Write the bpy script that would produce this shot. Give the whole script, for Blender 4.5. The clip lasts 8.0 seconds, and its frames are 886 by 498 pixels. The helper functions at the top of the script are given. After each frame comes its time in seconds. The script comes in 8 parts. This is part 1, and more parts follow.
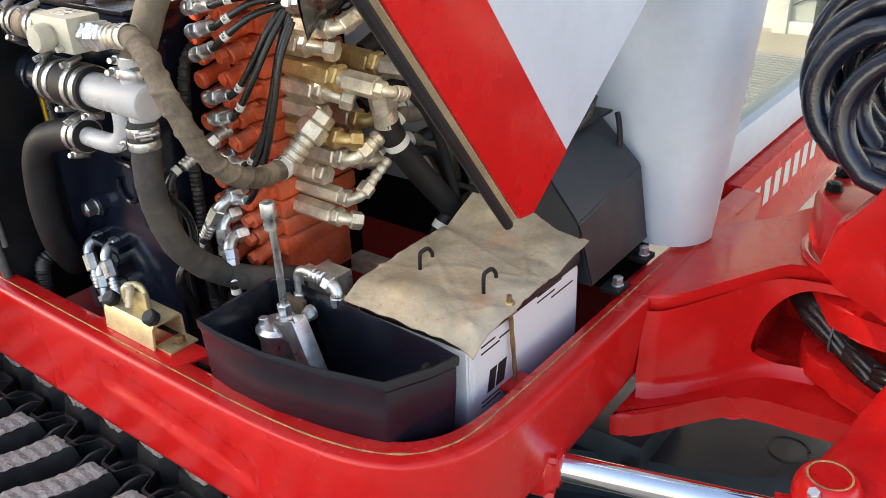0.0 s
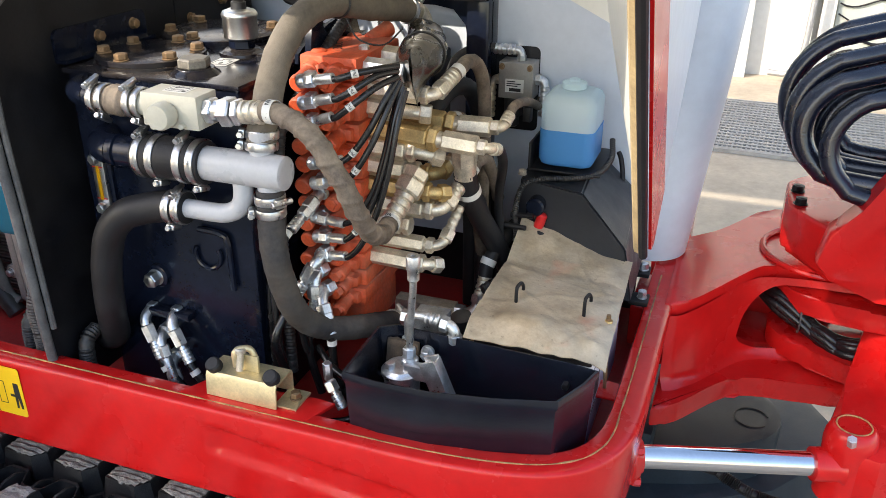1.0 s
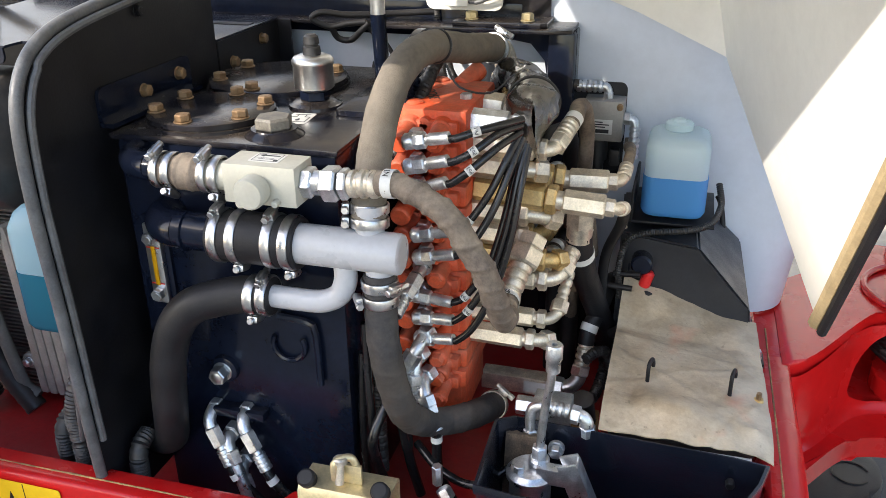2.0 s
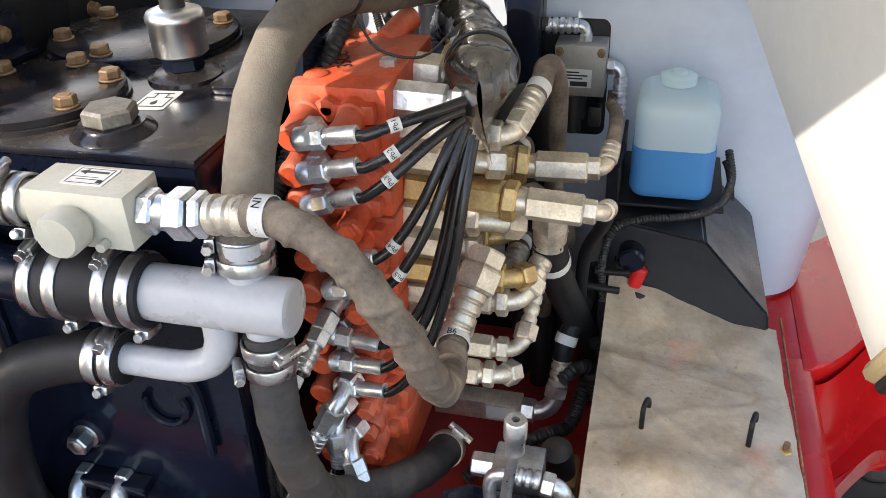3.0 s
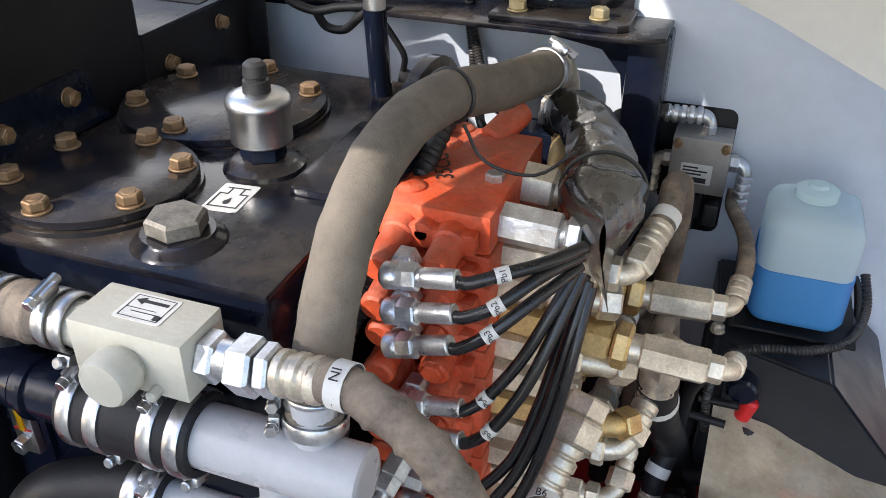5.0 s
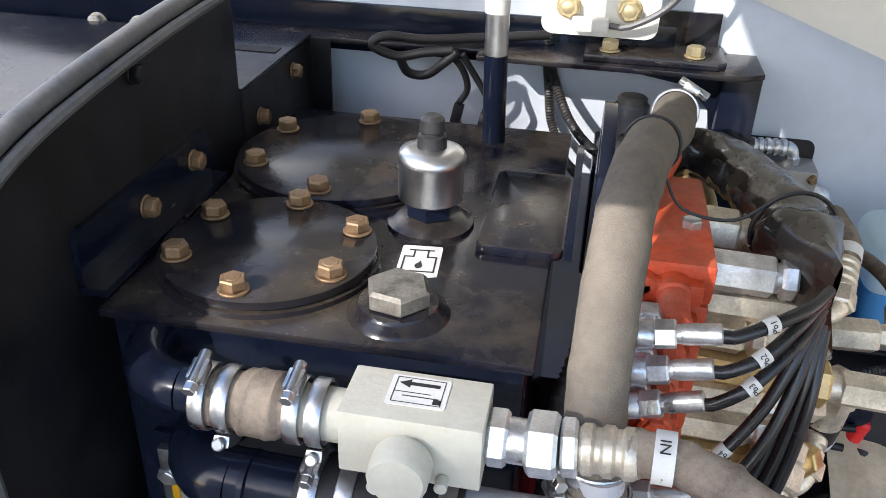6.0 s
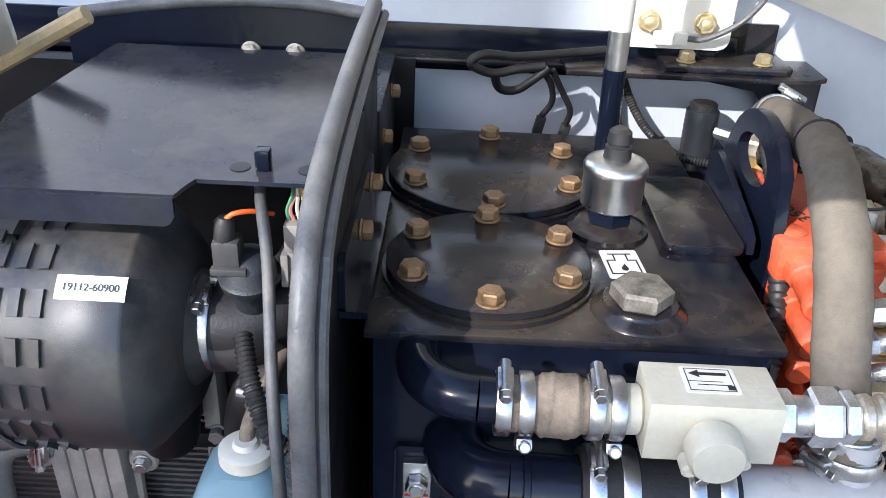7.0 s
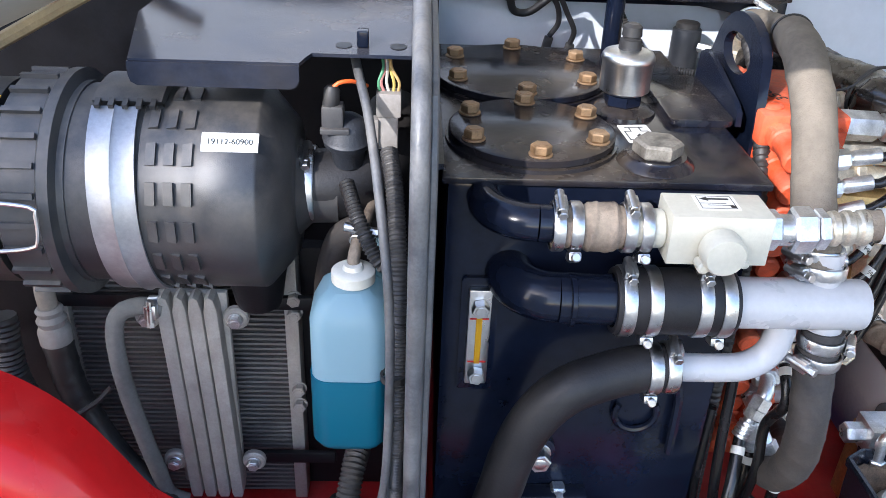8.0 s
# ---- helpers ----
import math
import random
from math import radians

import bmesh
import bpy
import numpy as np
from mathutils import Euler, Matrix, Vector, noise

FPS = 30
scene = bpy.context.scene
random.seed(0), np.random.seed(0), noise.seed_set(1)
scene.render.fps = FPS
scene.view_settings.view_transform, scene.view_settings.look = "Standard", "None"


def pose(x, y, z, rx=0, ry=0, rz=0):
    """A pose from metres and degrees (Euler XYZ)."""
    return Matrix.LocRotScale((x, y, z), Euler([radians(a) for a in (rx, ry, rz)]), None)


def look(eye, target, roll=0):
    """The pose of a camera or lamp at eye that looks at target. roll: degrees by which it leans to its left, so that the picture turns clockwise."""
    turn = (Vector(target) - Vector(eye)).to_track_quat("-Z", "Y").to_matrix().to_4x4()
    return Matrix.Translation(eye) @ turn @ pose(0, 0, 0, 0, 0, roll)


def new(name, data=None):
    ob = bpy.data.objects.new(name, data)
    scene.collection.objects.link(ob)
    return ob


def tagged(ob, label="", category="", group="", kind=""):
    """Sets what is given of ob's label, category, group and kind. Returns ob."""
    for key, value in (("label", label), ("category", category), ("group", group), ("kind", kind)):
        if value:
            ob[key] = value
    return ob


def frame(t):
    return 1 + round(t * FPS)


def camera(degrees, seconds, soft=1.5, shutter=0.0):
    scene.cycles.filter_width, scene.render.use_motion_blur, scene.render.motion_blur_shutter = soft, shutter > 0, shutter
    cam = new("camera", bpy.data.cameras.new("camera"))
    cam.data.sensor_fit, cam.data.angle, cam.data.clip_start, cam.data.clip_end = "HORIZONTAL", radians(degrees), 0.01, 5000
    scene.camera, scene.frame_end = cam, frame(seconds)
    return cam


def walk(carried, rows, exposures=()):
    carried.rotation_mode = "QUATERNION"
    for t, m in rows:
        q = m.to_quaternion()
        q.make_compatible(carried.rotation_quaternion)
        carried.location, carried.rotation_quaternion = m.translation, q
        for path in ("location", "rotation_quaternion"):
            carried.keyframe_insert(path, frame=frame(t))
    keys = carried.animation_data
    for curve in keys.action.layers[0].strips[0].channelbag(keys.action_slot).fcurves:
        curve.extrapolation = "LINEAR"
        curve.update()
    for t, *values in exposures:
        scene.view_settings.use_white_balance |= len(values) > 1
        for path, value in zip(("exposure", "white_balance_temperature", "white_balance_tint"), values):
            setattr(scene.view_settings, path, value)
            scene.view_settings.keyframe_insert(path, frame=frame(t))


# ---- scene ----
cam = camera(55.1, 8.0, soft=0.6)
PATH = [
    (0, (0.151, -0.061, 1.481), (-0.968, 1.328, 0.575), -2.5),
    (0.5, (-0.048, -0.221, 1.526), (-0.921, 1.351, 0.65), 0.2),
    (1, (-0.221, -0.396, 1.57), (-0.838, 1.3, 0.707), 0.2),
    (1.5, (-0.368, -0.384, 1.574), (-0.913, 1.351, 0.741), -0.0),
    (1.7, (-0.428, -0.349, 1.574), (-0.96, 1.39, 0.741), -0.2),
    (2.8, (-0.553, -0.044, 1.558), (-1.001, 1.65, 0.596), -2.0),
    (3, (-0.522, 0.031, 1.55), (-0.968, 1.683, 0.516), -2.1),
    (3.5, (-0.461, 0.17, 1.519), (-0.998, 1.691, 0.336), 1.4),
    (4, (-0.471, 0.185, 1.549), (-1.067, 1.693, 0.378), 0.8),
    (4.5, (-0.52, 0.183, 1.583), (-1.141, 1.739, 0.491), 0.1),
    (4.7, (-0.546, 0.18, 1.59), (-1.165, 1.752, 0.52), 0.1),
    (5.8, (-0.787, 0.111, 1.601), (-1.116, 1.823, 0.62), 2.4),
    (6, (-0.845, 0.13, 1.598), (-1.148, 1.847, 0.618), 1.8),
    (6.5, (-0.974, 0.145, 1.607), (-1.194, 1.88, 0.637), 1.8),
    (7, (-1.101, 0.069, 1.607), (-1.112, 1.83, 0.657), 2.6),
    (7.5, (-1.182, -0.055, 1.596), (-1.133, 1.704, 0.646), 2.7),
    (8, (-1.186, -0.115, 1.588), (-1.102, 1.62, 0.597), 2.6),
]
LIGHT = [(0, 1.94, 7500, 11), (1, 1.86, 7050, 11), (1.5, 1.82, 6800, 11), (3, 1.85, 6750, 13), (4, 1.95, 6750, 14), (4.5, 1.71, 6550, 13), (6, 1.79, 6250, 13), (7, 1.87, 6050, 13), (8, 2.1, 5950, 14)]
walk(cam, [(t, look(eye, target, roll)) for t, eye, target, roll in PATH], LIGHT)

# ---- world, sun, exposure ----
SUN_TO = Vector((-0.77, -1.0, 0.72)).normalized()
world = bpy.data.worlds.new("sky")
scene.world = world
world.use_nodes = True
wn, wl = world.node_tree.nodes, world.node_tree.links
sky = wn.new("ShaderNodeTexSky")
sky.sky_type, sky.sun_disc = "NISHITA", False
sky.sun_elevation = math.asin(SUN_TO.z)
sky.sun_rotation = math.atan2(SUN_TO.x, SUN_TO.y)
wl.new(sky.outputs[0], wn["Background"].inputs[0])
wn["Background"].inputs[1].default_value = 0.15
sun = new("sun", bpy.data.lights.new("sun", "SUN"))
sun.data.energy, sun.data.angle, sun.data.color = 1.85, radians(0.5), (1.0, 0.955, 0.88)
sun.matrix_world = look(SUN_TO * 30, (0, 0, 0))
scene.view_settings.exposure = 1.4

# ---- materials ----
def mat(name, base, rough=0.5, metal=0.0, var=0.18, scale=25.0, bump=0.08, fine=350.0, dust=None, dust_amount=0.35,
        dust_scale=9.0, coat=0.0, wrap=None, spec=0.5):
    """A painted, metal or rubber surface: two scales of variation, fine relief, and dust that lies mostly on upward faces."""
    m = bpy.data.materials.new(name)
    m.use_nodes = True
    n, l = m.node_tree.nodes, m.node_tree.links
    b = n["Principled BSDF"]
    geo = n.new("ShaderNodeNewGeometry")
    big = n.new("ShaderNodeTexNoise")
    big.inputs["Scale"].default_value, big.inputs["Detail"].default_value = scale, 6
    l.new(geo.outputs["Position"], big.inputs["Vector"])
    ramp = n.new("ShaderNodeValToRGB")
    ramp.color_ramp.elements[0].position, ramp.color_ramp.elements[1].position = 0.3, 0.72
    ramp.color_ramp.elements[0].color = (*[c * (1 - var) for c in base], 1)
    ramp.color_ramp.elements[1].color = (*[min(1, c * (1 + var)) for c in base], 1)
    l.new(big.outputs["Fac"], ramp.inputs[0])
    colour = ramp.outputs[0]
    mid = n.new("ShaderNodeTexNoise")
    mid.inputs["Scale"].default_value, mid.inputs["Detail"].default_value, mid.inputs["Roughness"].default_value = scale * 7, 5, 0.7
    l.new(geo.outputs["Position"], mid.inputs["Vector"])
    grain = n.new("ShaderNodeMapRange")
    grain.inputs[1].default_value, grain.inputs[2].default_value = 0.3, 0.7
    grain.inputs[3].default_value, grain.inputs[4].default_value = 1 - 0.7 * var, 1 + 0.7 * var
    l.new(mid.outputs["Fac"], grain.inputs[0])
    mul = n.new("ShaderNodeVectorMath")
    mul.operation = "SCALE"
    l.new(colour, mul.inputs[0])
    l.new(grain.outputs[0], mul.inputs["Scale"])
    colour = mul.outputs[0]
    small = n.new("ShaderNodeTexNoise")
    small.inputs["Scale"].default_value, small.inputs["Detail"].default_value = fine, 3
    l.new(geo.outputs["Position"], small.inputs["Vector"])
    rr = n.new("ShaderNodeMapRange")
    rr.inputs[1].default_value, rr.inputs[2].default_value = 0.3, 0.7
    rr.inputs[3].default_value, rr.inputs[4].default_value = max(0.02, rough * 0.8), min(1, rough * 1.25)
    l.new(big.outputs["Fac"], rr.inputs[0])
    rough_out = rr.outputs[0]
    if dust:
        patch = n.new("ShaderNodeTexNoise")
        patch.inputs["Scale"].default_value, patch.inputs["Detail"].default_value = dust_scale, 8
        patch.inputs["Roughness"].default_value = 0.65
        l.new(geo.outputs["Position"], patch.inputs["Vector"])
        up = n.new("ShaderNodeSeparateXYZ")
        l.new(geo.outputs["Normal"], up.inputs[0])
        lie = n.new("ShaderNodeMapRange")
        lie.inputs[1].default_value, lie.inputs[2].default_value = -0.2, 1.0
        lie.inputs[3].default_value, lie.inputs[4].default_value = 0.25, 1.0
        l.new(up.outputs[2], lie.inputs[0])
        pr = n.new("ShaderNodeMapRange")
        pr.inputs[1].default_value, pr.inputs[2].default_value = 0.38, 0.72
        pr.inputs[3].default_value, pr.inputs[4].default_value = 0.0, dust_amount
        l.new(patch.outputs["Fac"], pr.inputs[0])
        speck = n.new("ShaderNodeMath")
        speck.operation = "MULTIPLY"
        l.new(pr.outputs[0], speck.inputs[0])
        l.new(lie.outputs[0], speck.inputs[1])
        mix = n.new("ShaderNodeMixRGB")
        mix.inputs[2].default_value = (*dust, 1)
        l.new(speck.outputs[0], mix.inputs[0])
        l.new(colour, mix.inputs[1])
        colour = mix.outputs[0]
        ra = n.new("ShaderNodeMath")
        ra.operation, ra.use_clamp = "MULTIPLY_ADD", True
        ra.inputs[1].default_value = 0.6
        l.new(speck.outputs[0], ra.inputs[0])
        l.new(rough_out, ra.inputs[2])
        rough_out = ra.outputs[0]
    l.new(colour, b.inputs["Base Color"])
    l.new(rough_out, b.inputs["Roughness"])
    b.inputs["Metallic"].default_value = metal
    b.inputs["Coat Weight"].default_value = coat
    b.inputs["Coat Roughness"].default_value = 0.08
    b.inputs["Specular IOR Level"].default_value = spec
    if bump:
        bp = n.new("ShaderNodeBump")
        bp.inputs["Strength"].default_value, bp.inputs["Distance"].default_value = bump, 0.002
        l.new(small.outputs["Fac"], bp.inputs["Height"])
        l.new(bp.outputs[0], b.inputs["Normal"])
        if coat:
            l.new(bp.outputs[0], b.inputs["Coat Normal"])
    return m


DUST = (0.36, 0.30, 0.23)
RED = mat("red_paint", (0.57, 0.010, 0.010), 0.25, var=0.10, scale=6, bump=0.03, fine=90, coat=0.25, dust=(0.5, 0.22, 0.17), dust_amount=0.04, dust_scale=24, spec=0.28)
RED_MATT = mat("red_floor_paint", (0.42, 0.010, 0.012), 0.35, var=0.2, scale=14, dust=DUST, dust_amount=0.18)
BLACK = mat("black_paint", (0.005, 0.008, 0.018), 0.17, var=0.3, scale=12, bump=0.09, fine=90, dust=DUST, dust_amount=0.03, coat=0.08, spec=0.24)
BLACK_TOP = mat("black_paint_dusty", (0.006, 0.007, 0.013), 0.17, var=0.4, scale=16, bump=0.1, fine=140, dust=(0.24, 0.18, 0.11), dust_amount=0.26, dust_scale=13, spec=0.4)
SHIELD = mat("dark_sheet_steel", (0.012, 0.016, 0.028), 0.13, var=0.3, scale=10, bump=0.03, fine=120, dust=(0.34, 0.28, 0.20), dust_amount=0.22, dust_scale=8, spec=0.22)
HOUSING = mat("grey_black_moulding", (0.030, 0.031, 0.034), 0.34, var=0.2, bump=0.12, fine=1400, dust=DUST, dust_amount=0.32, dust_scale=20)
BLACK_MATT = mat("black_matt_steel", (0.008, 0.008, 0.010), 0.42, var=0.3, bump=0.1, dust=DUST, dust_amount=0.06, spec=0.25)
CHARCOAL = mat("charcoal_plastic", (0.013, 0.016, 0.022), 0.42, var=0.2, bump=0.2, fine=700, dust=DUST, dust_amount=0.07, dust_scale=20)
TRAY = mat("black_moulded_plastic", (0.004, 0.006, 0.012), 0.2, var=0.3, scale=18, bump=0.16, fine=420, dust=(0.30, 0.30, 0.32), dust_amount=0.05, dust_scale=160, coat=0.25)
HOSE = mat("dusty_black_hose", (0.034, 0.033, 0.034), 0.68, var=0.3, bump=0.2, fine=600, dust=(0.30, 0.23, 0.16), dust_amount=0.5, dust_scale=11, spec=0.3)
HOSE_GREY = mat("grey_textile_hose", (0.145, 0.124, 0.098), 0.8, var=0.22, scale=18, bump=0.35, fine=700, dust=(0.38, 0.32, 0.25), dust_amount=0.42, dust_scale=14, spec=0.25)
HOSE_BROWN = mat("brown_wrapped_hose", (0.125, 0.096, 0.075), 0.62, var=0.5, scale=34, bump=0.3, fine=500, dust=(0.46, 0.37, 0.27), dust_amount=0.85, dust_scale=24, spec=0.3)
RUBBER = mat("black_rubber", (0.011, 0.011, 0.013), 0.5, var=0.25, bump=0.15, fine=400, dust=DUST, dust_amount=0.08, spec=0.32)
BOOM_HOSE = mat("glossy_boom_hose", (0.006, 0.008, 0.019), 0.26, var=0.25, scale=14, bump=0.2, fine=300, dust=(0.3, 0.28, 0.26), dust_amount=0.04, dust_scale=10, coat=0.3)
PILOT = mat("black_pilot_hose", (0.009, 0.009, 0.010), 0.24, var=0.2, bump=0.10, fine=700, dust=DUST, dust_amount=0.04)
SLEEVE = mat("black_vinyl_sleeve", (0.018, 0.016, 0.014), 0.2, var=0.3, bump=0.35, fine=38, dust=(0.34, 0.28, 0.21), dust_amount=0.35, dust_scale=14, coat=0.5)
ZINC = mat("zinc_plated_steel", (0.66, 0.67, 0.68), 0.30, metal=0.9, var=0.25, scale=70, bump=0.16, fine=260, dust=(0.5, 0.45, 0.36), dust_amount=0.38, dust_scale=30)
ZINC_WARM = mat("dusty_zinc_steel", (0.66, 0.595, 0.485), 0.36, metal=0.72, var=0.3, scale=60, bump=0.14, fine=260, dust=(0.50, 0.40, 0.26), dust_amount=0.5, dust_scale=26)
GOLD = mat("yellow_zinc_steel", (0.58, 0.41, 0.18), 0.40, metal=0.8, var=0.3, scale=50, bump=0.14, dust=(0.50, 0.38, 0.22), dust_amount=0.55, dust_scale=26)
BRASS = mat("gold_passivated_plate", (0.70, 0.58, 0.34), 0.36, metal=0.7, var=0.2, scale=30, bump=0.08, dust=(0.4, 0.34, 0.22), dust_amount=0.3, dust_scale=40)
BOLT = mat("bronze_passivated_bolt", (0.27, 0.165, 0.085), 0.45, metal=0.6, var=0.35, scale=90, bump=0.15, dust=(0.36, 0.27, 0.17), dust_amount=0.5, dust_scale=40)
STEEL = mat("brushed_steel", (0.62, 0.62, 0.61), 0.32, metal=1.0, var=0.12, scale=30, bump=0.08, dust=DUST, dust_amount=0.15)
STRAP = mat("dull_steel_strap", (0.36, 0.36, 0.37), 0.45, metal=0.8, var=0.15, scale=25, bump=0.12, fine=180, dust=DUST, dust_amount=0.12)
CLAMP = mat("bright_clamp_steel", (0.56, 0.56, 0.56), 0.30, metal=1.0, var=0.15, scale=60, bump=0.08, dust=DUST, dust_amount=0.15, dust_scale=40)
CHROME = mat("chromed_rod", (0.72, 0.73, 0.75), 0.07, metal=1.0, var=0.05, bump=0.0)
ALU = mat("cast_aluminium", (0.40, 0.37, 0.33), 0.55, metal=0.4, var=0.15, scale=40, bump=0.2, dust=(0.4, 0.36, 0.3), dust_amount=0.4)
FIN = mat("radiator_fin", (0.16, 0.15, 0.14), 0.6, metal=0.4, var=0.2, bump=0.15, dust=(0.33, 0.29, 0.23), dust_amount=0.5)
WHITE = mat("white_pipe_paint", (0.45, 0.45, 0.46), 0.28, var=0.06, bump=0.12, fine=120, dust=DUST, dust_amount=0.12, dust_scale=24)
CREAM = mat("cream_valve_paint", (0.48, 0.46, 0.38), 0.42, var=0.08, bump=0.2, fine=200, dust=DUST, dust_amount=0.25, dust_scale=30)
ORANGE = mat("orange_casting_paint", (0.62, 0.075, 0.018), 0.48, var=0.28, scale=22, bump=0.6, fine=120, dust=(0.55, 0.33, 0.22), dust_amount=0.55, dust_scale=18)
GREY_WALL = mat("light_grey_paint", (0.58, 0.62, 0.675), 0.36, var=0.06, scale=5, bump=0.05, fine=140, dust=(0.42, 0.40, 0.36), dust_amount=0.14, dust_scale=18)
HOOD_IN = mat("white_cover_paint", (0.74, 0.72, 0.66), 0.42, var=0.05, scale=6, bump=0.05, dust=(0.5, 0.45, 0.36), dust_amount=0.15)
SHEET = mat("tan_vinyl_sheet", (0.39, 0.30, 0.195), 0.36, var=0.22, scale=20, bump=0.35, fine=150, dust=(0.64, 0.56, 0.44), dust_amount=0.45, dust_scale=16)
FOAM = mat("tan_foam_seal", (0.38, 0.28, 0.15), 0.9, var=0.2, bump=0.3)
TRIM = mat("grey_edge_trim", (0.075, 0.077, 0.082), 0.42, var=0.35, scale=40, bump=0.2, dust=(0.36, 0.32, 0.26), dust_amount=0.45, dust_scale=18)
PAPER_W = mat("white_label", (0.66, 0.65, 0.61), 0.5, var=0.08, bump=0.02, dust=DUST, dust_amount=0.2, dust_scale=60)
INK = mat("black_ink", (0.015, 0.015, 0.015), 0.5, var=0.1, bump=0.0)
YELLOW = mat("yellow_label", (0.85, 0.52, 0.015), 0.4, var=0.05, bump=0.02)
RED_INK = mat("red_line", (0.62, 0.02, 0.01), 0.5, var=0.05, bump=0.0)
RED_CAP = mat("red_plastic_boot", (0.65, 0.02, 0.02), 0.4, var=0.1, bump=0.1)
SEALER = mat("yellowed_sealer", (0.38, 0.20, 0.08), 0.7, var=0.6, scale=60, bump=0.3)
PLASTIC_B = mat("black_plastic", (0.016, 0.016, 0.017), 0.45, var=0.2, bump=0.1, dust=DUST, dust_amount=0.2)
CAP_W = mat("ivory_plastic", (0.66, 0.62, 0.52), 0.45, var=0.08, bump=0.05)
TRACK = mat("black_track_rubber", (0.012, 0.012, 0.014), 0.42, var=0.3, bump=0.3, dust=(0.26, 0.22, 0.18), dust_amount=0.18, dust_scale=30)
LUG = mat("worn_rubber_lug", (0.21, 0.195, 0.18), 0.85, var=0.45, scale=90, bump=1.0, fine=200, dust=(0.42, 0.37, 0.32), dust_amount=0.6, dust_scale=50)
SLATE = mat("slate_blue_paint", (0.014, 0.023, 0.033), 0.4, var=0.2, bump=0.15, dust=(0.3, 0.3, 0.3), dust_amount=0.06, spec=0.25)
CONCRETE = mat("sunlit_concrete", (0.42, 0.34, 0.25), 0.9, var=0.2, scale=3, bump=0.5, fine=60, dust=(0.50, 0.42, 0.32), dust_amount=0.5, dust_scale=2.5)
PLASTER = mat("white_frame_paint", (0.60, 0.59, 0.56), 0.5, var=0.05, bump=0.05)
GALV = mat("galvanised_grating", (0.36, 0.36, 0.36), 0.5, metal=0.6, var=0.15, bump=0.1, dust=DUST, dust_amount=0.4)


def glassy(name, base, see, rough=0.25, gloss=0.5):
    """Thin milky plastic or glass: part of the light goes straight through."""
    m = bpy.data.materials.new(name)
    m.use_nodes = True
    n, l = m.node_tree.nodes, m.node_tree.links
    b = n["Principled BSDF"]
    b.inputs["Base Color"].default_value = (*base, 1)
    b.inputs["Roughness"].default_value = rough
    b.inputs["Specular IOR Level"].default_value = gloss
    tr = n.new("ShaderNodeBsdfTransparent")
    tr.inputs[0].default_value = (*[0.5 + 0.5 * c for c in base], 1)
    lu = n.new("ShaderNodeBsdfTranslucent")
    lu.inputs[0].default_value = (*base, 1)
    m1, m2 = n.new("ShaderNodeMixShader"), n.new("ShaderNodeMixShader")
    m1.inputs[0].default_value, m2.inputs[0].default_value = 0.35, see
    l.new(b.outputs[0], m1.inputs[1]), l.new(lu.outputs[0], m1.inputs[2])
    l.new(m1.outputs[0], m2.inputs[1]), l.new(tr.outputs[0], m2.inputs[2])
    l.new(m2.outputs[0], n["Material Output"].inputs[0])
    return m


MILKY = glassy("milky_plastic", (0.80, 0.92, 0.90), 0.3)
MILKY_TEAL = glassy("milky_teal_plastic", (0.38, 0.57, 0.64), 0.3)
BLUE = glassy("blue_washer_fluid", (0.10, 0.36, 0.74), 0.0)
TEAL = glassy("teal_coolant", (0.006, 0.14, 0.22), 0.0)
GLASS = glassy("cab_glass", (0.55, 0.62, 0.58), 0.82, rough=0.02, gloss=0.8)
FROST = glassy("frosted_door_glass", (0.62, 0.64, 0.58), 0.15, rough=0.4)
AMBER = glassy("amber_oil", (0.80, 0.42, 0.01), 0.1, rough=0.15)

# ---- building helpers ----
WORLD = {}
SITE = [Matrix()]


def site(dx=0.0, dy=0.0, dz=0.0, about=(0, 0, 0), sx=1.0, sy=1.0, sz=1.0):
    """The frame in which the following things are set up: an offset, and proportions about a point."""
    c = Matrix.Translation(about)
    SITE[0] = Matrix.Translation((dx, dy, dz)) @ c @ Matrix.Diagonal((sx, sy, sz, 1)) @ c.inverted()



def thing(name, at, label, category, group="", kind=""):
    ob = new(name)
    ob.empty_display_size = 0.02
    at = SITE[0] @ Vector(at)
    ob.location = at
    WORLD[ob] = Matrix.Translation(at)
    return tagged(ob, label, category, group, kind)


def put(name, bm, material, parent=None, label="", smooth=38):
    """Links a bmesh as one mesh object with its origin in its middle."""
    bmesh.ops.transform(bm, matrix=SITE[0], verts=bm.verts)
    xs = [v.co.copy() for v in bm.verts]
    lo = Vector([min(v[i] for v in xs) for i in range(3)])
    hi = Vector([max(v[i] for v in xs) for i in range(3)])
    mid = (lo + hi) / 2
    bmesh.ops.translate(bm, verts=bm.verts, vec=-mid)
    bmesh.ops.recalc_face_normals(bm, faces=bm.faces)
    if smooth:
        a = radians(smooth)
        for f in bm.faces:
            f.smooth = True
        for e in bm.edges:
            if len(e.link_faces) == 2 and e.calc_face_angle(0) > a:
                e.smooth = False
    me = bpy.data.meshes.new(name)
    bm.to_mesh(me)
    bm.free()
    me.materials.append(material)
    ob = new(name, me)
    ob.matrix_basis = Matrix.Translation(mid)
    WORLD[ob] = Matrix.Translation(mid)
    if parent is not None:
        ob.parent = parent
        ob.matrix_parent_inverse = WORLD[parent].inverted()
    if label:
        ob["label"] = label
    return ob


def part(name, bm, material, parent, label="", smooth=38):
    return put(name, bm, material, parent, label, smooth)


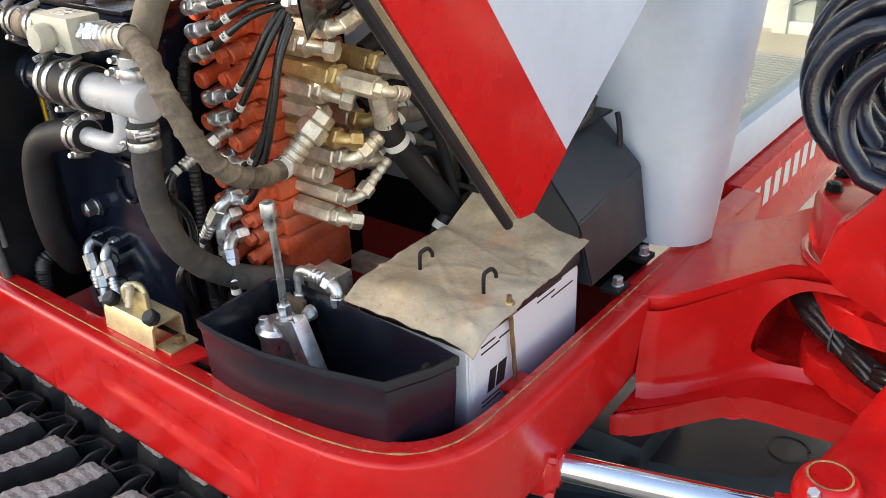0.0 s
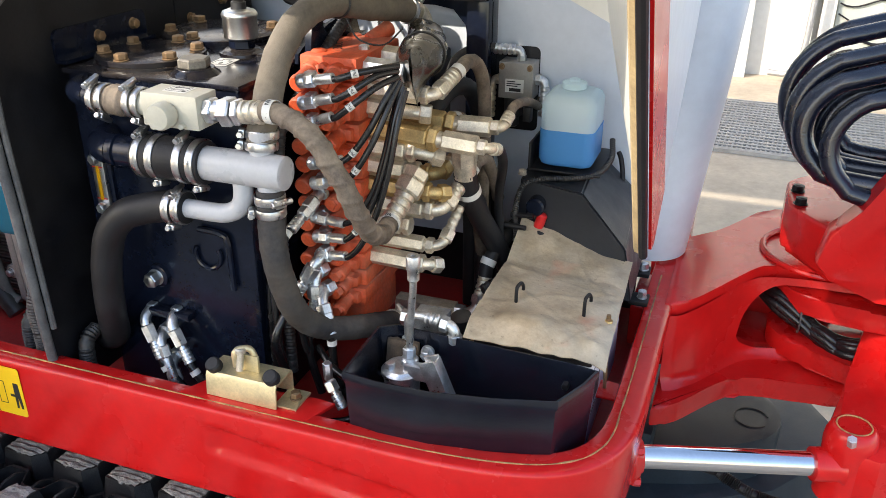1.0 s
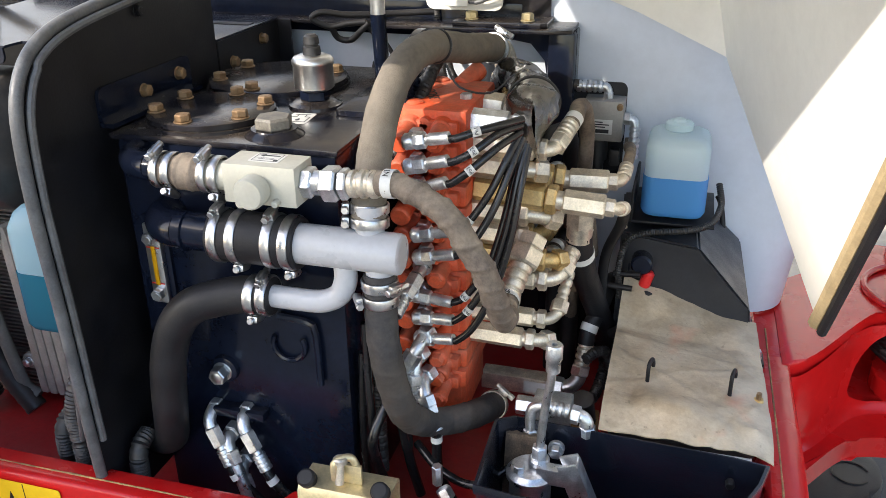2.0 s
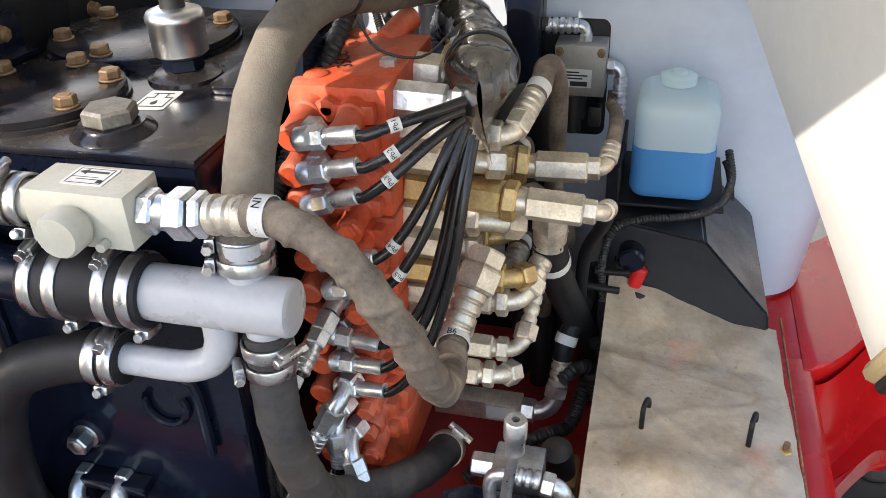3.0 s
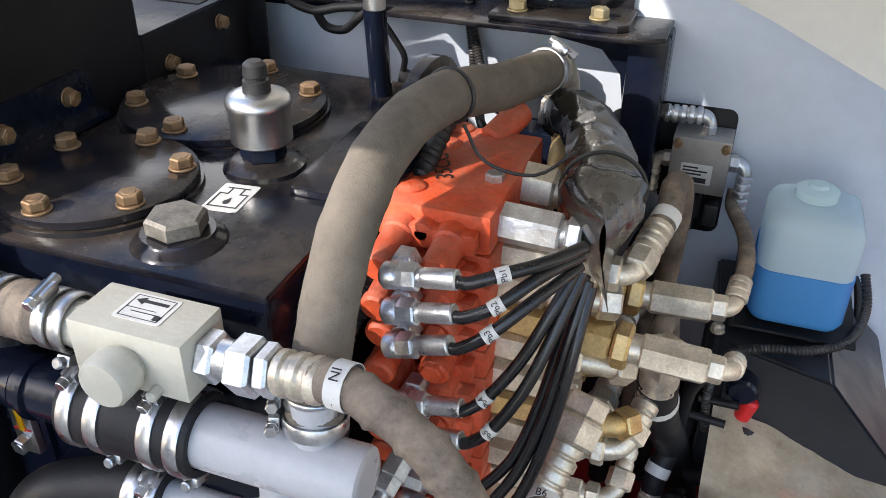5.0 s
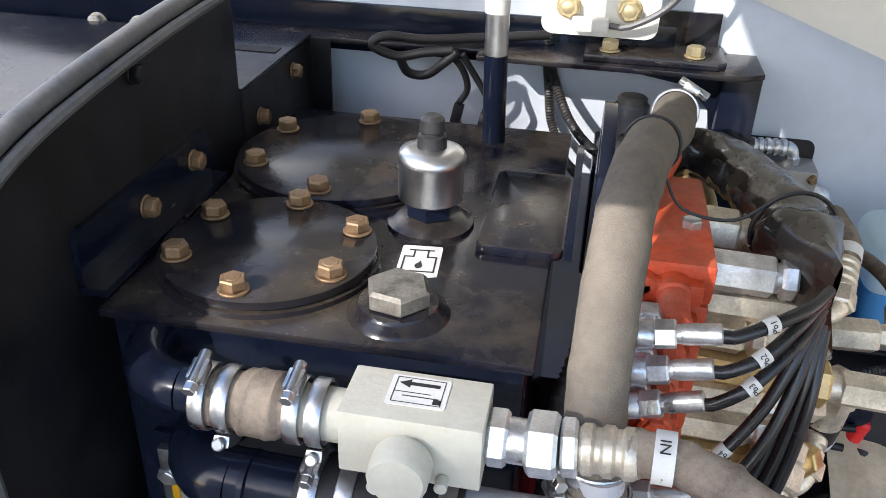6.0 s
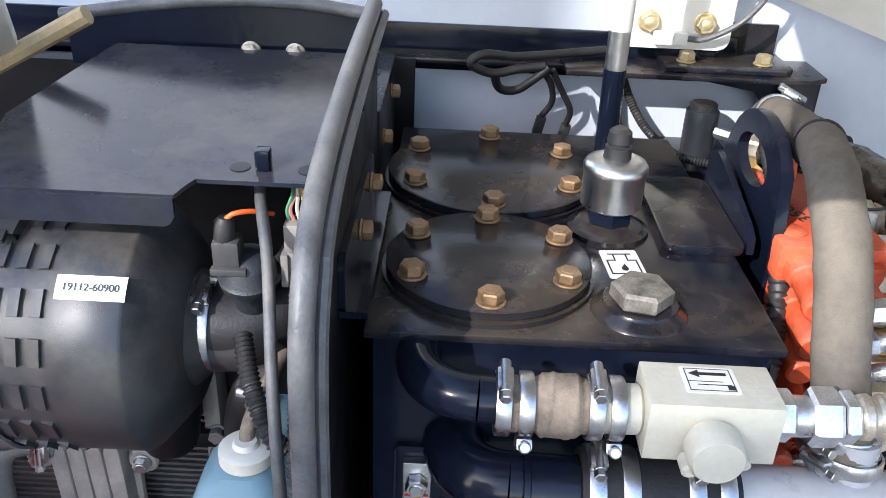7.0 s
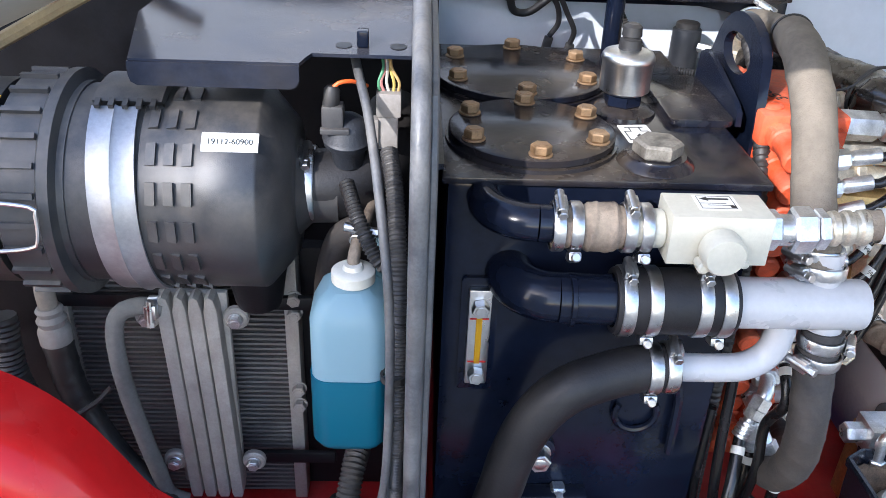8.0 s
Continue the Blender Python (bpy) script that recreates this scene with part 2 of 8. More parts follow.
def solo(name, bm, material, label, category, group="", kind="", smooth=38):
    return tagged(put(name, bm, material, None, "", smooth), label, category, group, kind)


def basis(d):
    d = Vector(d).normalized()
    a = Vector((0, 0, 1)) if abs(d.z) < 0.9 else Vector((1, 0, 0))
    u = d.cross(a).normalized()
    return d, u, d.cross(u).normalized()


def lathe(bm, p, d, profile, seg=20, caps=True, turn=0.0):
    """Revolves (along, radius) pairs about the line from p towards d."""
    p = Vector(p)
    d, u, w = basis(d)
    rings = []
    for s, r in profile:
        rings.append([bm.verts.new(p + d * s + (u * math.cos(a) + w * math.sin(a)) * r)
                      for a in [turn + 2 * math.pi * k / seg for k in range(seg)]])
    for a, b in zip(rings, rings[1:]):
        for k in range(seg):
            bm.faces.new((a[k], a[(k + 1) % seg], b[(k + 1) % seg], b[k]))
    if caps:
        bm.faces.new(rings[0][::-1])
        bm.faces.new(rings[-1])
    return bm


def cyl(bm, p, q, r, seg=20, bevel=0.0, r2=None):
    p, q = Vector(p), Vector(q)
    n = (q - p).length
    r2 = r if r2 is None else r2
    b = min(bevel, n * 0.45, r * 0.6)
    prof = [(0, r), (n, r2)] if not b else [(0, r - b), (b, r), (n - b, r2), (n, r2 - b)]
    return lathe(bm, p, q - p, prof, seg)


def hexn(bm, p, q, af, turn=0.0):
    """A hexagon nut or bar with chamfered ends, af across its flats."""
    p, q = Vector(p), Vector(q)
    n, r = (q - p).length, af / math.sqrt(3)
    c = min(0.12 * af, n * 0.3)
    return lathe(bm, p, q - p, [(0, r * 0.88), (c * 0.6, r), (n - c * 0.6, r), (n, r * 0.88)], 6, turn=turn)


def spline(pts, step=0.008):
    """A smooth curve through the points."""
    p = [Vector(v) for v in pts]
    p = [p[0] * 2 - p[1]] + p + [p[-1] * 2 - p[-2]]
    out = []
    for a, b, c, d in zip(p, p[1:], p[2:], p[3:]):
        n = max(2, int((c - b).length / step))
        for k in range(n):
            t = k / n
            out.append(0.5 * ((2 * b) + (c - a) * t + (2 * a - 5 * b + 4 * c - d) * t * t + (3 * b - a - 3 * c + d) * t ** 3))
    return out + [p[-2]]


def sweep(bm, pts, r, seg=14, caps=True, rib=None):
    """A tube along the points; r is a number or a function of the distance along it."""
    n = len(pts)
    tang = [(pts[min(i + 1, n - 1)] - pts[max(i - 1, 0)]).normalized() for i in range(n)]
    d, u, w = basis(tang[0])
    rings, along = [], 0.0
    for i in range(n):
        if i:
            along += (pts[i] - pts[i - 1]).length
            q = tang[i - 1].rotation_difference(tang[i])
            u = (q @ u)
        u = (u - tang[i] * u.dot(tang[i])).normalized()
        w = tang[i].cross(u)
        rr = r(along) if callable(r) else r
        rings.append([bm.verts.new(pts[i] + (u * math.cos(a) + w * math.sin(a)) * (rr + (rib(along, a) if rib else 0))) for a in [2 * math.pi * k / seg for k in range(seg)]])
    for a, b in zip(rings, rings[1:]):
        for k in range(seg):
            bm.faces.new((a[k], a[(k + 1) % seg], b[(k + 1) % seg], b[k]))
    if caps:
        bm.faces.new(rings[0][::-1])
        bm.faces.new(rings[-1])
    return bm


def wrapped(pitch, high):
    """Overlapping turns of a spiral wrap, with a little slack in each."""
    def rise(s, a):
        ph = (s / pitch + a / (2 * math.pi)) % 1.0
        return high * (0.3 * ph + max(0.0, 1 - abs(ph - 0.84) / 0.16)) + high * 0.8 * noise.noise((s * 45, math.cos(a), math.sin(a)))
    return rise


def box(bm, lo, hi, bevel=0.0, rot=None):
    """A box between two corners, its edges rounded; rot turns it about its middle."""
    lo, hi = Vector(lo), Vector(hi)
    mid, size = (lo + hi) / 2, hi - lo
    t = bmesh.new()
    bmesh.ops.create_cube(t, size=1)
    bmesh.ops.scale(t, vec=size, verts=t.verts)
    if bevel:
        bmesh.ops.bevel(t, geom=list(t.edges), offset=min(bevel, min(size) * 0.45), segments=2, profile=0.6, affect="EDGES")
    m = Matrix.Translation(mid) @ (rot.to_4x4() if rot is not None else Matrix())
    return merge(bm, t, m)


def merge(bm, t, m=None):
    if m is not None:
        bmesh.ops.transform(t, matrix=m, verts=t.verts)
    idx = {}
    for v in t.verts:
        idx[v] = bm.verts.new(v.co)
    for f in t.faces:
        try:
            bm.faces.new([idx[v] for v in f.verts])
        except ValueError:
            pass
    t.free()
    return bm


def slab(bm, outline, thick, to_world, bevel=0.0):
    """A plate: a flat outline (u, v), thick along its normal, placed by to_world(u, v, w)."""
    t = bmesh.new()
    a = [t.verts.new((u, v, 0)) for u, v in outline]
    b = [t.verts.new((u, v, thick)) for u, v in outline]
    n = len(a)
    t.faces.new(a[::-1])
    t.faces.new(b)
    side = [t.faces.new((a[i], a[(i + 1) % n], b[(i + 1) % n], b[i])) for i in range(n)]
    if bevel:
        es = [e for e in t.edges if all(v in a for v in e.verts) or all(v in b for v in e.verts)]
        bmesh.ops.bevel(t, geom=es, offset=bevel, segments=2, profile=0.6, affect="EDGES")
    for v in t.verts:
        v.co = Vector(to_world(*v.co))
    return merge(bm, t)


def rounded(lo, hi, r, n=5):
    """The outline of a rounded rectangle."""
    (x0, y0), (x1, y1) = lo, hi
    out = []
    for cx, cy, a0 in ((x1 - r, y1 - r, 0), (x0 + r, y1 - r, 90), (x0 + r, y0 + r, 180), (x1 - r, y0 + r, 270)):
        out += [(cx + r * math.cos(radians(a0 + 90 * k / n)), cy + r * math.sin(radians(a0 + 90 * k / n))) for k in range(n + 1)]
    return out


def on_x(x, s=1):
    return lambda u, v, w: (x + s * w, u, v)


def on_y(y, s=-1):
    return lambda u, v, w: (u, y + s * w, v)


def on_z(z, s=1):
    return lambda u, v, w: (u, v, z + s * w)


def bolt(parent, p, d, af=0.017, high=0.009, name="bolt", material=None, washer=True):
    bm = bmesh.new()
    p = Vector(p)
    d = Vector(d).normalized()
    if washer:
        cyl(bm, p, p + d * 0.002, af * 0.66, 20, 0.0006)
    hexn(bm, p + d * (0.002 if washer else 0), p + d * (0.002 + high), af, turn=random.random() * 6)
    lathe(bm, p + d * (0.002 + high - 0.0002), d, [(0, af * 0.36), (0.0008, af * 0.3)], 16)
    return part(name, bm, material or BOLT, parent)


def clamp(parent, p, d, r, wide=0.011, side=None, name="hose_clamp", material=None):
    """A worm-drive hose clamp: band, screw housing and screw, in one part with its screw under it."""
    p, d = Vector(p), Vector(d).normalized()
    side = Vector(side) if side is not None else basis(d)[1]
    side = (side - d * side.dot(d)).normalized()
    tan = d.cross(side)
    bm = bmesh.new()
    lathe(bm, p - d * wide / 2, d, [(0, r), (0, r + 0.0015), (wide * 0.12, r + 0.0022), (wide * 0.88, r + 0.0022), (wide, r + 0.0015), (wide, r)], 28, caps=False)
    band = part(name, bm, material or CLAMP, parent)
    bm = bmesh.new()
    c = p + side * (r + 0.006)
    rot = Matrix((d, tan, side)).transposed()
    box(bm, c - Vector((wide * 0.55, 0.008, 0.004)), c + Vector((wide * 0.55, 0.008, 0.004)), 0.002, rot)
    cyl(bm, c - tan * 0.014 + side * 0.001, c + tan * 0.012 + side * 0.001, 0.0042, 12, 0.001)
    hexn(bm, c + tan * 0.011 + side * 0.001, c + tan * 0.017 + side * 0.001, 0.0075)
    part("clamp_screw", bm, material or CLAMP, band)
    return band


def ferrule(parent, p, d, long=0.045, r=0.011, af=0.022, name="hose_fitting", material=None):
    """A crimped ferrule with its swivel nut, from p towards d: collar rings, then a hexagon nut."""
    p, d = Vector(p), Vector(d).normalized()
    bm = bmesh.new()
    n = long * 0.55
    prof, k = [], 4
    for i in range(k):
        a = n * i / k
        prof += [(a, r * 0.9), (a + n / k * 0.15, r), (a + n / k * 0.7, r), (a + n / k * 0.85, r * 0.9)]
    lathe(bm, p, d, prof, 18)
    cyl(bm, p + d * (n - 0.001), p + d * (n + long * 0.15), r * 0.72, 16)
    hexn(bm, p + d * (n + long * 0.1), p + d * long, af)
    return part(name, bm, material or ZINC, parent)


def elbow(bm, p, d0, d1, r, bend, lead=0.0):
    """A bent tube from p along d0 turning to d1; returns where it ends."""
    p, d0, d1 = Vector(p), Vector(d0).normalized(), Vector(d1).normalized()
    pts = [p]
    a = p + d0 * lead
    if lead:
        pts.append(a)
    for k in range(1, 9):
        t = k / 8
        pts.append(a + d0 * bend * math.sin(t * math.pi / 2) + d1 * bend * (1 - math.cos(t * math.pi / 2)))
    sweep(bm, pts, r, 16)
    return pts[-1]


def band_label(parent, p, d, r, wide=0.010, text_bars=True):
    """A white printed sleeve round a hose, with small black marks."""
    p, d = Vector(p), Vector(d).normalized()
    bm = bmesh.new()
    lathe(bm, p - d * wide / 2, d, [(0, r), (0, r + 0.0006), (wide, r + 0.0006), (wide, r)], 20, caps=False)
    return part("marker_sleeve", bm, PAPER_W, parent, "white printed marker sleeve")


def words(parent, text, size, m, material, name="lettering"):
    """Lettering in the built-in font as a thin mesh."""
    cu = bpy.data.curves.new(name, "FONT")
    cu.body, cu.size, cu.extrude, cu.align_x, cu.align_y = text, size, 0.00015, "CENTER", "CENTER"
    t = bpy.data.objects.new(name, cu)
    scene.collection.objects.link(t)
    me = bpy.data.meshes.new_from_object(t.evaluated_get(bpy.context.evaluated_depsgraph_get()))
    bpy.data.objects.remove(t)
    me.materials.append(material)
    ob = new(name, me)
    m = Matrix.Translation(SITE[0] @ m.translation - m.translation) @ m
    ob.matrix_basis = m
    WORLD[ob] = m
    ob.parent = parent
    ob.matrix_parent_inverse = WORLD[parent].inverted()
    return ob

# ---- ground and distance ----
bm = bmesh.new()
slab(bm, [(-60, -60), (60, -60), (60, 60), (-60, 60)], 0.05, on_z(-0.05))
solo("ground", bm, CONCRETE, "pale sunlit concrete yard ground", "ground", kind="structure")


def grating(x0, y0, wide, deep, turn):
    g = thing("floor_grating", (x0, y0, 0), "galvanised expanded metal grating lying on concrete", "grating")
    rot = Matrix.Translation((x0, y0, 0)) @ Matrix.Rotation(radians(turn), 4, "Z")
    bm = bmesh.new()
    n = int(wide / 0.026)
    for i in range(n):
        x = (i + 0.5) * wide / n
        box(bm, (x - 0.005, 0, 0.002), (x + 0.005, deep, 0.018))
    m = int(deep / 0.055)
    for j in range(m):
        y = (j + 0.5) * deep / m
        box(bm, (0, y - 0.012, 0.003), (wide, y + 0.012, 0.022))
    bmesh.ops.transform(bm, matrix=rot, verts=bm.verts)
    part("mesh", bm, GALV, g)
    for y in (-0.012, deep):
        bm = bmesh.new()
        box(bm, (0, y, 0.002), (wide, y + 0.012, 0.026))
        bmesh.ops.transform(bm, matrix=rot, verts=bm.verts)
        part("edge_bar", bm, GALV, g)


grating(-2.2, 4.53, 4.2, 1.08, -3)


def entrance(y):
    d = thing("entrance_wall", (0.3, y, 0), "white framed doorway with frosted glass and dark wavy grille bars", "entrance", kind="structure")
    bm = bmesh.new()
    box(bm, (-8, y + 0.14, 0), (8, y + 0.3, 5))
    part("wall", bm, PLASTER, d)
    for x, w in ((-1.75, 0.1), (-0.62, 0.1), (-0.30, 0.08), (0.10, 0.10), (0.235, 0.09), (1.35, 0.1), (2.4, 0.1)):
        bm = bmesh.new()
        box(bm, (x - w / 2, y, 0), (x + w / 2, y + 0.13, 2.6), 0.006)
        part("door_post", bm, PLASTER, d)
    for x0, x1 in ((-1.70, -0.67), (-0.57, -0.34), (0.28, 1.30), (1.40, 2.35)):
        bm = bmesh.new()
        box(bm, (x0 + 0.01, y + 0.055, 0.09), (x1 - 0.01, y + 0.075, 2.4))
        part("pane", bm, FROST, d)
        bm = bmesh.new()
        box(bm, (x0, y + 0.02, 0.0), (x1, y + 0.11, 0.088), 0.006)
        part("bottom_rail", bm, PLASTER, d)
        for j in range(14):
            z = 0.20 + 0.13 * j
            bm = bmesh.new()
            pts = [Vector((x0 + 0.02 + (x1 - x0 - 0.04) * i / 24, y + 0.04, z + 0.035 * math.sin(i * 0.55 * (x1 - x0) + j * 1.3) + 0.02 * math.sin(i * 0.31 + j))) for i in range(25)]
            sweep(bm, pts, 0.006 + 0.005 * (j % 3 == 1), 6)
            part("grille_bar", bm, BLACK_MATT, d)
    bm = bmesh.new()
    sweep(bm, spline([(0.12, y - 0.06, 1.5), (0.125, y - 0.14, 0.83), (0.112, y - 0.14, 0.29), (0.08, y - 0.13, 0.14), (0.02, y - 0.13, 0.085), (-0.10, y - 0.1, 0.08)], 0.03), 0.022, 10)
    part("hand_rail", bm, GALV, d)


entrance(6.25)


# ---- red lower body ----
def plan_path(pts, step=0.02):
    c = spline([(x, y, 0) for x, y in pts], step)
    out = []
    for i, p in enumerate(c):
        t = (c[min(i + 1, len(c) - 1)] - c[max(i - 1, 0)]).normalized()
        out.append((p.x, p.y, t.y, -t.x))
    return out


SILL = [(-2.1, 0.423), (-1.6, 0.423), (-1.2, 0.423), (-1.0, 0.423), (-0.85, 0.423), (-0.70, 0.424), (-0.60, 0.425), (-0.52, 0.429), (-0.45, 0.438), (-0.39, 0.455), (-0.345, 0.482),
        (-0.313, 0.522), (-0.297, 0.565), (-0.290, 0.62), (-0.288, 0.72), (-0.288, 0.85), (-0.288, 0.986)]
sill = thing("body_skirt", (-0.9, 0.4, 0.68), "glossy red painted excavator body skirt with rounded front corner", "body panel")


def pressed(x, z):
    """Depth of the shallow pressed field in the skirt's side."""
    u = abs(x + 0.72) / 0.165
    v = abs(z - (0.772 - 0.10 * (x + 0.72))) / 0.026
    step = lambda a: max(0.0, min(1.0, a)) ** 2 * (3 - 2 * max(0.0, min(1.0, a)))
    return 0.0075 * step((1 - u) * 8) * step((1 - v) * 2.6)


path = plan_path(SILL, 0.01)
bm = bmesh.new()
rows = []
for x, y, nx, ny in path:
    prof = [(-0.048, 0.72), (-0.048, 0.830), (-0.045, 0.8365), (-0.040, 0.8385), (-0.014, 0.8395), (-0.006, 0.8392), (-0.0025, 0.8378), (-0.0006, 0.8352), (0.0002, 0.831)]
    prof += [(0.001 + 0.003 * k / 19 - pressed(x, 0.820 - 0.0064 * k), 0.820 - 0.0064 * k) for k in range(20)]
    prof += [(0.001, 0.688), (-0.02, 0.683), (-0.026, 0.69), (-0.03, 0.72)]
    lift = max(0.0, min(1.0, (y - 0.72) / 0.28)) * 0.02
    lean = 0.013 * max(0.0, min(1.0, (nx - 0.75) / 0.24))
    prof = [(o - (lean * max(0.0, (0.832 - z) / 0.14) if o > -0.01 else 0.0), z + lift * max(0.0, min(1.0, (0.83 - z) / 0.14))) for o, z in prof]
    rows.append([bm.verts.new((x + nx * o, y + ny * o, z)) for o, z in prof])
n = len(rows[0])
for a, b in zip(rows, rows[1:]):
    for k in range(n):
        bm.faces.new((a[k], a[(k + 1) % n], b[(k + 1) % n], b[k]))
bm.faces.new(rows[0])
bm.faces.new(rows[-1][::-1])
part("skirt_panel", bm, RED, sill)
bm = bmesh.new()
bead = []
for x, y, nx, ny in path:
    o = 0.020 + 0.012 * max(0, min(1, (y - 0.50) / 0.12))
    bead.append(Vector((x - nx * o, y - ny * o, 0.8392 + 0.0006 * noise.noise((x * 30, y * 30, 0)))))
bead += [Vector((-0.320, 1.0 + 0.015 * k, 0.8395)) for k in range(6)]
sweep(bm, bead, lambda s: 0.0013 + 0.0009 * noise.noise((s * 40, 3, 1)), 6)
part("sealer_bead", bm, SEALER, sill, "yellowed sealer bead")
# seat for the latch bracket
bm = bmesh.new()
slab(bm, [(-0.945, 0.440), (-0.735, 0.440), (-0.712, 0.50), (-0.74, 0.503), (-0.92, 0.49)], 0.006, on_z(0.8335), 0.002)
box(bm, (-0.92, 0.47, 0.74), (-0.735, 0.485, 0.835))
part("latch_seat", bm, RED, sill)
# warning label
site(-0.036, 0.0445, 0, (0, 0, 0.829), sz=1.25)
bm = bmesh.new()
slab(bm, rounded((-1.30, 0.756), (-1.186, 0.829), 0.004), 0.0006, lambda u, v, w: (u, 0.3757 - w, v))
plate = part("warning_label", bm, YELLOW, sill, "yellow warning label with black pictograms")
bm = bmesh.new()
box(bm, (-1.2445, 0.3746, 0.757), (-1.2435, 0.3752, 0.828))
slab(bm, [(-1.285, 0.768), (-1.248, 0.768), (-1.2665, 0.815)], 0.0004, on_y(0.3751))
for a, b in (((-1.236, 0.772), (-1.2352, 0.806)), ((-1.222, 0.772), (-1.2212, 0.806)), ((-1.236, 0.772), (-1.2212, 0.7728)), ((-1.236, 0.8052), (-1.2212, 0.806)),
             ((-1.212, 0.785), (-1.203, 0.7885))):
    box(bm, (a[0], 0.3746, a[1]), (b[0], 0.3752, b[1]))
slab(bm, [(-1.204, 0.768), (-1.200, 0.768), (-1.198, 0.785), (-1.195, 0.768), (-1.191, 0.768), (-1.193, 0.806), (-1.203, 0.806)], 0.0004, on_y(0.3751))
part("pictogram", bm, INK, plate)
site()
bm = bmesh.new()
box(bm, (-2.3, 1.117, 0.70), (-0.37, 1.131, 0.8445))
part("bay_back", bm, BLACK_MATT, sill, "black rear closing strip")
bm = bmesh.new()
box(bm, (-2.1, 0.45, 0.715), (-0.326, 1.14, 0.735))
part("bay_floor", bm, RED_MATT, sill)
# front upright of the frame past the seam
site(dx=-0.062, dy=-0.016)
bm = bmesh.new()
box(bm, (-0.276, 1.003, 0.70), (-0.226, 1.45, 0.8385), 0.005)
part("frame_front", bm, RED, sill)
bm = bmesh.new()
sweep(bm, [Vector((-0.2255 + 0.0015 * noise.noise((y, 1, 2)), y, 0.8385)) for y in [1.003 + 0.01 * k for k in range(30)]], 0.0035, 6)
part("seam_weld", bm, RED, sill)
bm = bmesh.new()
box(bm, (-0.30, 1.0, 0.735), (-0.277, 1.14, 0.815), 0.004)
part("frame_lug", bm, RED, sill)

site()
# rear corner of the body, rising behind the cooler
bm = bmesh.new()
prof = [(-1.385, 0.985), (-1.41, 1.003), (-1.435, 1.045), (-1.46, 1.085), (-1.495, 1.12), (-1.54, 1.145), (-1.62, 1.163), (-1.8, 1.17)]
crest = [(p.x, p.z) for p in spline([(x, 0, z) for x, z in prof], 0.012)]
rows = []
for i, (x, z) in enumerate(crest):
    a, b = crest[max(i - 1, 0)], crest[min(i + 1, len(crest) - 1)]
    t = Vector((b[0] - a[0], 0, b[1] - a[1])).normalized()
    inward = Vector((t.z, 0, -t.x))
    if inward.z > 0:
        inward = -inward
    r = 0.045
    arc = [Vector((x, 0.46, z)) + inward * 0.004]
    for k in range(9):
        g = radians(90 - 11.25 * k)
        arc.append(Vector((x, 0.412 - r * math.cos(g), z)) + inward * (r - r * math.sin(g)))
    arc += [Vector((x, 0.352, z - 0.075)), Vector((x, 0.325, z - 0.15)), Vector((x, 0.20, 0.70))]
    rows.append([bm.verts.new(v) for v in arc] + [bm.verts.new((x, 0.46, 0.70))])
n = len(rows[0])
for a, b in zip(rows, rows[1:]):
    for k in range(n):
        bm.faces.new((a[k], a[(k + 1) % n], b[(k + 1) % n], b[k]))
bm.faces.new(rows[0])
bm.faces.new(rows[-1][::-1])
solo("rear_fender", bm, RED, "glossy red rounded rear body corner", "body panel", smooth=60)

# ---- cab side wall ----
site(dx=-0.088, dy=-0.014)
wall = thing("cab_wall", (-1.0, 1.15, 0.85), "light grey painted cab side wall with rounded front corner", "cab panel", kind="structure")
bm = bmesh.new()
box(bm, (-2.6, 1.13, 0.845), (-0.36, 1.14, 1.85))
rows = []
for z in (0.845, 0.86, 1.0, 1.2, 1.4, 1.6, 1.85):
    k = min(1.0, (z - 0.845) / 0.5)
    x0, r = -0.275 + 0.055 * k, 0.075
    outer = [(-0.3602, 1.13)] + [(x0 + r * math.sin(a), 1.205 - r * math.cos(a)) for a in [radians(9 * i) for i in range(11)]] + [(x0 + r - 0.010, 1.235), (x0 + r - 0.040, 1.265)]
    inner = [(x0 + r - 0.047, 1.258), (x0 + r - 0.019, 1.230)] + [(x0 + (r - 0.01) * math.sin(a), 1.205 - (r - 0.01) * math.cos(a)) for a in [radians(9 * i) for i in range(10, -1, -1)]] + [(-0.3602, 1.14)]
    rows.append([bm.verts.new((x, y, z)) for x, y in outer + inner])
for a, b in zip(rows, rows[1:]):
    for i in range(len(a)):
        j = (i + 1) % len(a)
        bm.faces.new((a[i], a[j], b[j], b[i]))
part("wall_skin", bm, GREY_WALL, wall)
site(dx=-0.122, dy=-0.014)
bm = bmesh.new()
lathe(bm, (-0.222, 1.296, 0.905), (1, -0.2, 0), [(0, 0.02), (0.012, 0.02), (0.013, 0.012), (0.024, 0.011), (0.026, 0.008)], 18)
part("cap_bolt", bm, GREY_WALL, wall)
bm = bmesh.new()
box(bm, (-0.29, 1.27, 0.842), (-0.235, 3.2, 0.93), 0.01)
part("front_beam", bm, GREY_WALL, wall)
bm = bmesh.new()
box(bm, (-0.262, 1.29, 0.93), (-0.256, 2.9, 1.85))
pane = part("front_glass", bm, GLASS, wall, "clear cab window glass")
pane.visible_shadow = False
bm = bmesh.new()
box(bm, (-0.285, 2.05, 0.93), (-0.235, 2.12, 1.85), 0.01)
part("glass_frame", bm, RUBBER, wall)
bm = bmesh.new()
sweep(bm, spline([(-0.232, 1.36, 1.02), (-0.222, 1.38, 0.99), (-0.22, 1.40, 0.94), (-0.228, 1.40, 0.90)]), 0.005, 10)
part("wiper_stop", bm, RUBBER, wall)
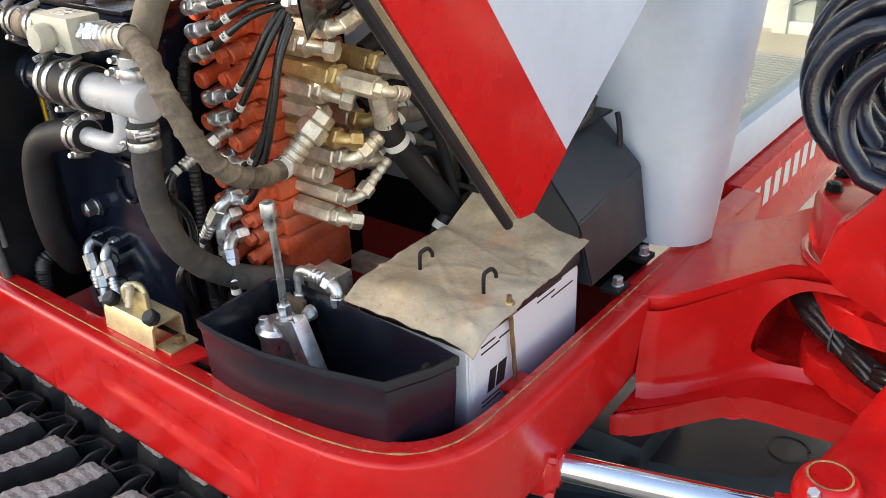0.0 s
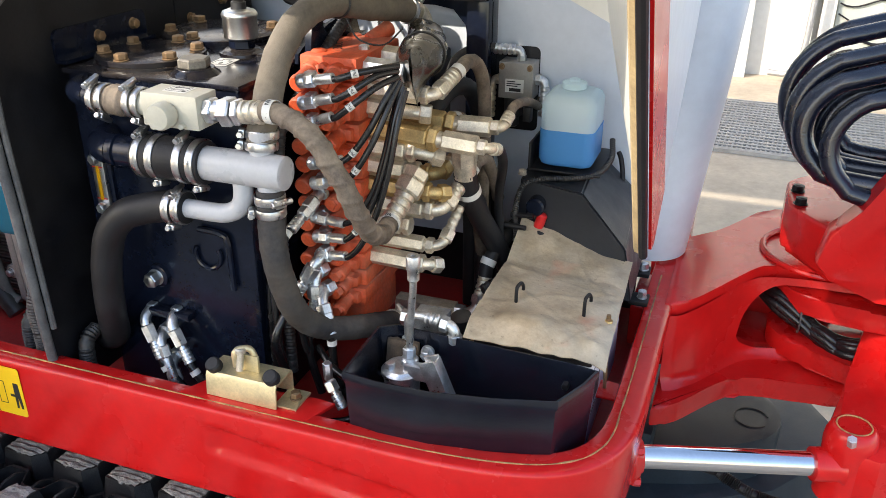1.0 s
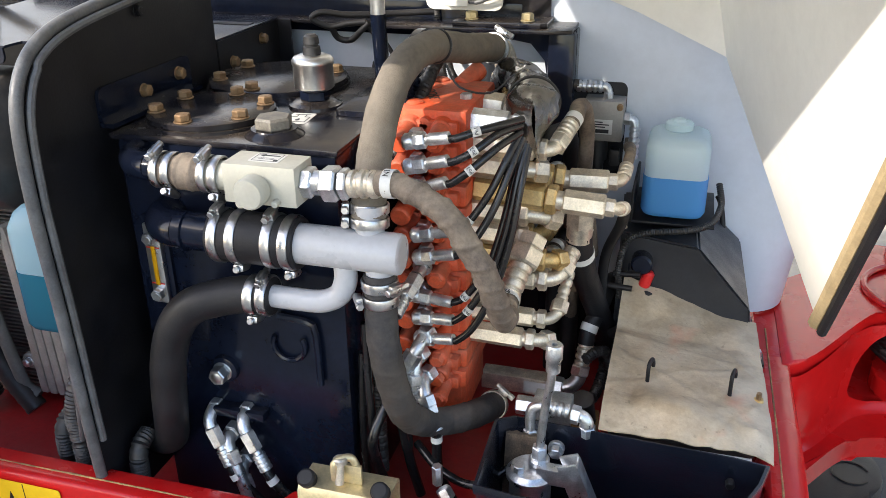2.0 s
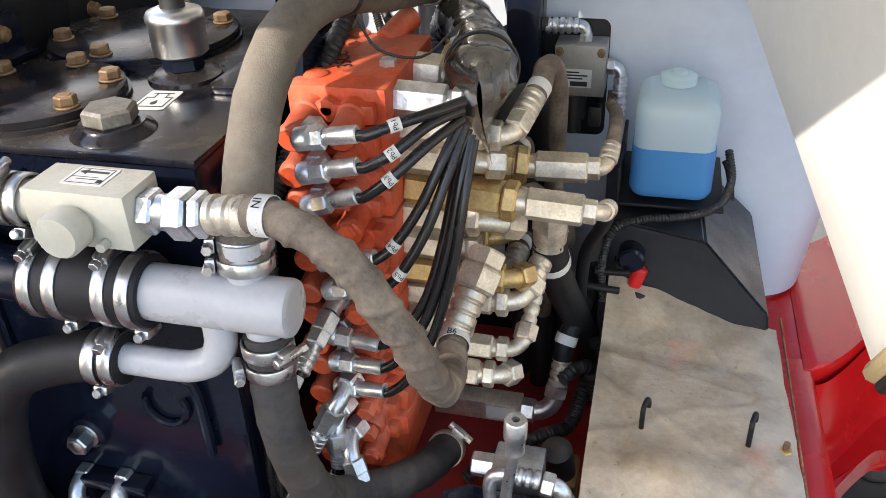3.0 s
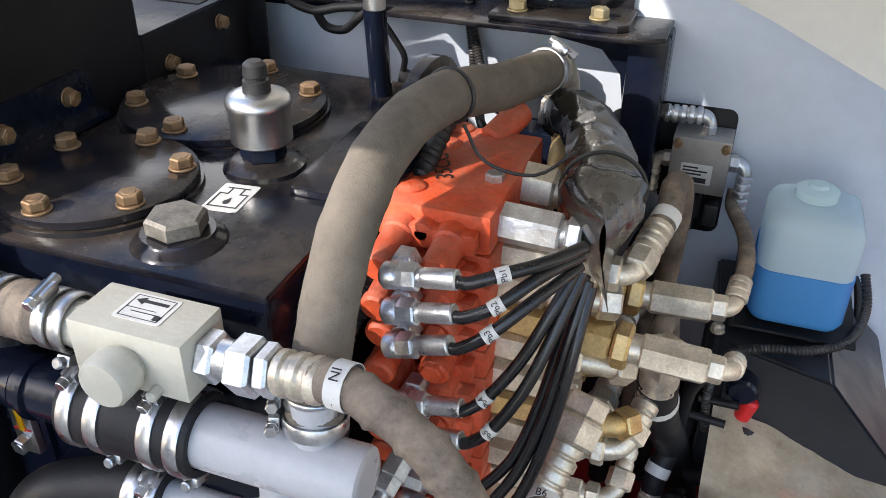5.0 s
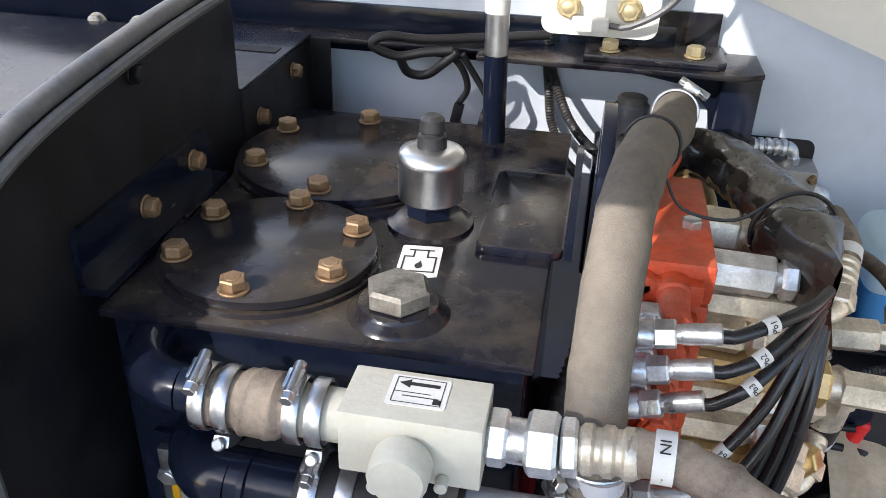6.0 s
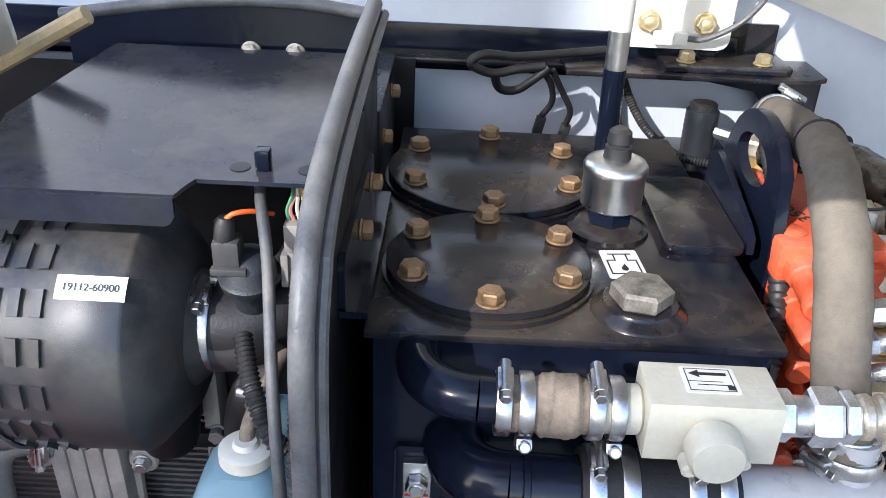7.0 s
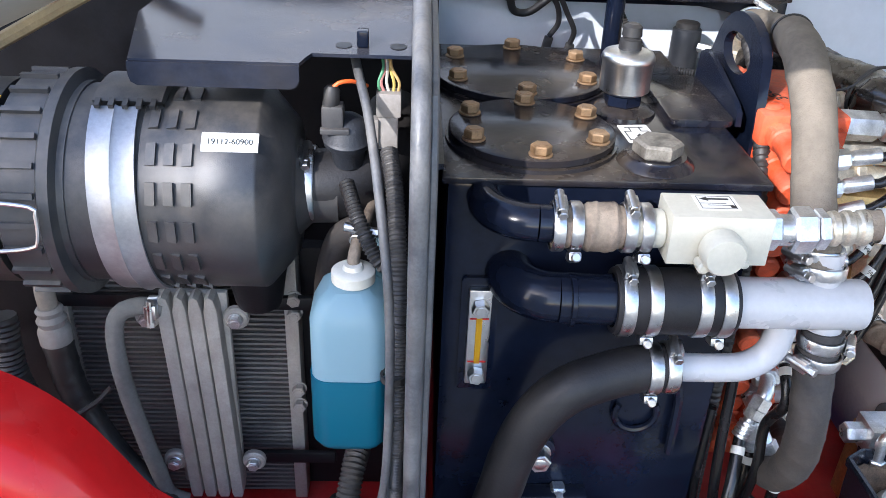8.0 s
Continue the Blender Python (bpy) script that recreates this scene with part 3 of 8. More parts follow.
# red panel below the cab front, with a raised name drawn as plain bars
bm = bmesh.new()
box(bm, (-0.25, 1.455, 0.62), (-0.206, 2.6, 0.838), 0.006)
front = part("front_panel", bm, RED, wall)
bm = bmesh.new()
for i in range(8):
    y = 1.47 + i * 0.062
    box(bm, (-0.2062, y, 0.745), (-0.2052, y + 0.035, 0.80))
part("name_bar", bm, PAPER_W, front)
# roof of the cab far above, closing the place behind
bm = bmesh.new()
box(bm, (-2.6, 1.2, 1.85), (-0.25, 2.9, 1.93), 0.03)
part("cab_roof", bm, GREY_WALL, wall)
site()
bm = bmesh.new()
box(bm, (-2.2, 1.109, 1.300), (-0.76, 1.1155, 1.357), 0.002)
ledge = part("ledge", bm, BLACK, wall, "navy black steel rail along the wall")
bm = bmesh.new()
box(bm, (-2.2, 1.068, 1.319), (-0.90, 1.1088, 1.3255), 0.0015)
part("ledge_lip", bm, BLACK_TOP, ledge)
# ---- opened side cover: cheek, top skin and lower skin, hinged at the cab wall ----
cover = thing("front_cover", (-0.8, 1.09, 1.40), "raised engine cover, red outside, white inside, with foam seal", "engine cover")


def cheek(u, v, w):
    return (-0.317 - 0.25 * max(0.0, u + 0.745 * (v - 1.1) - 0.640) + w, u, v)


BACK = [(0.668, 1.084), (0.728, 1.127), (0.80, 1.179), (0.88, 1.236), (0.985, 1.312), (1.06, 1.40)]
FRONT = [(0.226, 1.65), (0.308, 1.54), (0.414, 1.398), (0.528, 1.245), (0.617, 1.125), (0.645, 1.088)]
bm = bmesh.new()
slab(bm, BACK + [(0.72, 1.92)] + FRONT, 0.004, cheek)
part("inner_skin", bm, HOOD_IN, cover, "white painted inner skin")
bm = bmesh.new()
slab(bm, [(0.672, 1.085), (0.742, 1.136), (0.683, 1.21), (0.605, 1.31), (0.496, 1.45), (0.285, 1.72)] + FRONT, 0.004, lambda u, v, w: (-0.312 + w, u, v))
part("red_band", bm, RED, cover, "red painted outer band")
bm = bmesh.new()
slab(bm, [(0.7425, 1.137)] + [(u, v) for u, v in BACK[2:]] + [(0.72, 1.92), (0.2855, 1.721), (0.4965, 1.451), (0.6055, 1.311), (0.6835, 1.211)], 0.003, lambda u, v, w: (-0.312 + w, u, v))
part("outer_skin", bm, GREY_WALL, cover)
bm = bmesh.new()
edge = spline([cheek(u, v, -0.006) for u, v in FRONT[::-1]], 0.02)
sweep(bm, edge, 0.009, 8)
part("foam_seal", bm, FOAM, cover)
bm = bmesh.new()
sweep(bm, [p + Vector((0.006, -0.010, -0.006)) for p in edge], 0.006, 8)
part("rubber_edge", bm, RUBBER, cover)
bm = bmesh.new()
rows = []
for k, x in enumerate((None, -0.57, -0.75, -0.95, -1.17)):
    rear_y, rear_z = ((0.985, 1.312), (1.03, 1.362), (1.085, 1.42), (1.09, 1.43), (1.09, 1.43))[k]
    line = [(rear_y, rear_z), (1.02, 1.50), (0.88, 1.70), (0.74, 1.89), (0.68, 1.91), (0.60, 1.885), (0.42, 1.76), (0.226, 1.65)]
    rows.append([bm.verts.new((cheek(u, v, 0.001)[0] if x is None else x, u, v)) for u, v in line])
for a, b in zip(rows, rows[1:]):
    for i in range(7):
        bm.faces.new((a[i], a[i + 1], b[i + 1], b[i]))
g = bmesh.ops.extrude_face_region(bm, geom=list(bm.faces))
bmesh.ops.translate(bm, vec=(0, 0.002, 0.004), verts=[v for v in g["geom"] if isinstance(v, bmesh.types.BMVert)])
part("roof_skin", bm, HOOD_IN, cover, "white painted inner skin")

# ---- unseen stepped walls behind the viewer, added to shade the machine ----
blocker = thing("sun_blocker", (0, -6, 0), "unseen pale stepped walls added to block the low sun", "building")
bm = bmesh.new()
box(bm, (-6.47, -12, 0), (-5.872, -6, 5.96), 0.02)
part("blocker_wall", bm, PLASTER, blocker)
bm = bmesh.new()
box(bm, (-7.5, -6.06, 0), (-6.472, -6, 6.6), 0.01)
part("blocker_tall", bm, PLASTER, blocker)
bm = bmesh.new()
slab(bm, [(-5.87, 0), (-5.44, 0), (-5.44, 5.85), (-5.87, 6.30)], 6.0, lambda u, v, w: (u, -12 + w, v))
part("blocker_slope", bm, PLASTER, blocker)
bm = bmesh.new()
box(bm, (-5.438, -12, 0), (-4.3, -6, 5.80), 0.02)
part("blocker_low", bm, PLASTER, blocker)
# panes and top slab only dress the added sun-blocking walls
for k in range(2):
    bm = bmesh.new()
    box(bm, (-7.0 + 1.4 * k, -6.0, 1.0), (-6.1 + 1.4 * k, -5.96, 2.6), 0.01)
    part("window", bm, SLATE, blocker)
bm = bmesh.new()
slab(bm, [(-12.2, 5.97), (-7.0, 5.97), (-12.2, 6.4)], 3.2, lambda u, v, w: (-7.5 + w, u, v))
part("blocker_top", bm, SLATE, blocker)

# ---- partition plate ----
partition = thing("partition_plate", (-1.18, 0.6, 0.8), "black sheet steel partition with grey rubber edge trim", "partition")
edge = [(0.455, 0.80), (0.449, 0.88), (0.444, 1.08), (0.439, 1.21), (0.441, 1.30), (0.450, 1.345), (0.470, 1.376), (0.500, 1.396), (0.54, 1.408), (0.60, 1.417), (0.72, 1.428), (0.85, 1.434)]
bm = bmesh.new()
slab(bm, [(0.86, 0.76), (0.86, 1.434)] + edge[::-1] + [(0.455, 0.76)], 0.004, on_x(-1.180))
part("plate", bm, BLACK_MATT, partition)
bm = bmesh.new()
pts = spline([(-1.178, y, z) for y, z in edge], 0.012)
sweep(bm, pts, 0.0075, 12)
part("edge_trim", bm, TRIM, partition, "grey rubber edge trim")
bm = bmesh.new()
sweep(bm, [Vector((-1.1692, p.y + 0.010, p.z - 0.006)) if p.y < 0.50 and p.z < 1.38 else Vector((-1.1692, p.y + 0.002, p.z - 0.009)) for p in pts[8:]], 0.0048, 8)
part("trim_lip", bm, TRIM, partition)
bm = bmesh.new()
slab(bm, rounded((0.57, 1.277), (0.775, 1.325), 0.012), 0.005, on_x(-1.1755))
box(bm, (-1.175, 0.57, 1.2775), (-1.155, 0.775, 1.283))
part("angle_bracket", bm, BLACK, partition)
for y, z in ((0.66, 1.302), (0.742, 1.306)):
    bolt(partition, (-1.1705, y, z), (1, 0, 0), 0.014, 0.008)
bm = bmesh.new()
slab(bm, [(0.862, 0.80), (1.066, 0.80), (1.066, 1.325), (0.862, 1.325)], 0.004, on_x(-1.178))
box(bm, (-1.178, 1.062, 0.80), (-1.150, 1.066, 1.3255))
part("rear_panel", bm, BLACK_MATT, partition)
bm = bmesh.new()
box(bm, (-1.45, 0.862, 1.3252), (-1.174, 1.067, 1.329), 0.001)
part("rear_top_sheet", bm, SHIELD, partition, "dusty sheet steel top")
bolt(partition, (-1.174, 0.900, 1.288), (1, 0, 0), 0.014, 0.008)
bolt(partition, (-1.174, 1.000, 1.305), (1, 0, 0), 0.014, 0.008)
bolt(partition, (-1.176, 0.679, 1.40), (1, 0, 0), 0.013, 0.006, material=BLACK_MATT)

# ---- hydraulic tank ----
tank = thing("hydraulic_tank", (-1.008, 0.76, 0.735), "black painted hydraulic oil tank with bolted covers", "hydraulic tank")
bm = bmesh.new()
box(bm, (-1.152, 0.566, 0.735), (-0.866, 0.965, 1.268), 0.006)
part("tank_body", bm, BLACK, tank)
bm = bmesh.new()
box(bm, (-1.157, 0.560, 1.268), (-0.861, 0.968, 1.275), 0.002)
part("top_plate", bm, BLACK_TOP, tank)


def tank_cover(cx, cy, r, bolt_r, first, n=6):
    bm = bmesh.new()
    lathe(bm, (cx, cy, 1.275), (0, 0, 1), [(0, r + 0.004), (0.004, r + 0.004), (0.0042, r - 0.001), (0.0055, r - 0.001), (0.0057, r + 0.001), (0.0115, r + 0.001), (0.0125, r - 0.0005)], 64)
    c = part("cover_plate", bm, BLACK_TOP, tank)
    for k in range(n):
        a = radians(first + 360 * k / n)
        bolt(c, (cx + bolt_r * math.cos(a), cy + bolt_r * math.sin(a), 1.2875), (0, 0, 1), 0.017, 0.0085)


tank_cover(-1.0685, 0.652, 0.0795, 0.0672, 30)
tank_cover(-1.0625, 0.832, 0.0985, 0.083, 30)
# breather
bm = bmesh.new()
lathe(bm, (-0.963, 0.735, 1.275), (0, 0, 1), [(0, 0.036), (0.004, 0.035), (0.006, 0.030), (0.009, 0.026)], 24)
part("breather_boss", bm, BLACK_TOP, tank)
bm = bmesh.new()
hexn(bm, (-0.963, 0.735, 1.283), (-0.963, 0.735, 1.298), 0.034)
part("breather_neck", bm, BLACK, tank)
bm = bmesh.new()
lathe(bm, (-0.963, 0.735, 1.298), (0, 0, 1), [(0, 0.022), (0.003, 0.0262), (0.032, 0.0262), (0.034, 0.0275), (0.038, 0.0275), (0.042, 0.025), (0.045, 0.017)], 32)
part("breather_can", bm, STEEL, tank, "brushed steel breather can")
bm = bmesh.new()
lathe(bm, (-0.963, 0.735, 1.343), (0, 0, 1), [(0, 0.0118), (0.010, 0.0112), (0.011, 0.009), (0.013, 0.009), (0.014, 0.0105), (0.023, 0.0095), (0.026, 0.006)], 20)
part("breather_cap", bm, PLASTIC_B, tank)
# plug
bm = bmesh.new()
lathe(bm, (-0.958, 0.603, 1.275), (0, 0, 1), [(0, 0.036), (0.003, 0.034), (0.006, 0.029), (0.009, 0.0275)], 24)
boss = part("plug_boss", bm, BLACK_TOP, tank)
bm = bmesh.new()
hexn(bm, (-0.958, 0.603, 1.283), (-0.958, 0.603, 1.298), 0.040, turn=0.3)
part("plug", bm, mat("chipped_plug", (0.17, 0.155, 0.13), 0.5, metal=0.5, var=0.5, scale=60, dust=(0.4, 0.36, 0.3), dust_amount=0.5, dust_scale=60), boss, "chipped hexagon plug")
# oil pictogram
bm = bmesh.new()
rot = lambda u, v, w: (-0.9585 + u * 0.97 - v * 0.1, 0.673 + v * 1.28 + u * 0.1, 1.2752 + w)
slab(bm, rounded((-0.016, -0.018), (0.016, 0.018), 0.002), 0.0004, rot)
stick = part("oil_label", bm, PAPER_W, tank, "white label with oil tank pictogram")
bm = bmesh.new()
up = lambda u, v, w: (rot(u, v, w)[0], rot(u, v, w)[1], 1.2757 + w)
for a in ((-0.013, -0.013, 0.013, -0.0118), (-0.013, -0.013, -0.0118, 0.005), (0.0118, -0.013, 0.013, 0.005), (-0.013, 0.0038, -0.006, 0.005), (0.006, 0.0038, 0.013, 0.005),
          (-0.006, 0.0038, -0.0048, 0.013), (0.0048, 0.0038, 0.006, 0.013), (-0.010, 0.0118, 0.010, 0.013)):
    slab(bm, [(a[0], a[1]), (a[2], a[1]), (a[2], a[3]), (a[0], a[3])], 0.0002, up)
slab(bm, [(0.003 * math.cos(t * 0.63), -0.006 + 0.003 * math.sin(t * 0.63) + (0.003 if t == 2 else 0)) for t in range(10)], 0.0002, up)
part("pictogram", bm, INK, stick)
# lifting plate
bm = bmesh.new()
slab(bm, rounded((-0.92, 0.695), (-0.853, 0.842), 0.008), 0.007, on_z(1.2755), 0.002)
part("weld_pad", bm, BLACK_TOP, tank)
bm = bmesh.new()
slab(bm, [(0.698, 1.276), (0.845, 1.276), (0.842, 1.312), (0.825, 1.320), (0.80, 1.317), (0.715, 1.297), (0.70, 1.29)], 0.006, on_x(-0.852))
part("pad_flange", bm, BLACK, tank)
site(0.022, 0.040, -0.014)
lift = thing("lifting_plate", (-0.853, 0.75, 1.20), "black steel lifting plate with oval eye beside tank", "lifting lug")
bm = bmesh.new()
out = [(0.655, 1.12), (0.655, 1.29)] + [(0.735 + 0.078 * math.cos(radians(a)), 1.325 + 0.062 * math.sin(radians(a))) for a in range(150, 14, -14)] + [(0.84, 1.28), (0.87, 1.15), (0.87, 1.10)]
hole = [(0.742 + 0.042 * math.cos(radians(a)), 1.343 + 0.021 * math.sin(radians(a))) for a in range(0, 360, 20)]
t = bmesh.new()
loops = []
for ring in (out, hole):
    vs = [t.verts.new((0, u, v)) for u, v in ring]
    loops += [t.edges.new((vs[i], vs[(i + 1) % len(vs)])) for i in range(len(vs))]
bmesh.ops.triangle_fill(t, use_beauty=True, edges=loops)
g = bmesh.ops.extrude_face_region(t, geom=list(t.faces))
bmesh.ops.translate(t, vec=(0.010, 0, 0), verts=[v for v in g["geom"] if isinstance(v, bmesh.types.BMVert)])
merge(bm, t, Matrix.Translation((-0.856, 0, 0)))
part("plate", bm, BLACK, lift)
for y, z in ((0.69, 1.29), (0.69, 1.22), (0.83, 1.27)):
    bolt(lift, (-0.846, y, z), (1, 0, 0), 0.014, 0.007)

site()
# tank front details
bm = bmesh.new()
slab(bm, rounded((-1.134, 1.04), (-1.098, 1.172), 0.004), 0.006, on_y(0.566), 0.002)
rim = part("gauge_recess", bm, BLACK, tank)
gauge = thing("level_gauge", (-1.116, 0.556, 1.052), "steel oil level gauge with amber tube and two hex bolts", "level gauge")
bm = bmesh.new()
box(bm, (-1.127, 0.552, 1.053), (-1.105, 0.560, 1.163), 0.002)
part("gauge_body", bm, STEEL, gauge)
bm = bmesh.new()
box(bm, (-1.119, 0.5505, 1.079), (-1.113, 0.5525, 1.133), 0.001)
part("oil_column", bm, AMBER, gauge, "amber oil column")
for z in (1.0805, 1.131):
    bm = bmesh.new()
    box(bm, (-1.125, 0.5508, z), (-1.107, 0.5522, z + 0.0012))
    part("level_mark", bm, RED_INK, gauge)
for z in (1.067, 1.1455):
    bolt(gauge, (-1.116, 0.552, z), (0, -1, 0), 0.015, 0.008, material=STEEL, washer=False)
bm = bmesh.new()
lathe(bm, (-1.043, 0.566, 0.958), (0, -1, 0), [(0, 0.02), (0.008, 0.019), (0.010, 0.014)], 20)
part("drain_boss", bm, BLACK, tank)
bolt(tank, (-1.043, 0.556, 0.958), (0, -1, 0), 0.021, 0.016, "drain_plug", STEEL)
# round window ring and bracket on the tank front
bm = bmesh.new()
ring = [Vector((-0.945 + 0.022 * math.cos(a), 0.562, 1.01 + 0.022 * math.sin(a))) for a in [radians(t) for t in range(150, 400, 12)]]
sweep(bm, ring, 0.004, 8)
part("weld_ring", bm, BLACK, tank)
bm = bmesh.new()
sweep(bm, spline([(-0.955, 0.560, 1.052), (-0.915, 0.558, 1.05), (-0.905, 0.558, 1.035), (-0.903, 0.558, 0.96)]), 0.005, 8)
part("stiffener", bm, BLACK, tank)
bm = bmesh.new()
box(bm, (-1.06, 0.545, 0.892), (-0.985, 0.566, 0.905), 0.003)
part("hose_bracket", bm, BLACK, tank)

# ---- suction line with shut-off valve ----
valve = thing("shutoff_valve", (-0.925, 0.518, 1.23), "cream painted shut-off valve block with round knob", "valve")
bm = bmesh.new()
box(bm, (-0.969, 0.494, 1.230), (-0.883, 0.540, 1.275), 0.0015)
part("valve_body", bm, CREAM, valve)
bm = bmesh.new()
lathe(bm, (-0.928, 0.495, 1.250), (0, -1, 0), [(0, 0.015), (0.004, 0.015), (0.006, 0.018), (0.022, 0.018), (0.025, 0.016)], 22)
part("knob", bm, CREAM, valve)
bm = bmesh.new()
cyl(bm, (-0.942, 0.492, 1.236), (-0.942, 0.476, 1.236), 0.0055, 12, 0.002)
part("screw", bm, CREAM, valve)
bm = bmesh.new()
cyl(bm, (-0.905, 0.494, 1.236), (-0.905, 0.484, 1.236), 0.004, 12, 0.001)
part("screw", bm, CREAM, valve)
bm = bmesh.new()
slab(bm, rounded((-0.944, 0.507), (-0.908, 0.535), 0.002), 0.0004, on_z(1.2752))
sticker = part("valve_label", bm, PAPER_W, valve, "white label with black arrow pictogram")
bm = bmesh.new()
slab(bm, [(-0.939, 0.5275), (-0.932, 0.5315), (-0.932, 0.529), (-0.914, 0.529), (-0.914, 0.526), (-0.932, 0.526), (-0.932, 0.5235)], 0.0002, on_z(1.2757))
part("arrow_mark", bm, INK, sticker)
bm = bmesh.new()
for q in ((-0.941, 0.519, -0.918, 0.5195), (-0.935, 0.5155, -0.913, 0.5162), (-0.916, 0.511, -0.911, 0.5155), (-0.941, 0.5095, -0.9405, 0.533), (-0.9115, 0.5095, -0.911, 0.533),
          (-0.941, 0.5095, -0.911, 0.51), (-0.941, 0.5325, -0.911, 0.533)):
    slab(bm, [(q[0], q[1]), (q[2], q[1]), (q[2], q[3]), (q[0], q[3])], 0.0002, on_z(1.2757))
part("pictogram", bm, INK, sticker)

AX, AZ = 0.517, 1.252
suction = thing("suction_pipe", (-1.10, 0.54, 1.25), "black bent suction pipe with tape-wrapped joint and clamps", "pipe")
bm = bmesh.new()
end = elbow(bm, (-1.118, 0.566, 1.254), (0, -1, 0), (1, 0, 0), 0.0165, 0.042, 0.006)
cyl(bm, end, (-0.99, AX, AZ), 0.0165, 18)
part("pipe_bend", bm, BLACK, suction)
bm = bmesh.new()
sweep(bm, [Vector((-1.064 + 0.0012 * k, AX, AZ)) for k in range(56)], lambda s: 0.0184 + 0.0028 * max(0.0, min(1.0, min(s - 0.026, 0.056 - s) / 0.004)), 28, rib=wrapped(0.017, 0.0009))
part("wrapped_sleeve", bm, HOSE_BROWN, suction, "brown tape-wrapped rubber sleeve")
bm = bmesh.new()
cyl(bm, (-1.0, AX, AZ), (-0.969, AX, AZ), 0.017, 18, 0.002)
part("valve_spigot", bm, CREAM, suction)
for x, s in ((-1.060, (0, -0.3, 1)), (-1.045, (0, -0.6, -1)), (-1.000, (0, -0.2, 1)), (-0.986, (0, -0.5, -1))):
    clamp(suction, (x, AX, AZ), (1, 0, 0), 0.0197, 0.010, s)

# ---- big hose from the valve down to the control valve ----
big = thing("return_hose", (-0.78, 0.51, 1.05), "brown fabric-wrapped hydraulic hose with crimped steel ends", "hydraulic hose")
bm = bmesh.new()
hexn(bm, (-0.883, AX, AZ + 0.001), (-0.870, AX, AZ + 0.001), 0.031)
cyl(bm, (-0.871, AX, AZ + 0.001), (-0.857, 0.516, 1.2535), 0.014, 18)
part("hex_adapter", bm, ZINC, big)
bm = bmesh.new()
hexn(bm, (-0.859, 0.516, 1.2535), (-0.840, 0.515, 1.255), 0.035)
part("swivel_nut", bm, ZINC, big)
bm = bmesh.new()
hexn(bm, (-0.839, 0.515, 1.255), (-0.829, 0.515, 1.256), 0.031)
part("ferrule_hex", bm, ZINC, big)
bm = bmesh.new()
lathe(bm, (-0.829, 0.515, 1.256), (1, -0.06, 0.1), [(0, 0.0122), (0.003, 0.0152), (0.008, 0.0155), (0.010, 0.0135), (0.013, 0.0135), (0.015, 0.0155), (0.020, 0.0155), (0.022, 0.0135), (0.025, 0.0135), (0.027, 0.0155), (0.032, 0.0155), (0.035, 0.0135)], 24)
part("hose_fitting", bm, ZINC_WARM, big)
BIG = [(-0.800, 0.513, 1.2595), (-0.778, 0.510, 1.262), (-0.749, 0.503, 1.256), (-0.723, 0.495, 1.245), (-0.703, 0.489, 1.229), (-0.690, 0.488, 1.208), (-0.677, 0.490, 1.187), (-0.669, 0.496, 1.162),
       (-0.663, 0.511, 1.131), (-0.663, 0.541, 1.099), (-0.669, 0.585, 1.079), (-0.677, 0.625, 1.072), (-0.680, 0.642, 1.073)]
pts = spline(BIG, 0.0016)
bm = bmesh.new()
sweep(bm, pts, 0.0130, 32, rib=wrapped(0.026, 0.0017))
part("hose_body", bm, HOSE_BROWN, big)
band_label(big, (-0.781, 0.511, 1.262), (1, -0.1, 0.05), 0.0150, 0.012)
band_label(big, (-0.6785, 0.634, 1.0725), (-0.17, 0.97, 0.05), 0.0150, 0.010)
words(big, "IN", 0.009, Matrix.Translation((-0.783, 0.5030, 1.2766)) @ Matrix.Rotation(radians(30), 4, "X") @ Matrix.Rotation(radians(-90), 4, "Z"), INK)
words(big, "B6", 0.009, Matrix.Translation((-0.6785, 0.631, 1.0882)) @ Matrix.Rotation(radians(18), 4, "X"), INK)
b6 = Vector((-0.680, 0.643, 1.073))
d6 = Vector((0.22, 0.62, 0.62)).normalized()
bm = bmesh.new()
prof = []
for i in range(4):
    a = 0.012 * i
    prof += [(a, 0.0128), (a + 0.002, 0.0152), (a + 0.009, 0.0152), (a + 0.011, 0.0128)]
lathe(bm, b6, d6, prof, 22)
part("ferrule", bm, ZINC_WARM, big)
bm = bmesh.new()
hexn(bm, b6 + d6 * 0.046, b6 + d6 * 0.070, 0.038)
part("swivel_nut", bm, ZINC_WARM, big)
bm = bmesh.new()
hexn(bm, b6 + d6 * 0.070, b6 + d6 * 0.088, 0.033)
part("hose_fitting", bm, ZINC_WARM, big)

# ---- white manifold pipe ----
tee = thing("manifold_pipe", (-0.87, 0.52, 1.13), "white painted tee pipe with rubber coupling and steel clamps", "pipe")
TY, TZ, TR = 0.519, 1.177, 0.0235
bm = bmesh.new()
lathe(bm, (-0.905, TY, TZ), (1, 0, 0), [(0, TR), (0.128, TR), (0.131, TR - 0.001), (0.1325, TR - 0.0035), (0.133, TR - 0.007)], 40)
part("tee_body", bm, WHITE, tee)
bm = bmesh.new()
cyl(bm, (-0.812, 0.524, TZ), (-0.814, 0.530, TZ + 0.05), 0.0165, 24)
part("upper_branch", bm, WHITE, tee)
bm = bmesh.new()
cyl(bm, (-0.801, TY, TZ), (-0.801, TY + 0.003, TZ - 0.045), 0.0165, 24)
part("lower_branch", bm, WHITE, tee)
bm = bmesh.new()
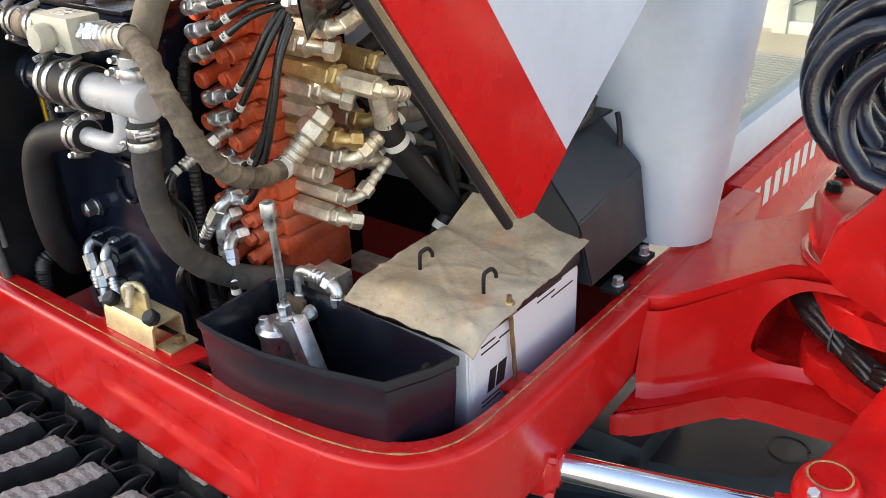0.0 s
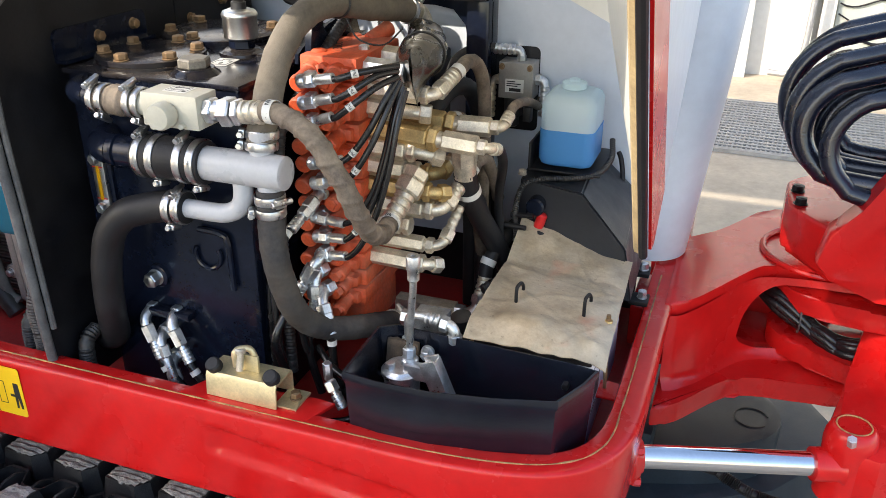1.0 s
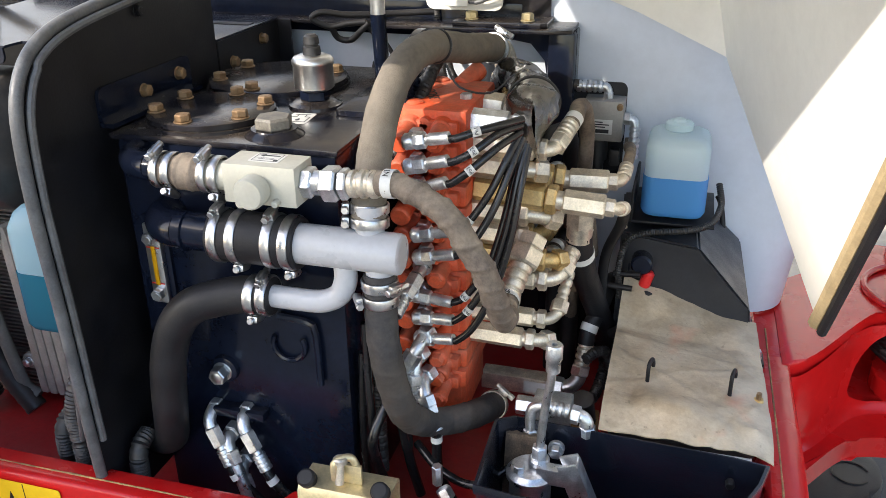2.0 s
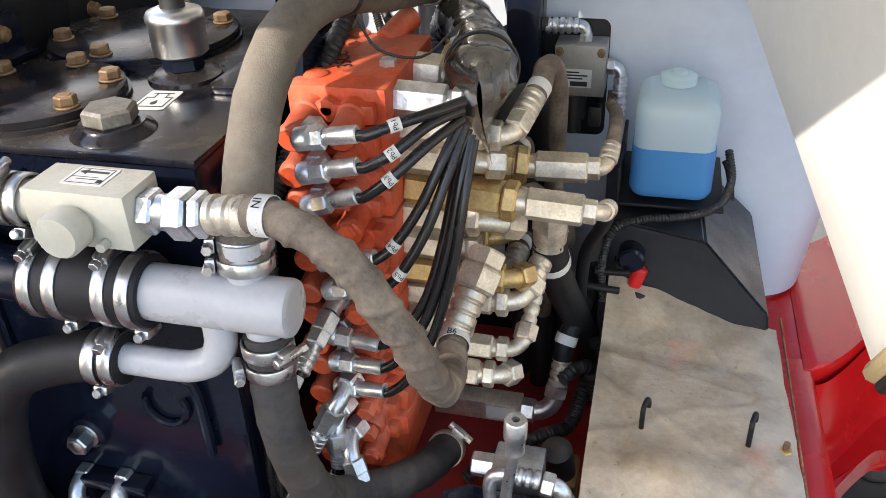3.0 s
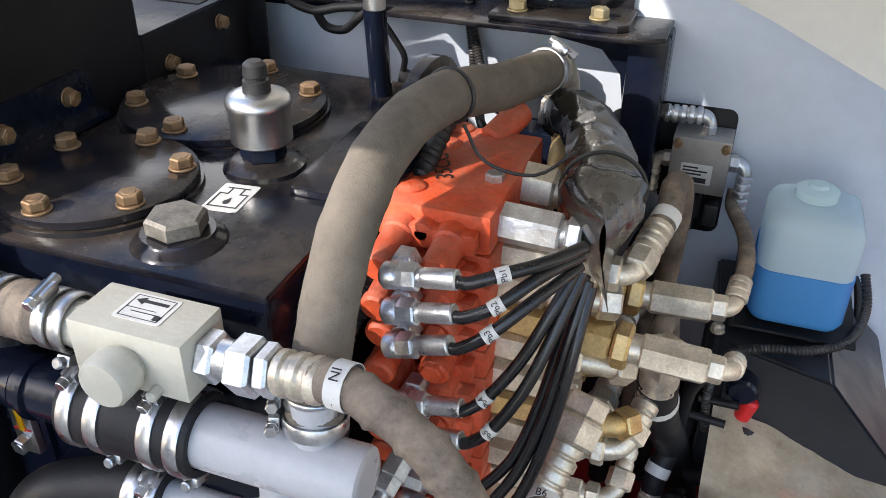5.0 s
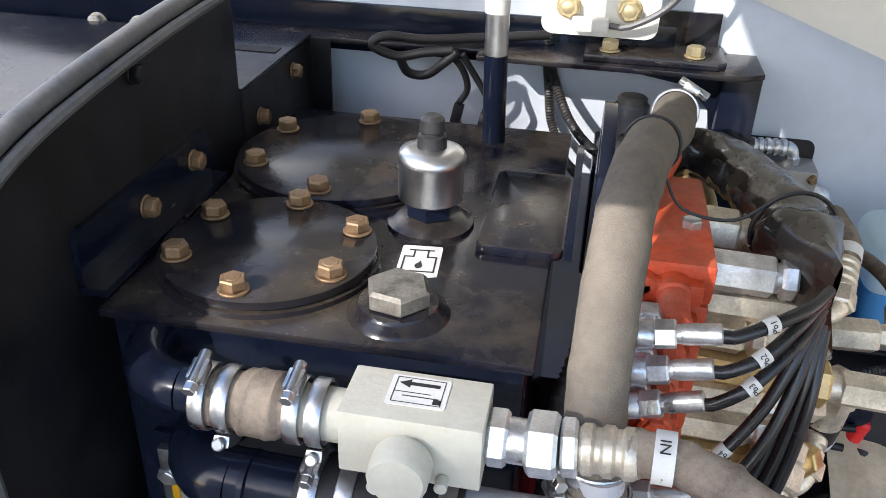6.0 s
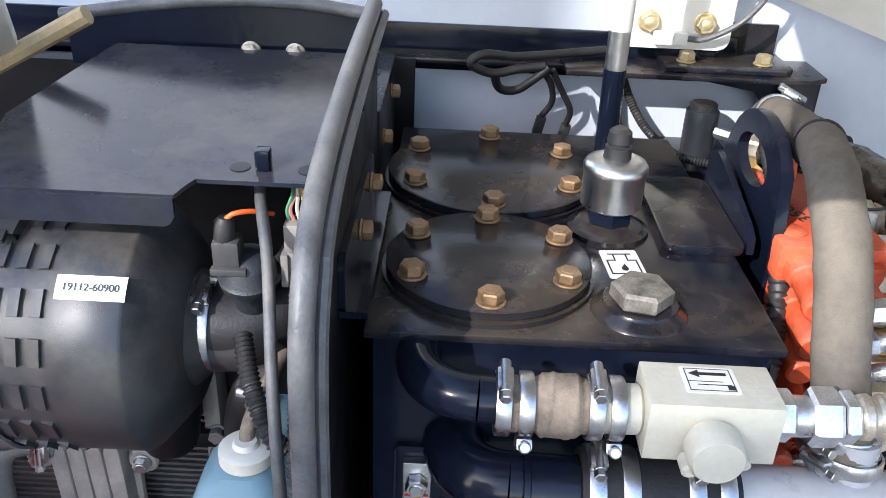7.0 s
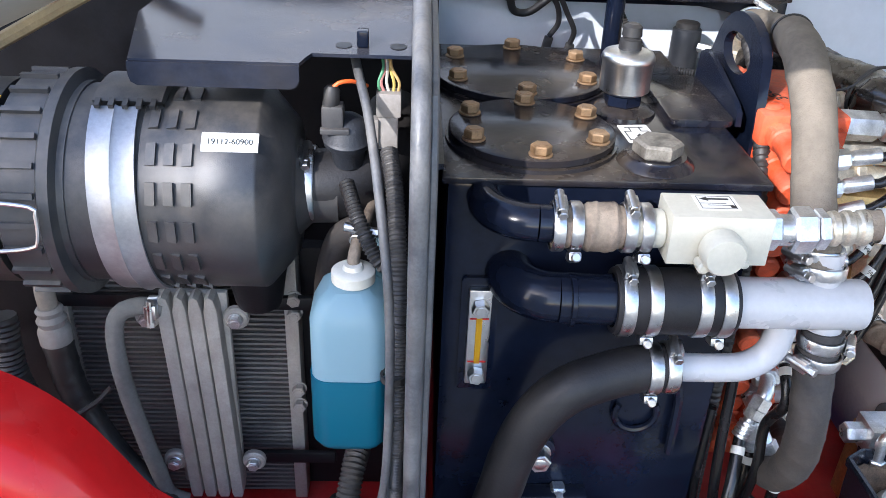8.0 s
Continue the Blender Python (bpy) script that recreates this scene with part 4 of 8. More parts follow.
sweep(bm, spline([(-0.842, TY, 1.165), (-0.842, TY - 0.001, 1.138), (-0.850, TY - 0.002, 1.119), (-0.868, TY - 0.004, 1.109), (-0.89, TY - 0.005, 1.107), (-0.94, TY - 0.005, 1.107)], 0.004), 0.0135, 20)
part("branch_bend", bm, WHITE, tee)
bm = bmesh.new()
lathe(bm, (-1.002, TY, TZ), (1, 0, 0), [(0, TR + 0.001), (0, TR + 0.006), (0.002, TR + 0.007), (0.106, TR + 0.007), (0.108, TR + 0.006), (0.108, TR + 0.001)], 40, caps=False)
part("coupling", bm, RUBBER, tee, "black rubber coupling sleeve")
for x, s in ((-0.992, (0, -0.2, 1)), (-0.969, (0, -0.25, -1)), (-0.925, (0, -0.2, 1)), (-0.904, (0, -0.25, -1))):
    clamp(tee, (x, TY, TZ), (1, 0, 0), TR + 0.0068, 0.0115, s)
bm = bmesh.new()
end = elbow(bm, (-1.09, 0.568, TZ), (0, -1, 0), (1, 0, 0), TR - 0.0005, 0.040, 0.007)
cyl(bm, end, (-0.995, TY, TZ), TR - 0.0005, 32)
lathe(bm, (-1.042, TY, TZ), (1, 0, 0), [(0, TR - 0.001), (0.001, TR + 0.0012), (0.005, TR + 0.0012), (0.006, TR - 0.001)], 32)
part("tank_bend", bm, BLACK, tee, "glossy black bend into the tank")

# hose from the upper branch over the control valve
over = thing("upper_hose", (-0.81, 0.53, 1.22), "dusty grey textile hose looping over the control valve", "hose")
TOP = [(-0.814, 0.529, 1.207), (-0.818, 0.541, 1.226), (-0.820, 0.562, 1.255), (-0.820, 0.580, 1.287), (-0.818, 0.605, 1.319), (-0.815, 0.638, 1.344), (-0.809, 0.678, 1.359), (-0.800, 0.724, 1.362), (-0.792, 0.765, 1.355), (-0.779, 0.82, 1.342), (-0.770, 0.885, 1.331), (-0.765, 0.935, 1.320)]
pts = spline(TOP, 0.004)
bm = bmesh.new()
sweep(bm, pts, 0.0196, 24, rib=wrapped(0.055, 0.0007))
part("hose_body", bm, HOSE_GREY, over)
i = len(pts) * 58 // 100
bm = bmesh.new()
sweep(bm, [p for p in [pts[i] + (basis(pts[i + 1] - pts[i])[1] * math.cos(a) + basis(pts[i + 1] - pts[i])[2] * math.sin(a)) * 0.0207 for a in [radians(12 * k) for k in range(31)]]], 0.0018, 6)
tail = spline([pts[i] + Vector((0.012, 0, -0.022)), pts[i] + Vector((0.03, 0.0, -0.05)), pts[i] + Vector((0.07, 0.0, -0.055)), pts[i] + Vector((0.10, 0.0, -0.03))])
sweep(bm, tail, 0.0014, 6)
part("cable_tie", bm, PLASTIC_B, over)
clamp(over, (-0.766, 0.926, 1.322), (0.1, 0.9, -0.25), 0.0203, 0.011, (0.5, 0, 1))
clamp(over, (-0.8165, 0.538, 1.221), (0, 0.15, 1), 0.0203, 0.011, (-1, -0.4, 0))
clamp(over, (-0.8142, 0.530, 1.208), (0, 0.15, 1), 0.0203, 0.011, (-1, -0.4, 0))
bm = bmesh.new()
end = elbow(bm, (-0.762, 0.95, 1.316), (0.1, 0.9, -0.25), (0, 0, -1), 0.017, 0.03, 0.004)
hexn(bm, end, end + Vector((0, 0, -0.018)), 0.040)
part("elbow_fitting", bm, ZINC_WARM, over)
bm = bmesh.new()
sweep(bm, spline([end + Vector((0, 0, -0.016)), end + Vector((0.01, -0.01, -0.04)), (-0.735, 0.90, 1.25), (-0.73, 0.86, 1.235)]), 0.016, 16)
part("brass_tube", bm, GOLD, over)

# hose from the lower branch round to the control valve foot
under = thing("lower_hose", (-0.79, 0.55, 0.87), "thick dusty black suction hose curving under the control valve", "hose")
LOW = [(-0.801, 0.520, 1.150), (-0.800, 0.516, 1.112), (-0.798, 0.511, 1.082), (-0.794, 0.509, 1.05), (-0.789, 0.513, 1.012), (-0.785, 0.526, 0.972), (-0.782, 0.552, 0.936), (-0.773, 0.583, 0.909), (-0.754, 0.608, 0.896), (-0.732, 0.632, 0.890), (-0.716, 0.665, 0.880), (-0.711, 0.705, 0.862), (-0.710, 0.725, 0.852)]
bm = bmesh.new()
sweep(bm, spline(LOW, 0.002), 0.0187, 32, rib=wrapped(0.030, 0.0006))
part("hose_body", bm, HOSE, under)
clamp(under, (-0.801, 0.518, 1.139), (0, 0, 1), 0.0192, 0.012, (1, -0.5, 0))
clamp(under, (-0.800, 0.516, 1.121), (0, 0, 1), 0.0192, 0.012, (-1, -0.6, 0))
clamp(under, (-0.7105, 0.712, 0.859), (0.05, 0.9, -0.4), 0.0192, 0.012, (0.5, -0.2, 1), material=ZINC_WARM)

left = thing("drain_hose", (-1.1, 0.53, 0.8), "thick matt black rubber hose bending down behind the skirt", "hose")
LEFT = [(-0.933, 0.514, 1.107), (-0.968, 0.513, 1.105), (-1.003, 0.508, 1.098), (-1.037, 0.502, 1.085), (-1.063, 0.499, 1.055), (-1.080, 0.499, 1.008), (-1.089, 0.501, 0.960), (-1.102, 0.512, 0.90), (-1.125, 0.537, 0.852), (-1.16, 0.56, 0.825), (-1.20, 0.59, 0.81), (-1.27, 0.62, 0.80)]
bm = bmesh.new()
sweep(bm, spline(LEFT, 0.006), 0.0225, 22)
part("hose_body", bm, RUBBER, left)
clamp(left, (-0.956, 0.5135, 1.1055), (1, 0, 0), 0.0228, 0.012, (0.2, -0.3, -1))
clamp(left, (-0.940, 0.514, 1.107), (1, 0, 0), 0.0228, 0.012, (0.2, -0.3, 1))

# ---- control valve stack ----
site(-0.015, -0.010)
stack = thing("control_valve", (-0.77, 0.75, 0.86), "orange painted hydraulic control valve stack with many ports", "control valve")
PITCH, ZTOP = 0.030, 1.277
for i in range(13):
    z = ZTOP - PITCH * i
    k = 0.0 if i else 0.006
    bm = bmesh.new()
    box(bm, (-0.818 + 0.003 * (i % 2), 0.688 + 0.003 * (i % 3), z - 0.0142), (-0.727, 0.845, z + 0.0136 + k), 0.005)
    # webs and machined pads between the bores
    box(bm, (-0.812, 0.677, z - 0.010), (-0.735, 0.695, z + 0.008), 0.004)
    lathe(bm, (-0.778, 0.69, z + 0.002), (0, -1, 0), [(0, 0.010), (0.012, 0.009), (0.013, 0.005)], 14)
    sec = part("valve_section", bm, ORANGE, stack)
    for x, n in ((-0.797, 0.052 + 0.006 * (i % 2)), (-0.756, 0.046 - 0.005 * (i % 3))):
        bm = bmesh.new()
        lathe(bm, (x, 0.69, z - 0.001), (0, -1, -0.20), [(0, 0.0142), (0.012, 0.0140), (0.014, 0.0122), (n - 0.010, 0.0118), (n - 0.008, 0.0130), (n - 0.002, 0.0126), (n, 0.0105)], 18)
        part("spool_cap", bm, ORANGE, sec)
    bm = bmesh.new()
    hexn(bm, (-0.756, 0.652, z - 0.005), (-0.756, 0.640, z - 0.007), 0.016)
    part("cap_screw", bm, ORANGE, sec)
bm = bmesh.new()
box(bm, (-0.812, 0.70, ZTOP + 0.008), (-0.735, 0.84, ZTOP + 0.0195), 0.006)
part("top_cover", bm, ORANGE, stack)
for y in (0.715, 0.80, 0.835):
    bm = bmesh.new()
    lathe(bm, (-0.80, y, ZTOP + 0.017), (0, 0, 1), [(0, 0.012), (0.004, 0.0115), (0.006, 0.008)], 16)
    part("cover_boss", bm, ORANGE, stack)
bm = bmesh.new()
cyl(bm, (-0.772, 0.83, ZTOP + 0.013), (-0.756, 0.875, ZTOP + 0.028), 0.013, 16, 0.003)
part("top_plug", bm, ORANGE, stack)
bm = bmesh.new()
hexn(bm, (-0.743, 0.749, ZTOP + 0.016), (-0.743, 0.749, ZTOP + 0.026), 0.014)
part("plug", bm, ZINC, stack)
words(stack, "35CC", 0.020, Matrix.Translation((-0.789, 0.757, ZTOP + 0.0202)) @ Matrix.Rotation(radians(115), 4, "Z"), INK)
bm = bmesh.new()
box(bm, (-0.80, 0.70, 0.835), (-0.735, 0.83, 0.905), 0.006)
part("foot", bm, ORANGE, stack)


def zrow(i):
    return ZTOP - PITCH * i


# pilot lines on the near side
site(-0.002, -0.004)
def pilot(i, label_at, pts, name, nut=(-0.772, 0.614), mark=True, r=0.0047):
    """A thin pressure line: swivel elbow and nut on the valve, ferrule, hose and printed sleeve."""
    z = zrow(i)
    settle = lambda p: Vector((p[0] - 0.32 * max(0.0, p[0] + 0.735), p[1] - 0.006, 1.277 + 0.90 * (p[2] - 1.283)))
    pts, label_at = [settle(p) for p in pts], settle(label_at)
    line = thing("pilot_hose", (nut[0], nut[1], z), "thin black pilot hose with zinc swivel fitting and white marker", "hydraulic hose", "pilot hoses")
    x, y = nut
    first = Vector(pts[0])
    d = (first - Vector((x - 0.008, y, z))).normalized()
    a = Vector((x - 0.016, y + 0.002, z))
    bm = bmesh.new()
    hexn(bm, (x - 0.016, y + 0.028, z), (x - 0.016, y + 0.012, z), 0.019)
    cyl(bm, (x - 0.016, y + 0.014, z), a, 0.0085, 14)
    lathe(bm, a - d * 0.010, d, [(0, 0.007), (0.003, 0.0100), (0.012, 0.0100), (0.014, 0.0085)], 16)
    part("swivel_elbow", bm, ZINC, line)
    bm = bmesh.new()
    hexn(bm, a + d * 0.003, a + d * 0.018, 0.0178, turn=0.2)
    cyl(bm, a + d * 0.017, a + d * 0.022, 0.0066, 14)
    part("swivel_nut", bm, ZINC, line)
    n = min(0.047, (first - a).length)
    bm = bmesh.new()
    lathe(bm, a + d * 0.021, d, [(0, 0.0068), (0.002, 0.0075), (n - 0.022, 0.0075), (n - 0.021, 0.0062)], 16)
    part("ferrule", bm, ZINC, line)
    c = spline([a + d * (n - 0.005)] + [Vector(p) for p in pts], 0.006)
    bm = bmesh.new()
    sweep(bm, c, r, 12)
    part("hose_body", bm, PILOT, line)
    if mark:
        k = min(range(len(c) - 1), key=lambda j: (c[j] - Vector(label_at)).length)
        t = (c[k + 1] - c[k]).normalized()
        band_label(line, c[k], t, r + 0.0003, 0.010)
        eye = (Vector((-0.45, 0.2, 1.56)) - c[k])
        up = (eye - t * eye.dot(t)).normalized()
        m = Matrix((up.cross(-t) * -1, -t, up)).transposed().to_4x4()
        m.translation = c[k] + up * (r + 0.0011)
        words(line, name, 0.0062, m, INK)
    return line


pilot(0, (-0.703, 0.626, 1.300), [(-0.735, 0.618, 1.292), (-0.703, 0.626, 1.300), (-0.665, 0.645, 1.305), (-0.638, 0.672, 1.305)], "Pb1")
pilot(1, (-0.705, 0.620, 1.276), [(-0.737, 0.616, 1.262), (-0.705, 0.620, 1.276), (-0.668, 0.642, 1.295), (-0.640, 0.672, 1.297)], "Pb2")
pilot(2, (-0.709, 0.617, 1.252), [(-0.740, 0.614, 1.233), (-0.709, 0.617, 1.252), (-0.668, 0.640, 1.278), (-0.640, 0.672, 1.288)], "Pb3")
pilot(4, (-0.716, 0.630, 1.175), [(-0.738, 0.625, 1.160), (-0.716, 0.630, 1.175), (-0.684, 0.640, 1.212), (-0.660, 0.655, 1.253), (-0.642, 0.676, 1.285)], "Pb4", nut=(-0.768, 0.622))
pilot(5, (-0.706, 0.622, 1.152), [(-0.735, 0.622, 1.128), (-0.706, 0.622, 1.150), (-0.676, 0.632, 1.190), (-0.655, 0.650, 1.235), (-0.638, 0.676, 1.280)], "Pb5", nut=(-0.766, 0.622))
pilot(7, (-0.724, 0.637, 1.056), [(-0.745, 0.635, 1.048), (-0.724, 0.637, 1.060), (-0.685, 0.642, 1.105), (-0.662, 0.652, 1.165), (-0.648, 0.664, 1.225), (-0.636, 0.680, 1.275)], "Pb7", nut=(-0.775, 0.632))
pilot(8, (-0.716, 0.628, 1.043), [(-0.742, 0.630, 1.022), (-0.716, 0.629, 1.043), (-0.678, 0.636, 1.095), (-0.654, 0.646, 1.160), (-0.641, 0.660, 1.225), (-0.632, 0.680, 1.270)], "Pb8", nut=(-0.772, 0.630))
pilot(9, (-0.72, 0.63, 1.0), [(-0.738, 0.628, 0.992), (-0.705, 0.626, 1.02), (-0.668, 0.632, 1.08), (-0.645, 0.642, 1.15), (-0.634, 0.655, 1.215), (-0.628, 0.680, 1.265)], "Pb9", nut=(-0.77, 0.63), mark=False)

# plugged port with a bare tube
site(-0.012, -0.012, 0.004)
stub = thing("port_tube", (-0.79, 0.63, 1.16), "zinc plated stub tube leading off a valve port", "fitting")
bm = bmesh.new()
lathe(bm, (-0.776, 0.652, 1.102), (-0.12, -0.95, -0.28), [(0, 0.0125), (0.006, 0.0125), (0.007, 0.009), (0.022, 0.009)], 18)
d = Vector((-0.16, -0.9, -0.42)).normalized()
hexn(bm, Vector((-0.779, 0.632, 1.094)), Vector((-0.779, 0.632, 1.094)) + d * 0.020, 0.020)
part("swivel_nut", bm, ZINC, stub)
ferrule(stub, Vector((-0.779, 0.632, 1.094)) + d * 0.062, -d, 0.044, 0.0085, 0.0180)
e = Vector((-0.779, 0.632, 1.094)) + d * 0.058
c = spline([e, e + d * 0.02, e + d * 0.03 + Vector((0.002, -0.002, -0.02)), (-0.792, 0.575, 0.99), (-0.788, 0.575, 0.93), (-0.785, 0.59, 0.86)], 0.006)
bm = bmesh.new()
sweep(bm, c, 0.0058, 12)
part("hose_body", bm, PILOT, stub)
band_label(stub, c[2], c[3] - c[1], 0.0062, 0.009)

# elbows with hoses leaving to the near-left, lower rows
def low_elbow(i, x, y, d1, long, hose, name="elbow_hose"):
    z = zrow(i)
    t = thing(name, (x, y, z), "zinc elbow fitting with short black hose below the valve", "hydraulic hose", "lower elbows")
    bm = bmesh.new()
    hexn(bm, (x + 0.004, 0.650, z), (x, 0.632, z), 0.022)
    d1 = Vector(d1).normalized()
    end = elbow(bm, (x, 0.640, z), (0, -1, 0), d1, 0.0088, 0.018, max(0.0, 0.632 - y - 0.018))
    hexn(bm, end - d1 * 0.002, end + d1 * 0.014, 0.021)
    part("elbow", bm, ZINC, t)
    ferrule(t, end + d1 * (long + 0.012), -d1, long, 0.0095, 0.0195)
    c = spline([end + d1 * (long + 0.008)] + [Vector(p) for p in hose], 0.008)
    bm = bmesh.new()
    sweep(bm, c, 0.0068, 12)
    part("hose_body", bm, PILOT, t)
    band_label(t, c[2], c[3] - c[1], 0.0072, 0.009)


low_elbow(9, -0.772, 0.622, (-0.45, -0.30, -0.85), 0.038, [(-0.818, 0.560, 0.90), (-0.82, 0.565, 0.86), (-0.81, 0.58, 0.80)])
low_elbow(10, -0.782, 0.615, (0.05, -0.15, -1), 0.026, [(-0.785, 0.60, 0.88), (-0.785, 0.60, 0.84), (-0.77, 0.6, 0.78)])
low_elbow(11, -0.772, 0.61, (0.40, -0.3, -0.8), 0.034, [(-0.745, 0.60, 0.83), (-0.735, 0.60, 0.80), (-0.72, 0.6, 0.77)])

site()
# vinyl sleeve that gathers the pilot lines
sleeve = thing("hose_sleeve", (-0.66, 0.8, 1.25), "wrinkled black vinyl sleeve gathering the pilot hoses", "hose sleeve")
axis = spline([(-0.752, 0.945, 1.270), (-0.734, 0.912, 1.290), (-0.708, 0.870, 1.291), (-0.688, 0.815, 1.290), (-0.676, 0.760, 1.289), (-0.668, 0.712, 1.286), (-0.662, 0.682, 1.283)], 0.006)
bm = bmesh.new()
n, seg, rings = len(axis), 26, []
for k, p in enumerate(axis):
    t = (axis[min(k + 1, n - 1)] - axis[max(k - 1, 0)]).normalized()
    side = t.cross(Vector((0, 0, 1))).normalized()
    up = side.cross(t)
    f = k / (n - 1)
    ring = []
    for j in range(seg):
        a = 2 * math.pi * j / seg
        r = 0.0225 + 0.0105 * min(1.0, f / 0.75) ** 2 + 0.004 * noise.noise((f * 9, math.cos(a) * 2, math.sin(a) * 2)) + 0.002 * noise.noise((f * 30, math.cos(a) * 4, 3)) - 0.004 * math.exp(-((f - 0.70) / 0.04) ** 2)
        q = p + side * math.cos(a) * r * (1 + 0.12 * f) + up * math.sin(a) * r * (1 - 0.12 * f)
        if f > 0.74:
            g = (f - 0.74) / 0.26
            q = p + side * (q - p).dot(side) * (1 - 0.93 * g) + up * (q - p).dot(up) * (1 - 0.15 * g)
            q += Vector((0.012, -0.004, -0.024)) * g * max(0.0, -math.sin(a - 0.4)) ** 1.3
        ring.append(bm.verts.new(q))
    rings.append(ring)
for a, b in zip(rings, rings[1:]):
    for j in range(seg):
        bm.faces.new((a[j], a[(j + 1) % seg], b[(j + 1) % seg], b[j]))
part("sleeve_skin", bm, SLEEVE, sleeve)
k = int(n * 0.70)
t = (axis[k + 1] - axis[k - 1]).normalized()
u, w = basis(t)[1:]
bm = bmesh.new()
sweep(bm, [axis[k] + (u * math.cos(radians(10 * j)) + w * math.sin(radians(10 * j))) * 0.0335 for j in range(37)], 0.002, 6)
part("cable_tie", bm, PLASTIC_B, sleeve)


# pressure ports on the far side
site(-0.019, -0.022)
def port(i, y, long, material, tip="elbow", aim=(0.15, 0.8, 0.55), ferr=0.05, hose=(), af=0.030, nut_mat=None, r=0.011, grow=0.016):
    z = zrow(i)
    f = thing("port_fitting", (-0.727, y, z), "dusty steel port adapter with crimped hose end", "fitting", "port fittings")
    bm = bmesh.new()
    hexn(bm, (-0.727, y, z), (-0.727 + long, y, z - 0.002), af, turn=0.26)
    part("hex_adapter", bm, material, f)
    x = -0.727 + long
    bm = bmesh.new()
    cyl(bm, (x - 0.002, y, z - 0.002), (x + 0.006, y, z - 0.002), af * 0.42, 18)
    hexn(bm, (x + 0.004, y, z - 0.002), (x + 0.016, y, z - 0.002), af * 0.98)
    part("lock_nut", bm, nut_mat or material, f)
    if tip == "plug":
        return f
    aim = Vector(aim).normalized()
    bm = bmesh.new()
    end = elbow(bm, (x + 0.013, y, z - 0.002), (1, 0, 0), aim, af * 0.36, grow)
    hexn(bm, end - aim * 0.004, end + aim * 0.014, af * 0.92)
    part("elbow", bm, nut_mat or material, f)
    if ferr:
        bm = bmesh.new()
        prof, k = [], 4
        for q in range(k):
            a = ferr * q / k
            prof += [(a, r * 0.88), (a + ferr / k * 0.2, r * 1.08), (a + ferr / k * 0.7, r * 1.08), (a + ferr / k * 0.9, r * 0.88)]
        lathe(bm, end + aim * 0.012, aim, prof, 18)
        part("ferrule", bm, ZINC_WARM, f)
        if hose:
            c = spline([end + aim * (0.010 + ferr), end + aim * (0.03 + ferr)] + [Vector(p) for p in hose], 0.012)
            bm = bmesh.new()
            sweep(bm, c, r * 0.98, 14)
            part("hose_body", bm, HOSE_BROWN if r > 0.0105 else RUBBER, f)
            band_label(f, c[1], c[2] - c[0], r * 1.0, 0.011)
    return f


port(0, 0.733, 0.050, ZINC, tip="plug", af=0.028)
port(0, 0.80, 0.030, ZINC_WARM, aim=(0.3, 0.9, 0.3), ferr=0.03, af=0.034)
port(2, 0.742, 0.040, ZINC_WARM, aim=(0.9, 0.3, -0.1), ferr=0.0, af=0.028)
port(1.1, 0.745, 0.080, ZINC_WARM, aim=(0.20, 0.82, 0.32), ferr=0.034, hose=[(-0.608, 0.852, 1.270), (-0.604, 0.885, 1.258), (-0.602, 0.915, 1.215), (-0.605, 0.935, 1.12), (-0.61, 0.95, 0.95)], r=0.0112, af=0.025, grow=0.011)
port(4, 0.742, 0.060, ZINC_WARM, aim=(0.75, 0.5, -0.3), ferr=0.0, af=0.029)
port(5, 0.738, 0.060, ZINC_WARM, tip="plug", af=0.027)
port(6, 0.738, 0.085, GOLD, aim=(0.5, 0.75, -0.2), ferr=0.0, af=0.027, grow=0.010)
port(7, 0.742, 0.088, ZINC_WARM, aim=(0.25, 0.80, 0.50), ferr=0.050, hose=[(-0.600, 0.86, 1.10), (-0.595, 0.92, 1.09), (-0.59, 0.98, 1.0)], r=0.0112, af=0.028)
port(8, 0.738, 0.052, ZINC_WARM, tip="plug", af=0.028)
port(9, 0.742, 0.088, ZINC_WARM, aim=(0.10, 0.75, 0.55), ferr=0.050, hose=[(-0.606, 0.84, 1.04), (-0.60, 0.9, 1.03), (-0.6, 0.95, 0.95)], r=0.0078, af=0.023)
port(10, 0.735, 0.075, ZINC_WARM, aim=(0.3, 0.5, -0.2), ferr=0.0, af=0.026, grow=0.010)
port(4, 0.812, 0.050, ZINC_WARM, aim=(0.1, 0.9, 0.1), ferr=0.04, hose=[(-0.64, 0.94, 1.13), (-0.64, 1.0, 1.0)], r=0.0125)
port(6, 0.812, 0.055, ZINC_WARM, aim=(0.1, 0.9, 0.1), ferr=0.04, hose=[(-0.62, 0.94, 1.07), (-0.62, 1.0, 0.9)], r=0.0125, nut_mat=GOLD)
port(8, 0.812, 0.055, ZINC_WARM, aim=(0.1, 0.9, 0.1), ferr=0.04, hose=[(-0.62, 0.94, 1.0), (-0.62, 1.0, 0.85)], r=0.0125)


site()


